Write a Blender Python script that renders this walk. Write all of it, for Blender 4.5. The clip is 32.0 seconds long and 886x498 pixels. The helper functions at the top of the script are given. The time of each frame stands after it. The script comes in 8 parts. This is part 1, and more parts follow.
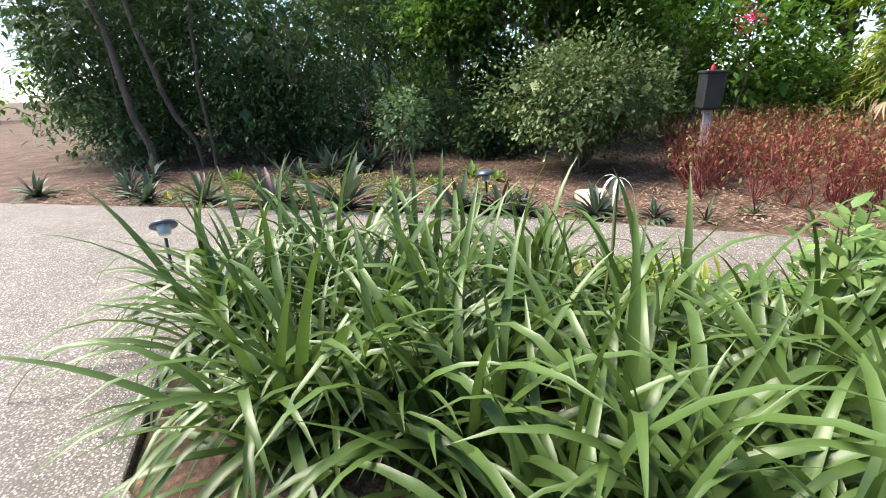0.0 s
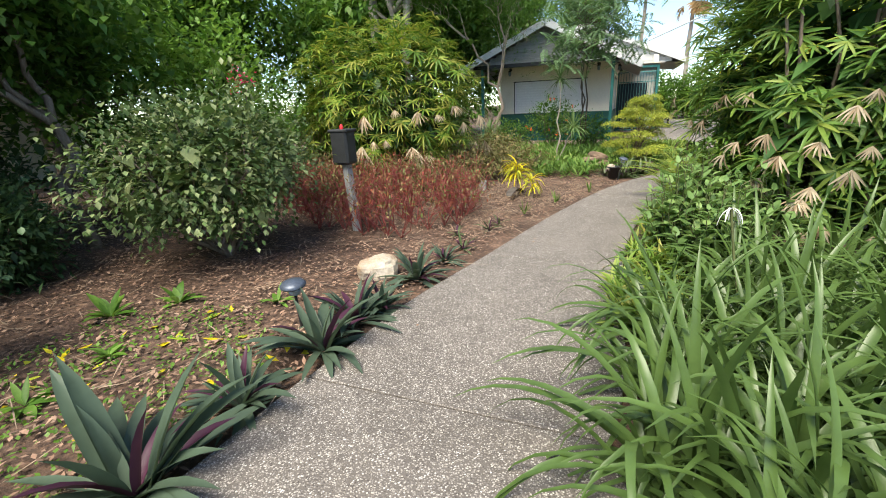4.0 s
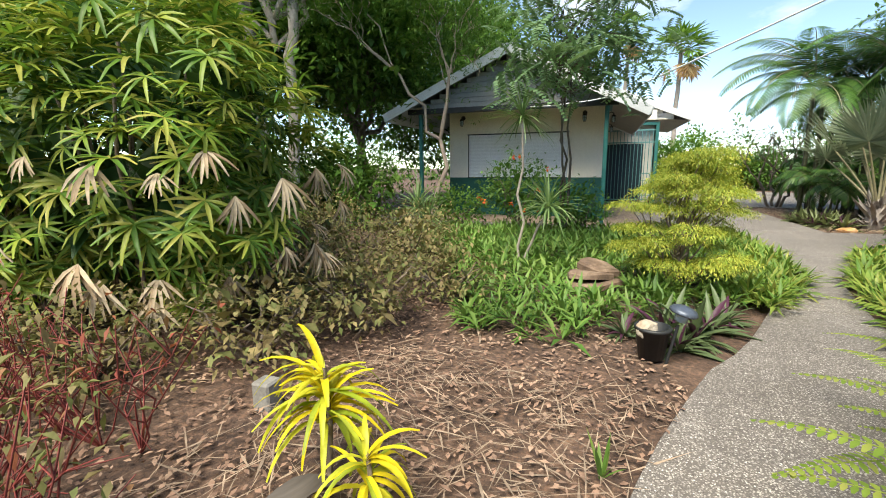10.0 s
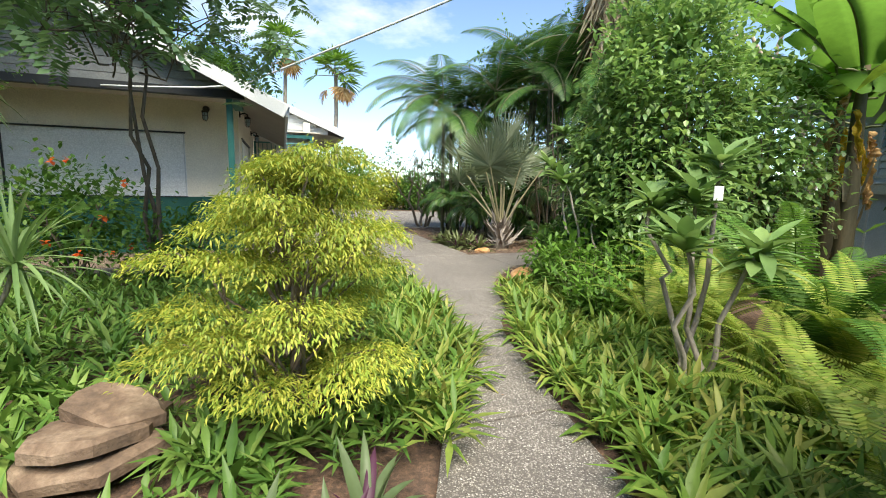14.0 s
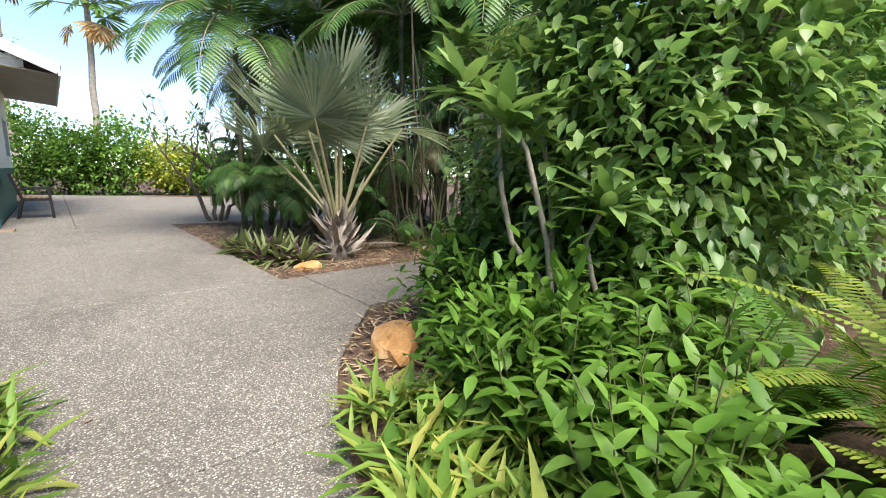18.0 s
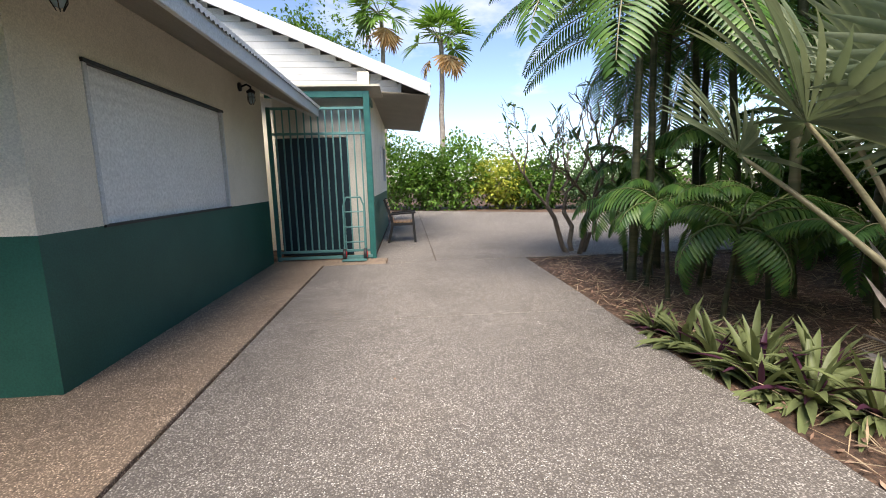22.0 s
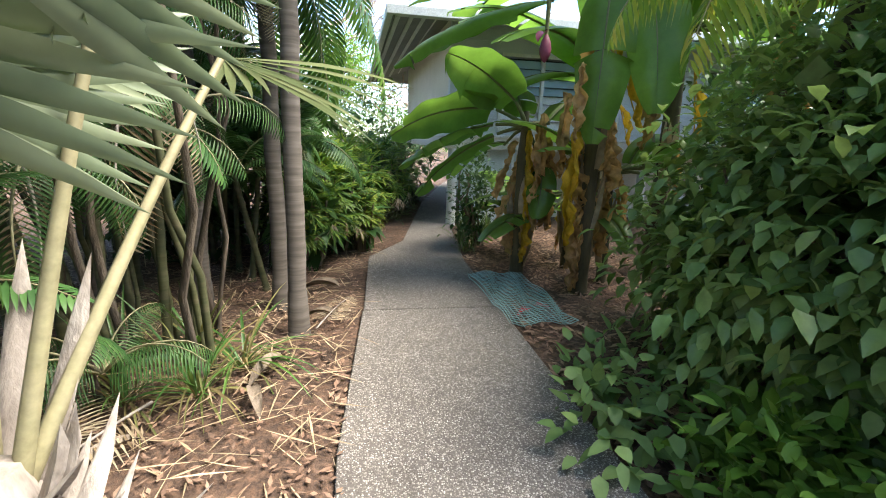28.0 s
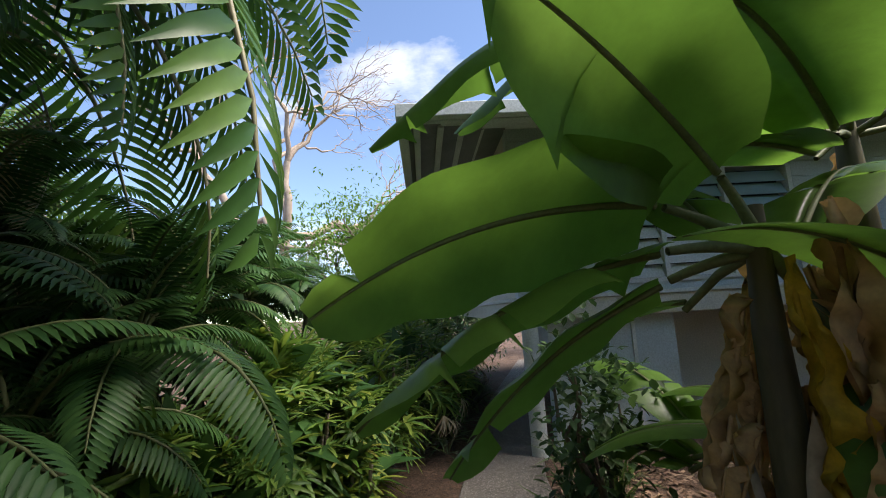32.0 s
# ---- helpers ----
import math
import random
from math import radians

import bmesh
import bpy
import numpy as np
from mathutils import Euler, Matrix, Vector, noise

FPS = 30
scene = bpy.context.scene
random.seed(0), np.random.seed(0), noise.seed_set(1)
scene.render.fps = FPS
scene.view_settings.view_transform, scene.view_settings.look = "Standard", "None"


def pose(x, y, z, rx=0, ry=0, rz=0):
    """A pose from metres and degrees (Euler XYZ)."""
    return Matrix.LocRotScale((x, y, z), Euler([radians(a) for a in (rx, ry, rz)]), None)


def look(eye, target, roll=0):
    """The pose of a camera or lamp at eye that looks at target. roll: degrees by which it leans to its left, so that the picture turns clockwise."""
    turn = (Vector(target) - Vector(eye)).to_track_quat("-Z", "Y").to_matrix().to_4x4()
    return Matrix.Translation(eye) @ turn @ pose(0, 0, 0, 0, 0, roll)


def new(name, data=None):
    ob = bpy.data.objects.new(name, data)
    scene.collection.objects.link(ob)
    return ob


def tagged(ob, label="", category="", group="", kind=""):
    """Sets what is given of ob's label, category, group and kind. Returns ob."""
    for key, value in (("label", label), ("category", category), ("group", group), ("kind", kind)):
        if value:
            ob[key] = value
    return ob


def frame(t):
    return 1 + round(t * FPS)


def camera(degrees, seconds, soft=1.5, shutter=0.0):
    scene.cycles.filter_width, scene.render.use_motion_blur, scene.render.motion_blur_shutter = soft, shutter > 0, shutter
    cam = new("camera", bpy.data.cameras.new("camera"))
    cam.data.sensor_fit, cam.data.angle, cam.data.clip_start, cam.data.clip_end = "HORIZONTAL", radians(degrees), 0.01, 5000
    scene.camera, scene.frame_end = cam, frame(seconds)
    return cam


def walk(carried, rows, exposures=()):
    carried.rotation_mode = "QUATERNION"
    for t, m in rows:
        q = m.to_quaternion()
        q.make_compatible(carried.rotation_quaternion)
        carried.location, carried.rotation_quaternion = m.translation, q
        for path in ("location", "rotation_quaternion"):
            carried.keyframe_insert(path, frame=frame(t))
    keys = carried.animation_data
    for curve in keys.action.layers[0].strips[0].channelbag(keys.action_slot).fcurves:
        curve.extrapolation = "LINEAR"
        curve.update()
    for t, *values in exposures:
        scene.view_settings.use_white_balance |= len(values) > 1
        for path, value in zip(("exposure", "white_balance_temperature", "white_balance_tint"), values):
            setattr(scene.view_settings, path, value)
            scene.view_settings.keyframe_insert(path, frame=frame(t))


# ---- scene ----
cam = camera(90.0, 32.0, soft=1.0)
EXPOSURES = [(0.0, 1.6, 6900, 11), (1.0, 1.4, 7000, 11), (2.0, 1.3, 7000, 10), (4.5, 1.2, 7000, 7), (6.5, 1.2, 7100, 6), (8.0, 1.25, 7200, 7), (9.4, 1.3, 7100, 6), (10.5, 1.25, 7100, 6), (12.0, 1.3, 7000, 5), (14.0, 1.3, 7000, 5), (16.5, 1.45, 6900, 6), (18.0, 1.4, 6800, 8), (20.0, 1.15, 7000, 14), (21.0, 1.15, 7000, 14), (23.0, 1.1, 6900, 14), (24.5, 1.55, 6900, 12), (25.0, 2.2, 6900, 11), (26.0, 2.6, 7000, 11), (28.5, 2.4, 6900, 10), (29.0, 2.4, 7100, 10), (30.0, 2.75, 7100, 11), (31.0, 2.3, 7000, 13), (32.0, 1.3, 6900, 13)]
PATH = [
    (0.0, (3.491, 1.155, 1.157), (1.644, 0.824, 0.465), -2.1),
    (0.5, (3.276, 0.688, 1.242), (1.373, 0.461, 0.669), -3.2),
    (1.0, (3.015, 0.158, 1.304), (1.075, 0.084, 0.824), -3.7),
    (1.5, (2.778, -0.337, 1.347), (0.832, -0.259, 0.894), -3.5),
    (2.0, (2.462, -0.821, 1.390), (0.532, -0.547, 0.942), -3.6),
    (2.5, (2.132, -1.240, 1.405), (0.283, -0.640, 0.934), -4.2),
    (3.0, (1.735, -1.418, 1.396), (0.096, -0.394, 0.881), -4.5),
    (3.5, (1.325, -1.500, 1.398), (0.101, -0.025, 0.827), -3.5),
    (4.0, (0.999, -1.413, 1.419), (0.270, 0.346, 0.807), -2.6),
    (4.5, (0.679, -1.127, 1.415), (0.288, 0.745, 0.828), -2.1),
    (6.5, (0.304, 1.415, 1.267), (0.779, 3.315, 0.863), -0.2),
    (7.0, (0.28, 1.843, 1.294), (0.761, 3.748, 0.923), -0.2),
    (7.5, (0.223, 2.259, 1.293), (0.538, 4.202, 0.942), -0.8),
    (8.0, (0.207, 2.655, 1.31), (0.159, 4.624, 0.961), -1.2),
    (8.5, (0.216, 3.014, 1.32), (-0.222, 4.934, 0.973), -1.6),
    (9.0, (0.238, 3.387, 1.346), (-0.485, 5.217, 0.989), -1.8),
    (9.5, (0.341, 3.764, 1.361), (-0.493, 5.542, 0.981), -1.3),
    (10.0, (0.442, 4.288, 1.307), (-0.222, 6.14, 0.944), -0.5),
    (10.5, (0.544, 4.723, 1.302), (0.396, 6.69, 0.976), 0.9),
    (11.0, (0.703, 5.062, 1.299), (1.157, 6.99, 1.024), 2.0),
    (11.5, (0.723, 5.323, 1.301), (1.6, 7.108, 1.091), 2.0),
    (12.0, (0.731, 5.534, 1.3), (1.533, 7.352, 1.08), 0.9),
    (12.5, (0.846, 5.825, 1.288), (1.533, 7.688, 1.054), 0.6),
    (13.0, (0.911, 6.228, 1.275), (1.561, 8.101, 1.016), 0.4),
    (13.5, (0.973, 6.621, 1.272), (1.634, 8.489, 1.003), 0.6),
    (14.0, (1.199, 6.948, 1.27), (1.875, 8.81, 0.997), 1.1),
    (14.5, (1.43, 7.28, 1.29), (2.145, 9.12, 1.005), 2.0),
    (16.5, (2.488, 9.005, 1.132), (3.445, 10.738, 0.846), 1.1),
    (17.0, (2.608, 9.451, 1.132), (3.69, 11.106, 0.832), 1.2),
    (17.5, (2.739, 9.859, 1.118), (3.972, 11.403, 0.807), 1.4),
    (18.0, (2.862, 10.285, 1.111), (4.164, 11.768, 0.783), 1.5),
    (18.5, (2.868, 10.697, 1.111), (4.046, 12.285, 0.813), 1.5),
    (19.0, (2.834, 11.052, 1.166), (3.728, 12.82, 0.895), 1.2),
    (19.5, (2.797, 11.492, 1.171), (3.255, 13.423, 0.922), 0.1),
    (20.0, (2.814, 11.933, 1.179), (2.702, 13.916, 0.946), -0.1),
    (20.5, (2.82, 12.274, 1.222), (2.215, 14.168, 1.0), -0.2),
    (21.0, (2.74, 12.676, 1.266), (2.175, 14.582, 1.045), -0.8),
    (21.5, (2.715, 13.1, 1.293), (2.414, 15.061, 1.041), -1.0),
    (22.0, (2.671, 13.516, 1.293), (2.825, 15.486, 0.984), -1.4),
    (22.5, (2.701, 13.954, 1.307), (3.324, 15.823, 0.96), -1.5),
    (23.0, (2.833, 14.373, 1.324), (3.851, 16.051, 0.942), -1.2),
    (23.5, (2.918, 14.754, 1.331), (4.213, 16.219, 0.909), -1.3),
    (24.0, (3.037, 15.09, 1.347), (4.545, 16.334, 0.927), -0.6),
    (24.5, (3.279, 15.394, 1.397), (5.043, 16.242, 0.985), -0.7),
    (25.0, (3.446, 15.605, 1.396), (5.379, 15.933, 1.002), -0.3),
    (25.5, (3.546, 15.655, 1.415), (5.501, 15.499, 1.022), 0.4),
    (26.0, (3.62, 15.564, 1.411), (5.525, 15.091, 1.027), 0.7),
    (26.5, (3.763, 15.342, 1.421), (5.631, 14.729, 1.056), 1.9),
    (28.5, (4.913, 14.572, 1.445), (6.823, 14.277, 0.929), 1.3),
    (29.0, (5.295, 14.487, 1.436), (7.211, 14.241, 0.919), 0.4),
    (29.5, (5.704, 14.384, 1.431), (7.632, 14.149, 0.954), 0.6),
    (30.0, (6.095, 14.339, 1.427), (8.055, 14.101, 1.11), 1.1),
    (30.5, (6.461, 14.283, 1.46), (8.443, 14.021, 1.435), 1.7),
    (31.0, (6.815, 14.224, 1.505), (8.77, 13.938, 1.818), 1.9),
    (31.5, (7.175, 14.183, 1.519), (9.072, 13.954, 2.107), 0.7),
    (32.0, (7.556, 14.116, 1.459), (9.534, 14.015, 1.735), -3.6),
]
walk(cam, [(t, look(eye, target, roll)) for t, eye, target, roll in PATH], EXPOSURES)

# ---------------------------------------------------------------- sky and sun
world = bpy.data.worlds.new("sky")
scene.world = world
world.use_nodes = True
wn = world.node_tree
wn.nodes.clear()
w_out, w_bg = wn.nodes.new("ShaderNodeOutputWorld"), wn.nodes.new("ShaderNodeBackground")
sky = wn.nodes.new("ShaderNodeTexSky")
sky.sky_type, sky.sun_disc = "NISHITA", False
sky.sun_elevation, sky.sun_rotation = radians(57), radians(188)
sky.dust_density, sky.air_density, sky.ozone_density = 0.05, 0.7, 1.8
w_co = wn.nodes.new("ShaderNodeTexCoord")
w_map = wn.nodes.new("ShaderNodeMapping")
w_map.inputs["Scale"].default_value = (1.0, 1.0, 2.2)
wn.links.new(w_co.outputs["Generated"], w_map.inputs[0])
w_cl = wn.nodes.new("ShaderNodeTexNoise")
w_cl.inputs["Scale"].default_value, w_cl.inputs["Detail"].default_value, w_cl.inputs["Roughness"].default_value = 2.4, 7, 0.58
wn.links.new(w_map.outputs[0], w_cl.inputs["Vector"])
w_rp = wn.nodes.new("ShaderNodeValToRGB")
w_rp.color_ramp.elements[0].position, w_rp.color_ramp.elements[1].position = 0.55, 0.76
wn.links.new(w_cl.outputs[0], w_rp.inputs[0])
w_mx = wn.nodes.new("ShaderNodeMix")
w_mx.data_type = "RGBA"
wn.links.new(w_rp.outputs[0], w_mx.inputs[0])
wn.links.new(sky.outputs[0], w_mx.inputs[6])
w_mx.inputs[7].default_value = (4.6, 4.8, 5.1, 1)
wn.links.new(w_mx.outputs[2], w_bg.inputs[0])
w_bg.inputs[1].default_value = 0.14
wn.links.new(w_bg.outputs[0], w_out.inputs[0])

sun = new("sun", bpy.data.lights.new("sun", "SUN"))
sun.data.energy, sun.data.angle, sun.data.color = 4.0, radians(40), (1.0, 0.95, 0.85)
sun.matrix_basis = look((-1.0, -7.1, 11.0), (0, 0, 0))

# ---------------------------------------------------------------- mesh tools
RNG = np.random.default_rng(7)


def U(a, b, n=None):
    return RNG.uniform(a, b, n)


def unit(v):
    v = np.asarray(v, float)
    return v / (np.linalg.norm(v, axis=-1, keepdims=True) + 1e-12)


def fast_mesh(name, V, F, mat=None, smooth=False):
    """A mesh from vertices and faces that all have the same number of corners."""
    V = np.asarray(V, np.float32).reshape(-1, 3)
    F = np.asarray(F, np.int32)
    me = bpy.data.meshes.new(name)
    me.vertices.add(len(V))
    me.vertices.foreach_set("co", V.ravel())
    me.loops.add(F.size)
    me.loops.foreach_set("vertex_index", F.ravel())
    me.polygons.add(len(F))
    me.polygons.foreach_set("loop_start", np.arange(0, F.size, F.shape[1], dtype=np.int32))
    if smooth:
        me.polygons.foreach_set("use_smooth", np.ones(len(F), bool))
    me.update(calc_edges=True)
    if mat:
        me.materials.append(mat)
    return me


def join(*parts):
    """Puts several (vertices, quads) together."""
    Vs, Fs, o = [], [], 0
    for V, F in parts:
        V = np.asarray(V, float).reshape(-1, 3)
        Vs.append(V), Fs.append(np.asarray(F) + o)
        o += len(V)
    return np.concatenate(Vs), np.concatenate(Fs)


def thing(name, at=(0, 0, 0), label="", category="", group="", rz=0, scale=1.0, kind=""):
    ob = new(name)
    ob.empty_display_size = 0.1
    ob.matrix_basis = pose(*at, 0, 0, rz) @ Matrix.Scale(scale, 4)
    return tagged(ob, label, category, group, kind)


def part(name, data, mat, parent=None, label="", smooth=False, m=None):
    """Links a mesh, a bmesh or (vertices, faces) as one object under a thing."""
    if isinstance(data, bmesh.types.BMesh):
        me = bpy.data.meshes.new(name)
        data.to_mesh(me)
        data.free()
        if smooth:
            for p in me.polygons:
                p.use_smooth = True
        me.materials.append(mat)
    elif isinstance(data, bpy.types.Mesh):
        me = data
    else:
        me = fast_mesh(name, data[0], data[1], mat, smooth)
    ob = new(name, me)
    if parent:
        ob.parent = parent
    if m is not None:
        ob.matrix_basis = m
    if label:
        ob["label"] = label
    return ob


def bm_box(x0, y0, z0, x1, y1, z1, bevel=0.0, bm=None):
    own = bmesh.new()
    bmesh.ops.create_cube(own, size=1)
    bmesh.ops.transform(own, matrix=Matrix.Translation(((x0 + x1) / 2, (y0 + y1) / 2, (z0 + z1) / 2)) @ Matrix.Diagonal((abs(x1 - x0), abs(y1 - y0), abs(z1 - z0), 1)), verts=own.verts)
    if bevel:
        bmesh.ops.bevel(own, geom=own.edges[:], offset=bevel, segments=1, affect="EDGES")
    if bm is None:
        return own
    me = bpy.data.meshes.new("piece")
    own.to_mesh(me), own.free()
    bm.from_mesh(me)
    bpy.data.meshes.remove(me)
    return bm


def bm_beam(a, b, w, h, bevel=0.004):
    """A beam of section w x h from a to b."""
    a, b = Vector(a), Vector(b)
    d = b - a
    bm = bm_box(-w / 2, -h / 2, 0, w / 2, h / 2, d.length, bevel)
    side = d.cross(Vector((0, 0, 1)))
    side = side.normalized() if side.length > 1e-5 else Vector((1, 0, 0))
    z = d.normalized()
    up = side.cross(z)
    m = Matrix((side, up, z)).transposed().to_4x4()
    m.translation = a
    bmesh.ops.transform(bm, matrix=m, verts=bm.verts)
    return bm


def bm_poly(pts, z0, z1, bevel=0.0):
    """An upright prism over an outline."""
    bm = bmesh.new()
    vs = [bm.verts.new((x, y, z1)) for x, y in pts]
    f = bm.faces.new(vs)
    f.normal_update()
    if f.normal.z < 0:
        f.normal_flip()
    top = f
    ex = bmesh.ops.extrude_face_region(bm, geom=[top])
    low = [v for v in ex["geom"] if isinstance(v, bmesh.types.BMVert)]
    for v in low:
        v.co.z = z0
    bmesh.ops.recalc_face_normals(bm, faces=bm.faces)
    if bevel:
        es = [e for e in bm.edges if all(abs(v.co.z - z1) < 1e-6 for v in e.verts)]
        bmesh.ops.bevel(bm, geom=es, offset=bevel, segments=1, affect="EDGES")
    return bm


def tube(P, R, sides=6, cap=True):
    """A tapered tube along points P with radii R."""
    P = np.asarray(P, float)
    R = np.broadcast_to(np.asarray(R, float), (len(P),))
    T = unit(np.gradient(P, axis=0))
    ref = np.array([0.31, 0.95, 0.05]) if abs(T[0] @ np.array([0.31, 0.95, 0.05])) < 0.9 else np.array([1.0, 0, 0])
    S = unit(np.cross(T, ref))
    B = np.cross(T, S)
    a = np.linspace(0, 2 * np.pi, sides, endpoint=False)
    V = P[:, None] + R[:, None, None] * (np.cos(a)[None, :, None] * S[:, None] + np.sin(a)[None, :, None] * B[:, None])
    n = len(P)
    i, j = np.meshgrid(np.arange(n - 1), np.arange(sides), indexing="ij")
    k = (j + 1) % sides
    F = np.stack([i * sides + j, i * sides + k, (i + 1) * sides + k, (i + 1) * sides + j], -1).reshape(-1, 4)
    return V.reshape(-1, 3), F


def lathe(prof, sides=16):
    """A turned shape from (radius, height) pairs."""
    a = np.linspace(0, 2 * np.pi, sides, endpoint=False)
    V = np.array([[r * np.cos(q), r * np.sin(q), z] for r, z in prof for q in a])
    n = len(prof)
    F = [[i * sides + j, i * sides + (j + 1) % sides, (i + 1) * sides + (j + 1) % sides, (i + 1) * sides + j] for i in range(n - 1) for j in range(sides)]
    return V, np.array(F)


PROFILES = {
    "strap": lambda t: np.where(t < 0.1, 0.7 + 3 * t, 1.0) * np.clip((1 - t) / 0.45, 0, 1) ** 0.7,
    "lance": lambda t: np.sin(np.pi * np.clip(t, 0, 1) ** 0.8) ** 0.8,
    "oval": lambda t: np.sin(np.pi * t ** 0.75) ** 0.62,
    "ovate": lambda t: np.sin(np.pi * t ** 0.6) ** 0.7,
    "fan": lambda t: np.where(t < 0.55, 0.03 + t / 0.55, ((1 - t) / 0.45) ** 0.8),
    "line": lambda t: 0.35 + 0.65 * np.sin(np.pi * np.clip(t, 0, 1) ** 0.7),
}


def blades(base, d0, L, W, droop=0.5, k=5, fold=0.25, prof="lance", up=(0, 0, 1), power=1.0, roll=None, wave=0.0):
    """Many leaves at once: each starts at base, sets out along d0 and bends down by droop. Quads, two across."""
    base, d = np.asarray(base, float).reshape(-1, 3), unit(np.asarray(d0, float).reshape(-1, 3))
    n = len(base)
    L, W, droop = (np.broadcast_to(np.asarray(q, float), (n,)) for q in (L, W, droop))
    upv = np.broadcast_to(np.asarray(up, float), (n, 3))
    S = np.cross(d, upv)
    flat = np.linalg.norm(S, axis=1) < 0.05
    if flat.any():
        S[flat] = np.cross(d[flat], unit(RNG.normal(size=(flat.sum(), 3))))
    S = unit(S)
    if roll is not None:
        N0 = np.cross(S, d)
        r = np.broadcast_to(roll, (n,))[:, None]
        S = unit(np.cos(r) * S + np.sin(r) * N0)
    if k == 1:  # small far leaves: one bent diamond each
        N = np.cross(S, d)
        tip = base + d * L[:, None] - np.array([0, 0, 1.0]) * (0.35 * droop * L)[:, None]
        mid = base + d * (0.45 * L)[:, None] - np.array([0, 0, 1.0]) * (0.06 * droop * L)[:, None] + N * (0.5 * fold * W)[:, None]
        V = np.stack([base, mid - 0.56 * W[:, None] * S, tip, mid + 0.56 * W[:, None] * S], 1)
        return V.reshape(-1, 3), np.arange(4 * n).reshape(-1, 4)
    p, t = base.copy(), np.linspace(0, 1, k + 1)
    w = PROFILES[prof](t)
    rows = []
    for i in range(k + 1):
        N = unit(np.cross(S, d))
        half = (0.5 * W * w[i])[:, None]
        lift = half * fold
        wv = (wave * L * np.sin(i * 2.1 + np.arange(n)))[:, None] * N if wave else 0
        rows.append(np.stack([p - half * S + lift * N + wv, p, p + half * S + lift * N - wv], 1))
        if i < k:
            d = unit(d + (droop * (power * t[i] ** (power - 1) if power != 1 else 1.0) / k)[:, None] * np.array([0, 0, -1.0]))
            p = p + d * (L / k)[:, None]
    V = np.stack(rows, 1)  # n, k+1, 3, 3
    o = (np.arange(n) * (k + 1) * 3)[:, None, None]
    i = (np.arange(k) * 3)[None, :, None]
    q = np.array([[0, 1, 4, 3], [1, 2, 5, 4]])
    F = (o[..., None] + i[..., None] + q[None, None]).reshape(-1, 4)
    return V.reshape(-1, 3), F


def around(n, elev=(0, 60), az=None):
    """Directions all round, at elevations in degrees."""
    a = U(0, 2 * np.pi, n) if az is None else az
    e = np.radians(U(elev[0], elev[1], n))
    return np.stack([np.cos(a) * np.cos(e), np.sin(a) * np.cos(e), np.sin(e)], -1)


def lumps(center, radii, n, hollow=0.55, lump=0.25, freq=1.7, flat=False):
    """Places in and on an uneven ellipsoid, mostly near its skin, and the way outward."""
    d = unit(RNG.normal(size=(n, 3)))
    if flat:
        d[:, 2] = np.abs(d[:, 2])
    r = U(hollow, 1, n) ** 0.7
    c = np.asarray(center, float)
    ph = RNG.uniform(0, 6, 3)
    bump = 1 + lump * (np.sin(freq * 3 * d[:, 0] + ph[0]) * np.sin(freq * 2.7 * d[:, 1] + ph[1]) + 0.7 * np.sin(freq * 4.1 * d[:, 2] + ph[2]) * np.sin(freq * 4.3 * d[:, 0] + ph[1]))
    p = c + d * np.asarray(radii) * (r * bump)[:, None]
    return p, d


def sprays(center, radii, n_spray, per, size, spread=0.12, **kw):
    """Leaves in small bunches: places and outward ways for n_spray * per leaves."""
    p, d = lumps(center, radii, n_spray, **kw)
    P = np.repeat(p, per, 0) + RNG.normal(size=(n_spray * per, 3)) * spread
    D = unit(np.repeat(d, per, 0) * 0.7 + RNG.normal(size=(n_spray * per, 3)) * 0.6 + np.array([0, 0, 0.15]))
    return P, D


def crooked(a, b, n=6, jit=0.05):
    a, b = np.asarray(a, float), np.asarray(b, float)
    t = np.linspace(0, 1, n)[:, None]
    P = a + (b - a) * t
    P[1:-1] += RNG.normal(size=(n - 2, 3)) * jit * np.linalg.norm(b - a)
    return P


def branch_tree(base, height, radius, depth=3, split=3, spread=0.6, shrink=0.68, gnarl=0.06, lift=0.3, trunk=0.4, sides=6, way=None, drift=(0, 0, 0)):
    """Trunk and limbs as one tube mesh, and the tips of the twigs."""
    parts, tips = [], []

    def grow(p, d, length, r, lev):
        e = p + d * length
        P = crooked(p, e, 5, gnarl)
        parts.append(tube(P, np.linspace(r, r * shrink, 5), max(3, sides - lev)))
        if lev >= depth:
            tips.append(np.concatenate([P[-1], d]))
            return
        for i in range(split + (RNG.random() < 0.3)):
            nd = unit(d + RNG.normal(size=3) * spread + np.array([0, 0, lift]) + np.array(drift))
            grow(P[-1] if i else P[-1], nd, length * U(0.55, 0.85), r * shrink * U(0.7, 0.95), lev + 1)

    grow(np.asarray(base, float), unit(np.array([U(-0.1, 0.1), U(-0.1, 0.1), 1])) if way is None else unit(np.array(way, float)), height * trunk, radius, 0)
    tips = np.array(tips)
    return join(*parts), tips[:, :3], tips[:, 3:]

# ---------------------------------------------------------------- materials
def node_mat(name):
    m = bpy.data.materials.new(name)
    m.use_nodes = True
    nt = m.node_tree
    nt.nodes.clear()
    out = nt.nodes.new("ShaderNodeOutputMaterial")
    bsdf = nt.nodes.new("ShaderNodeBsdfPrincipled")
    nt.links.new(bsdf.outputs[0], out.inputs[0])
    return m, nt, bsdf, out


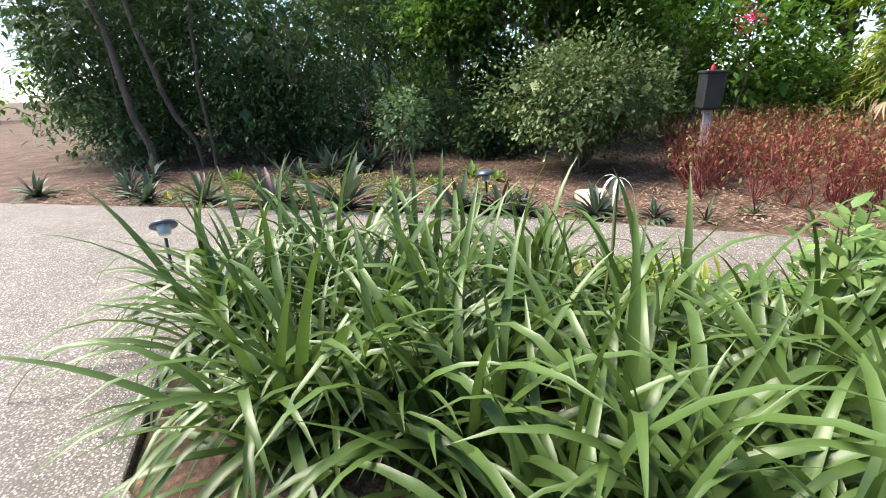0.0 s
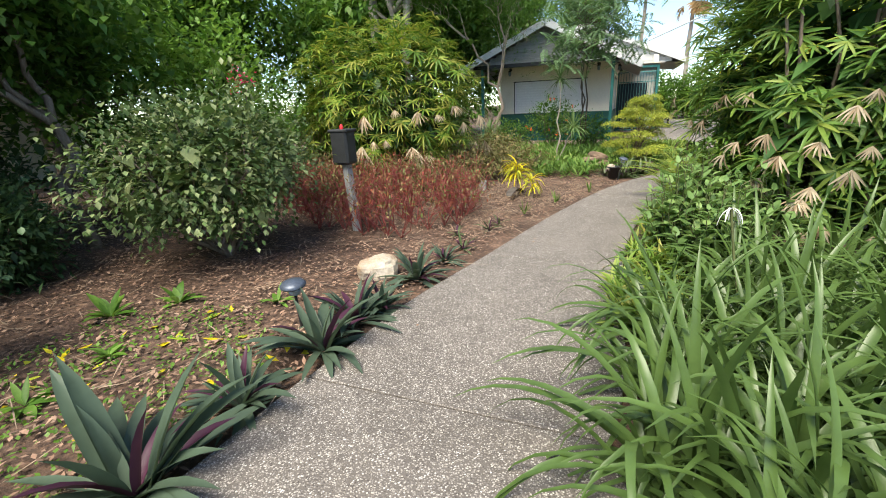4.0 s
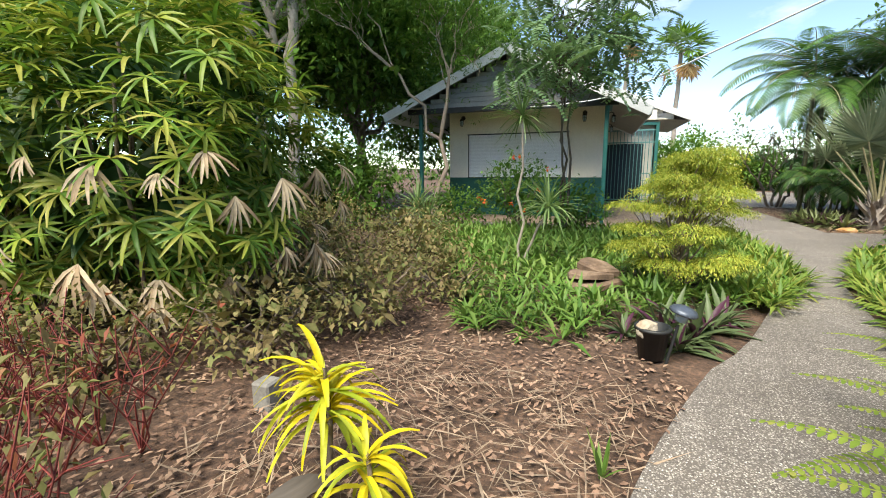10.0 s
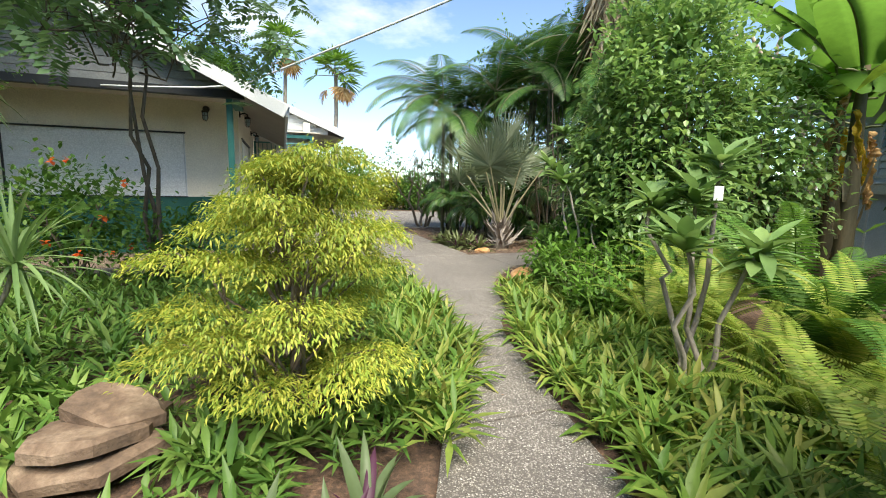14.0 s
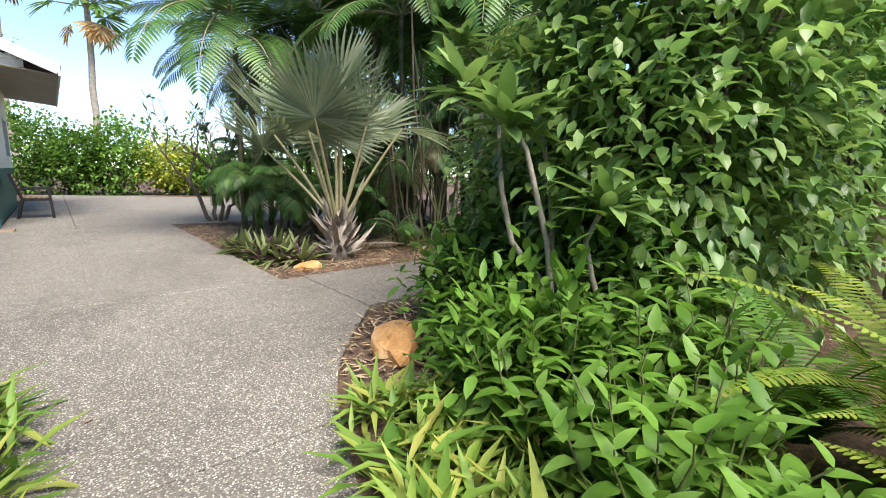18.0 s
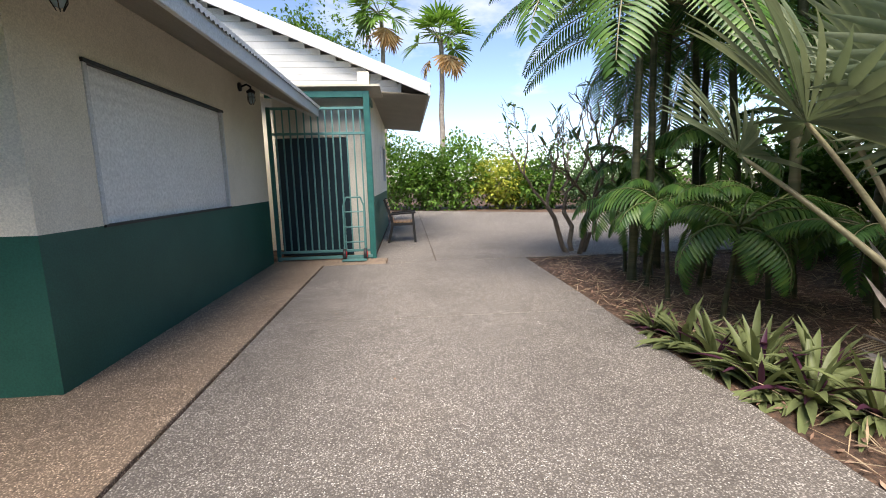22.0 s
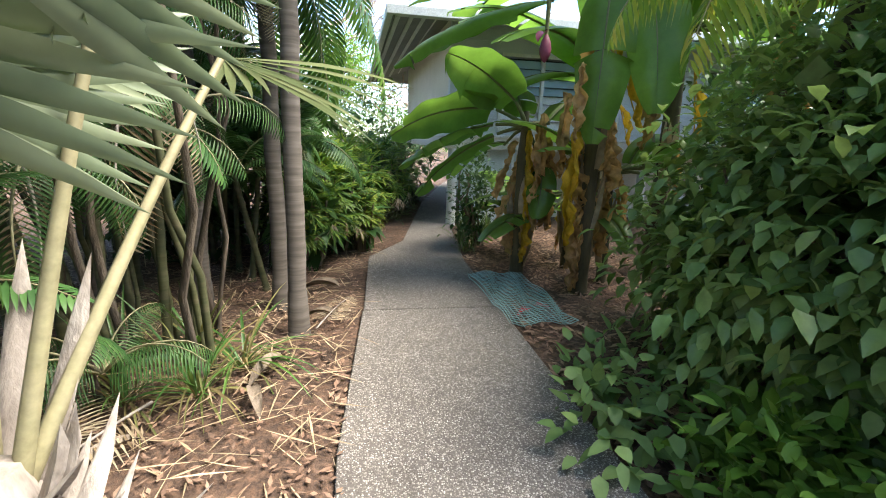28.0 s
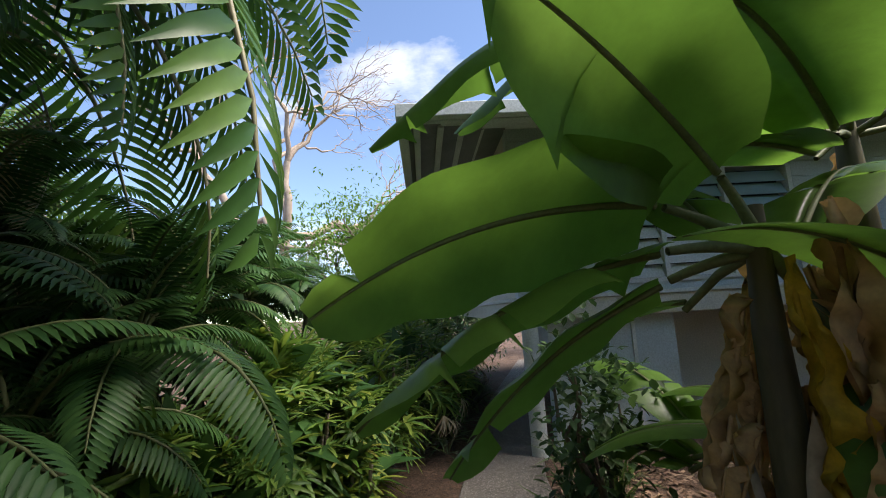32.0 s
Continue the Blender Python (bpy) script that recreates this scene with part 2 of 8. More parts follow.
def ramp(nt, fac, stops, interp="LINEAR"):
    r = nt.nodes.new("ShaderNodeValToRGB")
    r.color_ramp.interpolation = interp
    el = r.color_ramp.elements
    while len(el) < len(stops):
        el.new(0.5)
    for e, (p, c) in zip(el, stops):
        e.position, e.color = p, (*c, 1) if len(c) == 3 else c
    nt.links.new(fac, r.inputs[0])
    return r.outputs[0]


def tex(nt, kind, scale, detail=4.0, rough=0.6, coord="Object", stretch=None, dist=0.0):
    co = nt.nodes.new("ShaderNodeTexCoord")
    src = co.outputs[coord]
    if stretch:
        mp = nt.nodes.new("ShaderNodeMapping")
        mp.inputs["Scale"].default_value = stretch
        nt.links.new(src, mp.inputs[0])
        src = mp.outputs[0]
    t = nt.nodes.new("ShaderNodeTex" + kind)
    t.inputs["Scale"].default_value = scale
    if kind == "Noise":
        t.inputs["Detail"].default_value, t.inputs["Roughness"].default_value = detail, rough
        t.inputs["Distortion"].default_value = dist
    nt.links.new(src, t.inputs["Vector"])
    return t


def mix(nt, a, b, fac, blend="MIX"):
    m = nt.nodes.new("ShaderNodeMix")
    m.data_type, m.blend_type = "RGBA", blend
    for sock, v in ((m.inputs[0], fac), (m.inputs[6], a), (m.inputs[7], b)):
        if isinstance(v, (int, float)):
            sock.default_value = v
        elif isinstance(v, tuple):
            sock.default_value = (*v, 1)
        else:
            nt.links.new(v, sock)
    return m.outputs[2]


def bump(nt, bsdf, height, strength=0.3, dist=0.01):
    b = nt.nodes.new("ShaderNodeBump")
    b.inputs["Strength"].default_value, b.inputs["Distance"].default_value = strength, dist
    nt.links.new(height, b.inputs["Height"])
    nt.links.new(b.outputs[0], bsdf.inputs["Normal"])


def leaf_mat(name, stops, rough=0.5, glow=0.25, vein=0.25, scale=14.0, tips=None, spec=0.28):
    """Leaves: a colour for each leaf out of the stops, mottled, with some light passing through."""
    m, nt, bsdf, out = node_mat(name)
    geo = nt.nodes.new("ShaderNodeNewGeometry")
    stops = [(c[0] * (1.08 if c[1] > c[0] else 1.15), c[1] * 1.22, c[2] * 1.22) for c in stops]
    n = len(stops)
    col = ramp(nt, geo.outputs["Random Per Island"], [(i / max(1, n - 1), c) for i, c in enumerate(stops)])
    nz = tex(nt, "Noise", scale, 3, 0.65, "Object")
    col = mix(nt, col, ramp(nt, nz.outputs[0], [(0.3, (0.45, 0.45, 0.45)), (0.7, (1.5, 1.5, 1.5))]), vein * 1.6, "MULTIPLY")
    big = tex(nt, "Noise", 1.1, 2, 0.5, "Object")
    col = mix(nt, col, ramp(nt, big.outputs[0], [(0.35, (0.65, 0.68, 0.6)), (0.65, (1.25, 1.22, 1.1))]), 0.7, "MULTIPLY")
    nt.links.new(col, bsdf.inputs["Base Color"])
    bsdf.inputs["Roughness"].default_value = rough
    bsdf.inputs["Specular IOR Level"].default_value = spec
    bump(nt, bsdf, nz.outputs[0], 0.15, 0.004)
    tr = nt.nodes.new("ShaderNodeBsdfTranslucent")
    nt.links.new(mix(nt, col, (1.0, 1.0, 0.35), 0.35, "MULTIPLY"), tr.inputs[0])
    ms = nt.nodes.new("ShaderNodeMixShader")
    ms.inputs[0].default_value = glow + 0.05
    nt.links.new(bsdf.outputs[0], ms.inputs[1]), nt.links.new(tr.outputs[0], ms.inputs[2])
    nt.links.new(ms.outputs[0], out.inputs[0])
    return m


def plain_mat(name, stops, rough=0.7, scale=8.0, bump_s=0.2, bump_d=0.004, metal=0.0, fine=60.0, stretch=None, spec=0.4, per_island=0.0, per_object=0.0):
    """A surface whose colour wanders between the stops, with a fine grain over it."""
    m, nt, bsdf, out = node_mat(name)
    nz = tex(nt, "Noise", scale, 5, 0.6, "Object", stretch)
    fn = tex(nt, "Noise", fine, 3, 0.6, "Object", stretch)
    n = len(stops)
    col = ramp(nt, nz.outputs[0], [(0.28 + 0.44 * i / max(1, n - 1), c) for i, c in enumerate(stops)])
    col = mix(nt, col, ramp(nt, fn.outputs[0], [(0.3, (0.72, 0.72, 0.72)), (0.7, (1.2, 1.2, 1.2))]), 0.7, "MULTIPLY")
    if per_island or per_object:
        src = nt.nodes.new("ShaderNodeNewGeometry").outputs["Random Per Island"] if per_island else nt.nodes.new("ShaderNodeObjectInfo").outputs["Random"]
        col = mix(nt, col, ramp(nt, src, [(0, (0.55, 0.55, 0.55)), (1, (1.35, 1.3, 1.25))]), per_island or per_object, "MULTIPLY")
    nt.links.new(col, bsdf.inputs["Base Color"])
    bsdf.inputs["Roughness"].default_value, bsdf.inputs["Metallic"].default_value = rough, metal
    bsdf.inputs["Specular IOR Level"].default_value = spec
    bump(nt, bsdf, fn.outputs[0], bump_s, bump_d)
    return m


def aggregate_mat(name, tint=(1, 1, 1), grit=1.0):
    """Exposed-aggregate concrete: small pale and dark pebbles in grey paste."""
    m, nt, bsdf, out = node_mat(name)
    v = tex(nt, "Voronoi", 118.0, coord="Object")
    cells = ramp(nt, v.outputs["Color"], [(0.1, (0.075, 0.064, 0.058)), (0.33, (0.165, 0.147, 0.134)), (0.58, (0.285, 0.257, 0.235)), (0.78, (0.43, 0.4, 0.367)), (0.96, (0.7, 0.67, 0.63))])
    edge = ramp(nt, v.outputs["Distance"], [(0.35, (1, 1, 1)), (0.62, (0, 0, 0))])
    col = mix(nt, (0.125, 0.11, 0.1), cells, edge)
    st = tex(nt, "Noise", 0.9, 5, 0.65)
    col = mix(nt, col, ramp(nt, st.outputs[0], [(0.3, (0.72, 0.71, 0.7)), (0.55, (1, 1, 1)), (0.75, (1.12, 1.1, 1.06))]), 0.8, "MULTIPLY")
    sp = tex(nt, "Noise", 7.0, 4, 0.7)
    col = mix(nt, col, ramp(nt, sp.outputs[0], [(0.32, (0.75, 0.74, 0.73)), (0.6, (1.08, 1.07, 1.06))]), 0.6, "MULTIPLY")
    col = mix(nt, col, tint, 1.0, "MULTIPLY")
    nt.links.new(col, bsdf.inputs["Base Color"])
    bsdf.inputs["Roughness"].default_value = 0.85
    bump(nt, bsdf, edge, 0.5 * grit, 0.004)
    return m


def soil_mat(name):
    m, nt, bsdf, out = node_mat(name)
    a = tex(nt, "Noise", 2.2, 6, 0.7)
    b = tex(nt, "Noise", 26.0, 5, 0.75)
    c = tex(nt, "Voronoi", 34.0)
    col = ramp(nt, a.outputs[0], [(0.3, (0.055, 0.034, 0.026)), (0.5, (0.11, 0.07, 0.053)), (0.62, (0.155, 0.1, 0.077)), (0.75, (0.22, 0.15, 0.115))])
    col = mix(nt, col, ramp(nt, b.outputs[0], [(0.3, (0.35, 0.33, 0.32)), (0.5, (0.9, 0.88, 0.85)), (0.72, (1.75, 1.6, 1.4))]), 0.9, "MULTIPLY")
    col = mix(nt, col, ramp(nt, c.outputs["Color"], [(0.2, (0.6, 0.58, 0.55)), (0.8, (1.35, 1.25, 1.1))]), 0.6, "MULTIPLY")
    nt.links.new(col, bsdf.inputs["Base Color"])
    bsdf.inputs["Roughness"].default_value = 0.95
    bump(nt, bsdf, b.outputs[0], 0.8, 0.03)
    return m


M = {}
M["soil"] = soil_mat("soil")
M["aggregate"] = aggregate_mat("aggregate")
M["aggregate_warm"] = aggregate_mat("aggregate_warm", (1.38, 1.14, 0.92), 0.6)
M["cream"] = plain_mat("cream_paint", [(0.67, 0.62, 0.51), (0.75, 0.7, 0.59), (0.79, 0.74, 0.63)], 0.7, 1.2, 0.1, 0.002, fine=90)
M["green"] = plain_mat("green_paint", [(0.010, 0.075, 0.058), (0.014, 0.09, 0.07), (0.02, 0.105, 0.082)], 0.5, 1.5, 0.1, 0.002, fine=80)
M["green_metal"] = plain_mat("green_steel", [(0.012, 0.09, 0.085), (0.02, 0.12, 0.11), (0.03, 0.14, 0.125)], 0.42, 6, 0.08, 0.001, fine=120)
M["bar_metal"] = plain_mat("bar_steel", [(0.07, 0.19, 0.19), (0.10, 0.24, 0.235)], 0.42, 6, 0.08, 0.001, fine=120)
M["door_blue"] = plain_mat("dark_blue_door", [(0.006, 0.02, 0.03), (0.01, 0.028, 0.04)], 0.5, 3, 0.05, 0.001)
M["shutter"] = plain_mat("shutter_white", [(0.72, 0.72, 0.71), (0.8, 0.8, 0.79)], 0.45, 2, 0.03, 0.001, fine=40)
M["black"] = plain_mat("black_metal", [(0.012, 0.012, 0.013), (0.022, 0.022, 0.023)], 0.5, 9, 0.1, 0.001)
M["white_trim"] = plain_mat("white_trim", [(0.5, 0.52, 0.53), (0.62, 0.63, 0.64)], 0.55, 3, 0.05, 0.001)
M["soffit"] = plain_mat("soffit", [(0.5, 0.47, 0.4), (0.6, 0.56, 0.48)], 0.75, 2, 0.05, 0.002)
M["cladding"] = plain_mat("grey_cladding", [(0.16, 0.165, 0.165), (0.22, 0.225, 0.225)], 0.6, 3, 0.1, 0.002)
M["roof"] = plain_mat("roof_steel", [(0.34, 0.36, 0.38), (0.44, 0.46, 0.48)], 0.45, 2, 0.05, 0.001, metal=0.2)
M["bark"] = plain_mat("bark", [(0.10, 0.075, 0.055), (0.19, 0.15, 0.115), (0.26, 0.21, 0.165)], 0.95, 9, 0.8, 0.015, stretch=(1, 1, 0.35))
M["bark_dark"] = plain_mat("bark_dark", [(0.05, 0.038, 0.03), (0.1, 0.078, 0.06), (0.15, 0.12, 0.095)], 0.95, 9, 0.8, 0.015, stretch=(1, 1, 0.35))
M["bark_grey"] = plain_mat("bark_grey", [(0.2, 0.17, 0.145), (0.32, 0.28, 0.24), (0.4, 0.36, 0.31)], 0.95, 11, 0.6, 0.01, stretch=(1, 1, 0.5))
M["palm_bark"] = plain_mat("palm_bark", [(0.05, 0.041, 0.035), (0.09, 0.077, 0.067), (0.14, 0.124, 0.11)], 0.95, 5, 0.5, 0.008, stretch=(0.25, 0.25, 3.2), fine=9)
M["cane"] = plain_mat("palm_cane", [(0.03, 0.035, 0.018), (0.06, 0.065, 0.03), (0.13, 0.11, 0.07)], 0.6, 3, 0.2, 0.004, stretch=(0.25, 0.25, 3.0), fine=9)
M["bark_pale"] = plain_mat("bark_pale", [(0.3, 0.23, 0.18), (0.45, 0.36, 0.29)], 0.9, 7, 0.4, 0.01)
M["boots"] = plain_mat("palm_boots", [(0.17, 0.14, 0.122), (0.31, 0.275, 0.25), (0.45, 0.415, 0.385)], 0.85, 7, 0.5, 0.008, stretch=(1, 1, 0.3), per_island=0.5)
M["petiole"] = plain_mat("petiole", [(0.2, 0.17, 0.11), (0.26, 0.24, 0.14), (0.34, 0.29, 0.19)], 0.5, 3, 0.2, 0.003, fine=30)
M["litter"] = plain_mat("leaf_litter", [(0.13, 0.075, 0.052), (0.26, 0.165, 0.12), (0.4, 0.29, 0.21)], 0.9, 2.5, 0.2, 0.003, per_island=0.9)
M["straw"] = plain_mat("dry_straw", [(0.3, 0.22, 0.14), (0.48, 0.38, 0.26)], 0.9, 2.5, 0.1, 0.002, per_island=0.8)
M["twig"] = plain_mat("dry_twig", [(0.2, 0.14, 0.1), (0.36, 0.28, 0.21)], 0.95, 3, 0.2, 0.003, per_island=0.7)
M["stem_red"] = plain_mat("red_stem", [(0.17, 0.03, 0.03), (0.27, 0.07, 0.06)], 0.6, 5, 0.1, 0.002, per_island=0.6)
M["stem_green"] = plain_mat("green_stem", [(0.09, 0.11, 0.04), (0.15, 0.16, 0.07)], 0.6, 5, 0.1, 0.002)
M["banana_stem"] = plain_mat("banana_stem", [(0.05, 0.045, 0.025), (0.1, 0.085, 0.045), (0.17, 0.12, 0.07)], 0.7, 4, 0.3, 0.006, stretch=(1, 1, 0.3), fine=30)
M["stone"] = plain_mat("sandstone", [(0.06, 0.042, 0.032), (0.15, 0.1, 0.07), (0.3, 0.22, 0.16)], 0.9, 5, 0.6, 0.012, fine=45)
M["stone_orange"] = plain_mat("orange_stone", [(0.36, 0.17, 0.06), (0.5, 0.27, 0.11), (0.56, 0.38, 0.22)], 0.9, 5, 0.6, 0.012, fine=45)
M["stone_white"] = plain_mat("pale_stone", [(0.3, 0.18, 0.09), (0.4, 0.34, 0.27), (0.5, 0.46, 0.4)], 0.9, 4, 0.6, 0.012, fine=45)
M["plastic"] = plain_mat("black_plastic", [(0.018, 0.02, 0.022), (0.03, 0.032, 0.035)], 0.5, 9, 0.1, 0.001)
M["lamp_metal"] = plain_mat("lamp_cap", [(0.06, 0.075, 0.105), (0.1, 0.12, 0.16)], 0.38, 7, 0.05, 0.001, metal=0.3)
M["concrete"] = plain_mat("concrete", [(0.16, 0.15, 0.135), (0.26, 0.25, 0.23)], 0.9, 5, 0.3, 0.004)
M["timber_grey"] = plain_mat("grey_timber", [(0.2, 0.2, 0.2), (0.36, 0.36, 0.36)], 0.9, 14, 0.4, 0.004, stretch=(1, 1, 0.1))
M["slat_wood"] = plain_mat("bench_wood", [(0.28, 0.17, 0.1), (0.4, 0.26, 0.16)], 0.6, 9, 0.2, 0.002)
M["red"] = plain_mat("red_plastic", [(0.55, 0.02, 0.03), (0.65, 0.03, 0.04)], 0.5, 5, 0.05, 0.001)
M["white"] = plain_mat("white_plastic", [(0.7, 0.7, 0.7), (0.8, 0.8, 0.8)], 0.5, 5, 0.05, 0.001)
M["house_wall"] = plain_mat("house_wall", [(0.42, 0.47, 0.52), (0.52, 0.57, 0.62)], 0.7, 2, 0.1, 0.002)
M["house_wall2"] = plain_mat("house_wall_cream", [(0.5, 0.48, 0.43), (0.6, 0.57, 0.52)], 0.7, 2, 0.1, 0.002)
M["mesh_blue"] = plain_mat("plastic_mesh", [(0.22, 0.42, 0.42), (0.32, 0.52, 0.52)], 0.5, 5, 0.1, 0.001)
M["yellow"] = plain_mat("yellow_tag", [(0.75, 0.45, 0.02), (0.8, 0.5, 0.03)], 0.5, 5, 0.05, 0.001)

m_, nt_, b_, o_ = node_mat("louvre_glass")
b_.inputs["Base Color"].default_value = (0.30, 0.42, 0.5, 1)
b_.inputs["Roughness"].default_value = 0.08
b_.inputs["Metallic"].default_value = 0.0
b_.inputs["Specular IOR Level"].default_value = 0.9
M["glass"] = m_

# leaves
M["lily"] = leaf_mat("lily_leaf", [(0.042, 0.075, 0.02), (0.065, 0.105, 0.026), (0.09, 0.135, 0.038), (0.125, 0.165, 0.06)], 0.38, 0.25, 0.15, spec=0.6)
M["rhoeo"] = leaf_mat("rhoeo_leaf", [(0.04, 0.07, 0.042), (0.05, 0.09, 0.05), (0.085, 0.13, 0.085), (0.06, 0.045, 0.055), (0.06, 0.1, 0.055)], 0.45, 0.2, 0.15)
M["rhoeo_purple"] = leaf_mat("rhoeo_purple", [(0.05, 0.014, 0.034), (0.075, 0.02, 0.05), (0.045, 0.032, 0.035)], 0.45, 0.2, 0.15)
M["rhoeo_dark"] = leaf_mat("cordyline_leaf", [(0.06, 0.09, 0.04), (0.09, 0.07, 0.055), (0.1, 0.14, 0.06), (0.2, 0.21, 0.08)], 0.42, 0.15, 0.15)
M["rhoeo_pale"] = leaf_mat("striped_sword_leaf", [(0.1, 0.14, 0.055), (0.13, 0.17, 0.075), (0.22, 0.24, 0.1), (0.09, 0.08, 0.06), (0.11, 0.15, 0.07)], 0.42, 0.2, 0.15)
M["soft"] = leaf_mat("soft_broad_leaf", [(0.12, 0.19, 0.06), (0.17, 0.25, 0.085), (0.22, 0.3, 0.115), (0.25, 0.32, 0.11)], 0.5, 0.3, 0.12, spec=0.35)
M["dark"] = leaf_mat("dark_tree_leaf", [(0.04, 0.075, 0.034), (0.06, 0.105, 0.045), (0.085, 0.135, 0.055)], 0.5, 0.3, 0.2)
M["mid"] = leaf_mat("mid_leaf", [(0.055, 0.115, 0.022), (0.08, 0.155, 0.03), (0.11, 0.195, 0.036), (0.15, 0.22, 0.05)], 0.5, 0.36, 0.2)
M["bright"] = leaf_mat("bright_leaf", [(0.075, 0.15, 0.025), (0.11, 0.2, 0.03), (0.15, 0.25, 0.045), (0.17, 0.26, 0.06)], 0.45, 0.32, 0.2)
M["bluegreen"] = leaf_mat("bluegreen_leaf", [(0.08, 0.135, 0.065), (0.12, 0.18, 0.09), (0.165, 0.225, 0.125)], 0.42, 0.3, 0.2)
M["shrub"] = leaf_mat("variegated_leaf", [(0.055, 0.085, 0.03), (0.075, 0.12, 0.04), (0.12, 0.16, 0.065), (0.26, 0.27, 0.14), (0.06, 0.1, 0.03)], 0.5, 0.22, 0.3)
M["rhapis"] = leaf_mat("rhapis_leaf", [(0.07, 0.135, 0.035), (0.1, 0.18, 0.042), (0.14, 0.22, 0.05), (0.2, 0.26, 0.055), (0.29, 0.31, 0.07)], 0.42, 0.35, 0.15)
M["rhapis_gold"] = leaf_mat("rhapis_gold", [(0.06, 0.12, 0.02), (0.1, 0.17, 0.025), (0.17, 0.23, 0.035), (0.27, 0.28, 0.05), (0.3, 0.27, 0.07)], 0.42, 0.28, 0.15)
M["dead"] = leaf_mat("dead_leaf", [(0.17, 0.11, 0.07), (0.28, 0.2, 0.14), (0.4, 0.31, 0.24), (0.33, 0.26, 0.2)], 0.8, 0.15, 0.3)
M["banana_dead"] = leaf_mat("banana_dead_leaf", [(0.32, 0.17, 0.075), (0.46, 0.27, 0.13), (0.55, 0.37, 0.21)], 0.8, 0.3, 0.3)
M["banana_yellow"] = leaf_mat("banana_yellow_leaf", [(0.5, 0.3, 0.03), (0.6, 0.38, 0.05)], 0.5, 0.4, 0.3)
M["hedge"] = leaf_mat("glossy_hedge_leaf", [(0.12, 0.2, 0.07), (0.17, 0.26, 0.09), (0.23, 0.31, 0.11), (0.3, 0.37, 0.14)], 0.36, 0.4, 0.2, spec=0.5)
M["fern"] = leaf_mat("fern_leaf", [(0.15, 0.2, 0.03), (0.2, 0.26, 0.042), (0.27, 0.3, 0.055), (0.33, 0.32, 0.085)], 0.5, 0.35, 0.15)
M["fern_dark"] = leaf_mat("fern_dark_leaf", [(0.07, 0.14, 0.028), (0.1, 0.19, 0.035), (0.14, 0.22, 0.045)], 0.5, 0.3, 0.15)
M["gold"] = leaf_mat("golden_leaf", [(0.2, 0.26, 0.045), (0.29, 0.33, 0.055), (0.4, 0.4, 0.075), (0.5, 0.44, 0.09)], 0.5, 0.3, 0.15)
M["croton"] = leaf_mat("croton_leaf", [(0.55, 0.42, 0.02), (0.68, 0.52, 0.03), (0.4, 0.4, 0.04), (0.2, 0.27, 0.03)], 0.42, 0.3, 0.3)
M["croton_big"] = leaf_mat("croton_broad_leaf", [(0.16, 0.24, 0.035), (0.24, 0.3, 0.04), (0.6, 0.5, 0.04), (0.32, 0.36, 0.045), (0.62, 0.44, 0.035), (0.4, 0.38, 0.04), (0.16, 0.24, 0.03)], 0.36, 0.3, 0.6, scale=26)
M["cover"] = leaf_mat("ground_cover_leaf", [(0.07, 0.135, 0.03), (0.1, 0.175, 0.035), (0.14, 0.21, 0.05), (0.19, 0.24, 0.065)], 0.45, 0.28, 0.15)
M["cover_yellow"] = leaf_mat("edge_cover_leaf", [(0.09, 0.16, 0.03), (0.14, 0.21, 0.04), (0.21, 0.26, 0.055), (0.3, 0.28, 0.08)], 0.45, 0.3, 0.15)
M["fanpalm"] = leaf_mat("fan_palm_leaf", [(0.12, 0.14, 0.09), (0.15, 0.17, 0.11), (0.19, 0.2, 0.135), (0.23, 0.235, 0.165)], 0.45, 0.3, 0.1, spec=0.5)
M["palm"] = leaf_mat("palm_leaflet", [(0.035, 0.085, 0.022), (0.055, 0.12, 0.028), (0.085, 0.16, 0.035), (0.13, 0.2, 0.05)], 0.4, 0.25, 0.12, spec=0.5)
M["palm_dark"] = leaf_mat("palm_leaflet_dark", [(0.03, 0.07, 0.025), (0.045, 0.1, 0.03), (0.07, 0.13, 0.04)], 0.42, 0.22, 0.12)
M["banana"] = leaf_mat("banana_leaf", [(0.1, 0.18, 0.035), (0.12, 0.21, 0.04), (0.15, 0.24, 0.055)], 0.34, 0.5, 0.12, spec=0.5)
M["drac"] = leaf_mat("spiky_leaf", [(0.12, 0.18, 0.07), (0.18, 0.24, 0.1), (0.26, 0.3, 0.15)], 0.45, 0.25, 0.12)
M["brownish"] = leaf_mat("wilted_leaf", [(0.1, 0.075, 0.035), (0.16, 0.115, 0.055), (0.12, 0.13, 0.045), (0.24, 0.18, 0.09), (0.09, 0.11, 0.03)], 0.7, 0.2, 0.3)
M["redleaf"] = leaf_mat("red_leaf", [(0.2, 0.04, 0.035), (0.28, 0.09, 0.05), (0.22, 0.14, 0.07), (0.3, 0.05, 0.05)], 0.6, 0.25, 0.2)
M["flower_red"] = leaf_mat("orange_flower", [(0.75, 0.1, 0.03), (0.8, 0.18, 0.05)], 0.5, 0.4, 0.1)
M["flower_pink"] = leaf_mat("pink_flower", [(0.7, 0.02, 0.16), (0.75, 0.05, 0.22)], 0.5, 0.4, 0.1)
M["flower_purple"] = leaf_mat("banana_bud", [(0.12, 0.02, 0.045), (0.17, 0.05, 0.09)], 0.5, 0.05, 0.3)

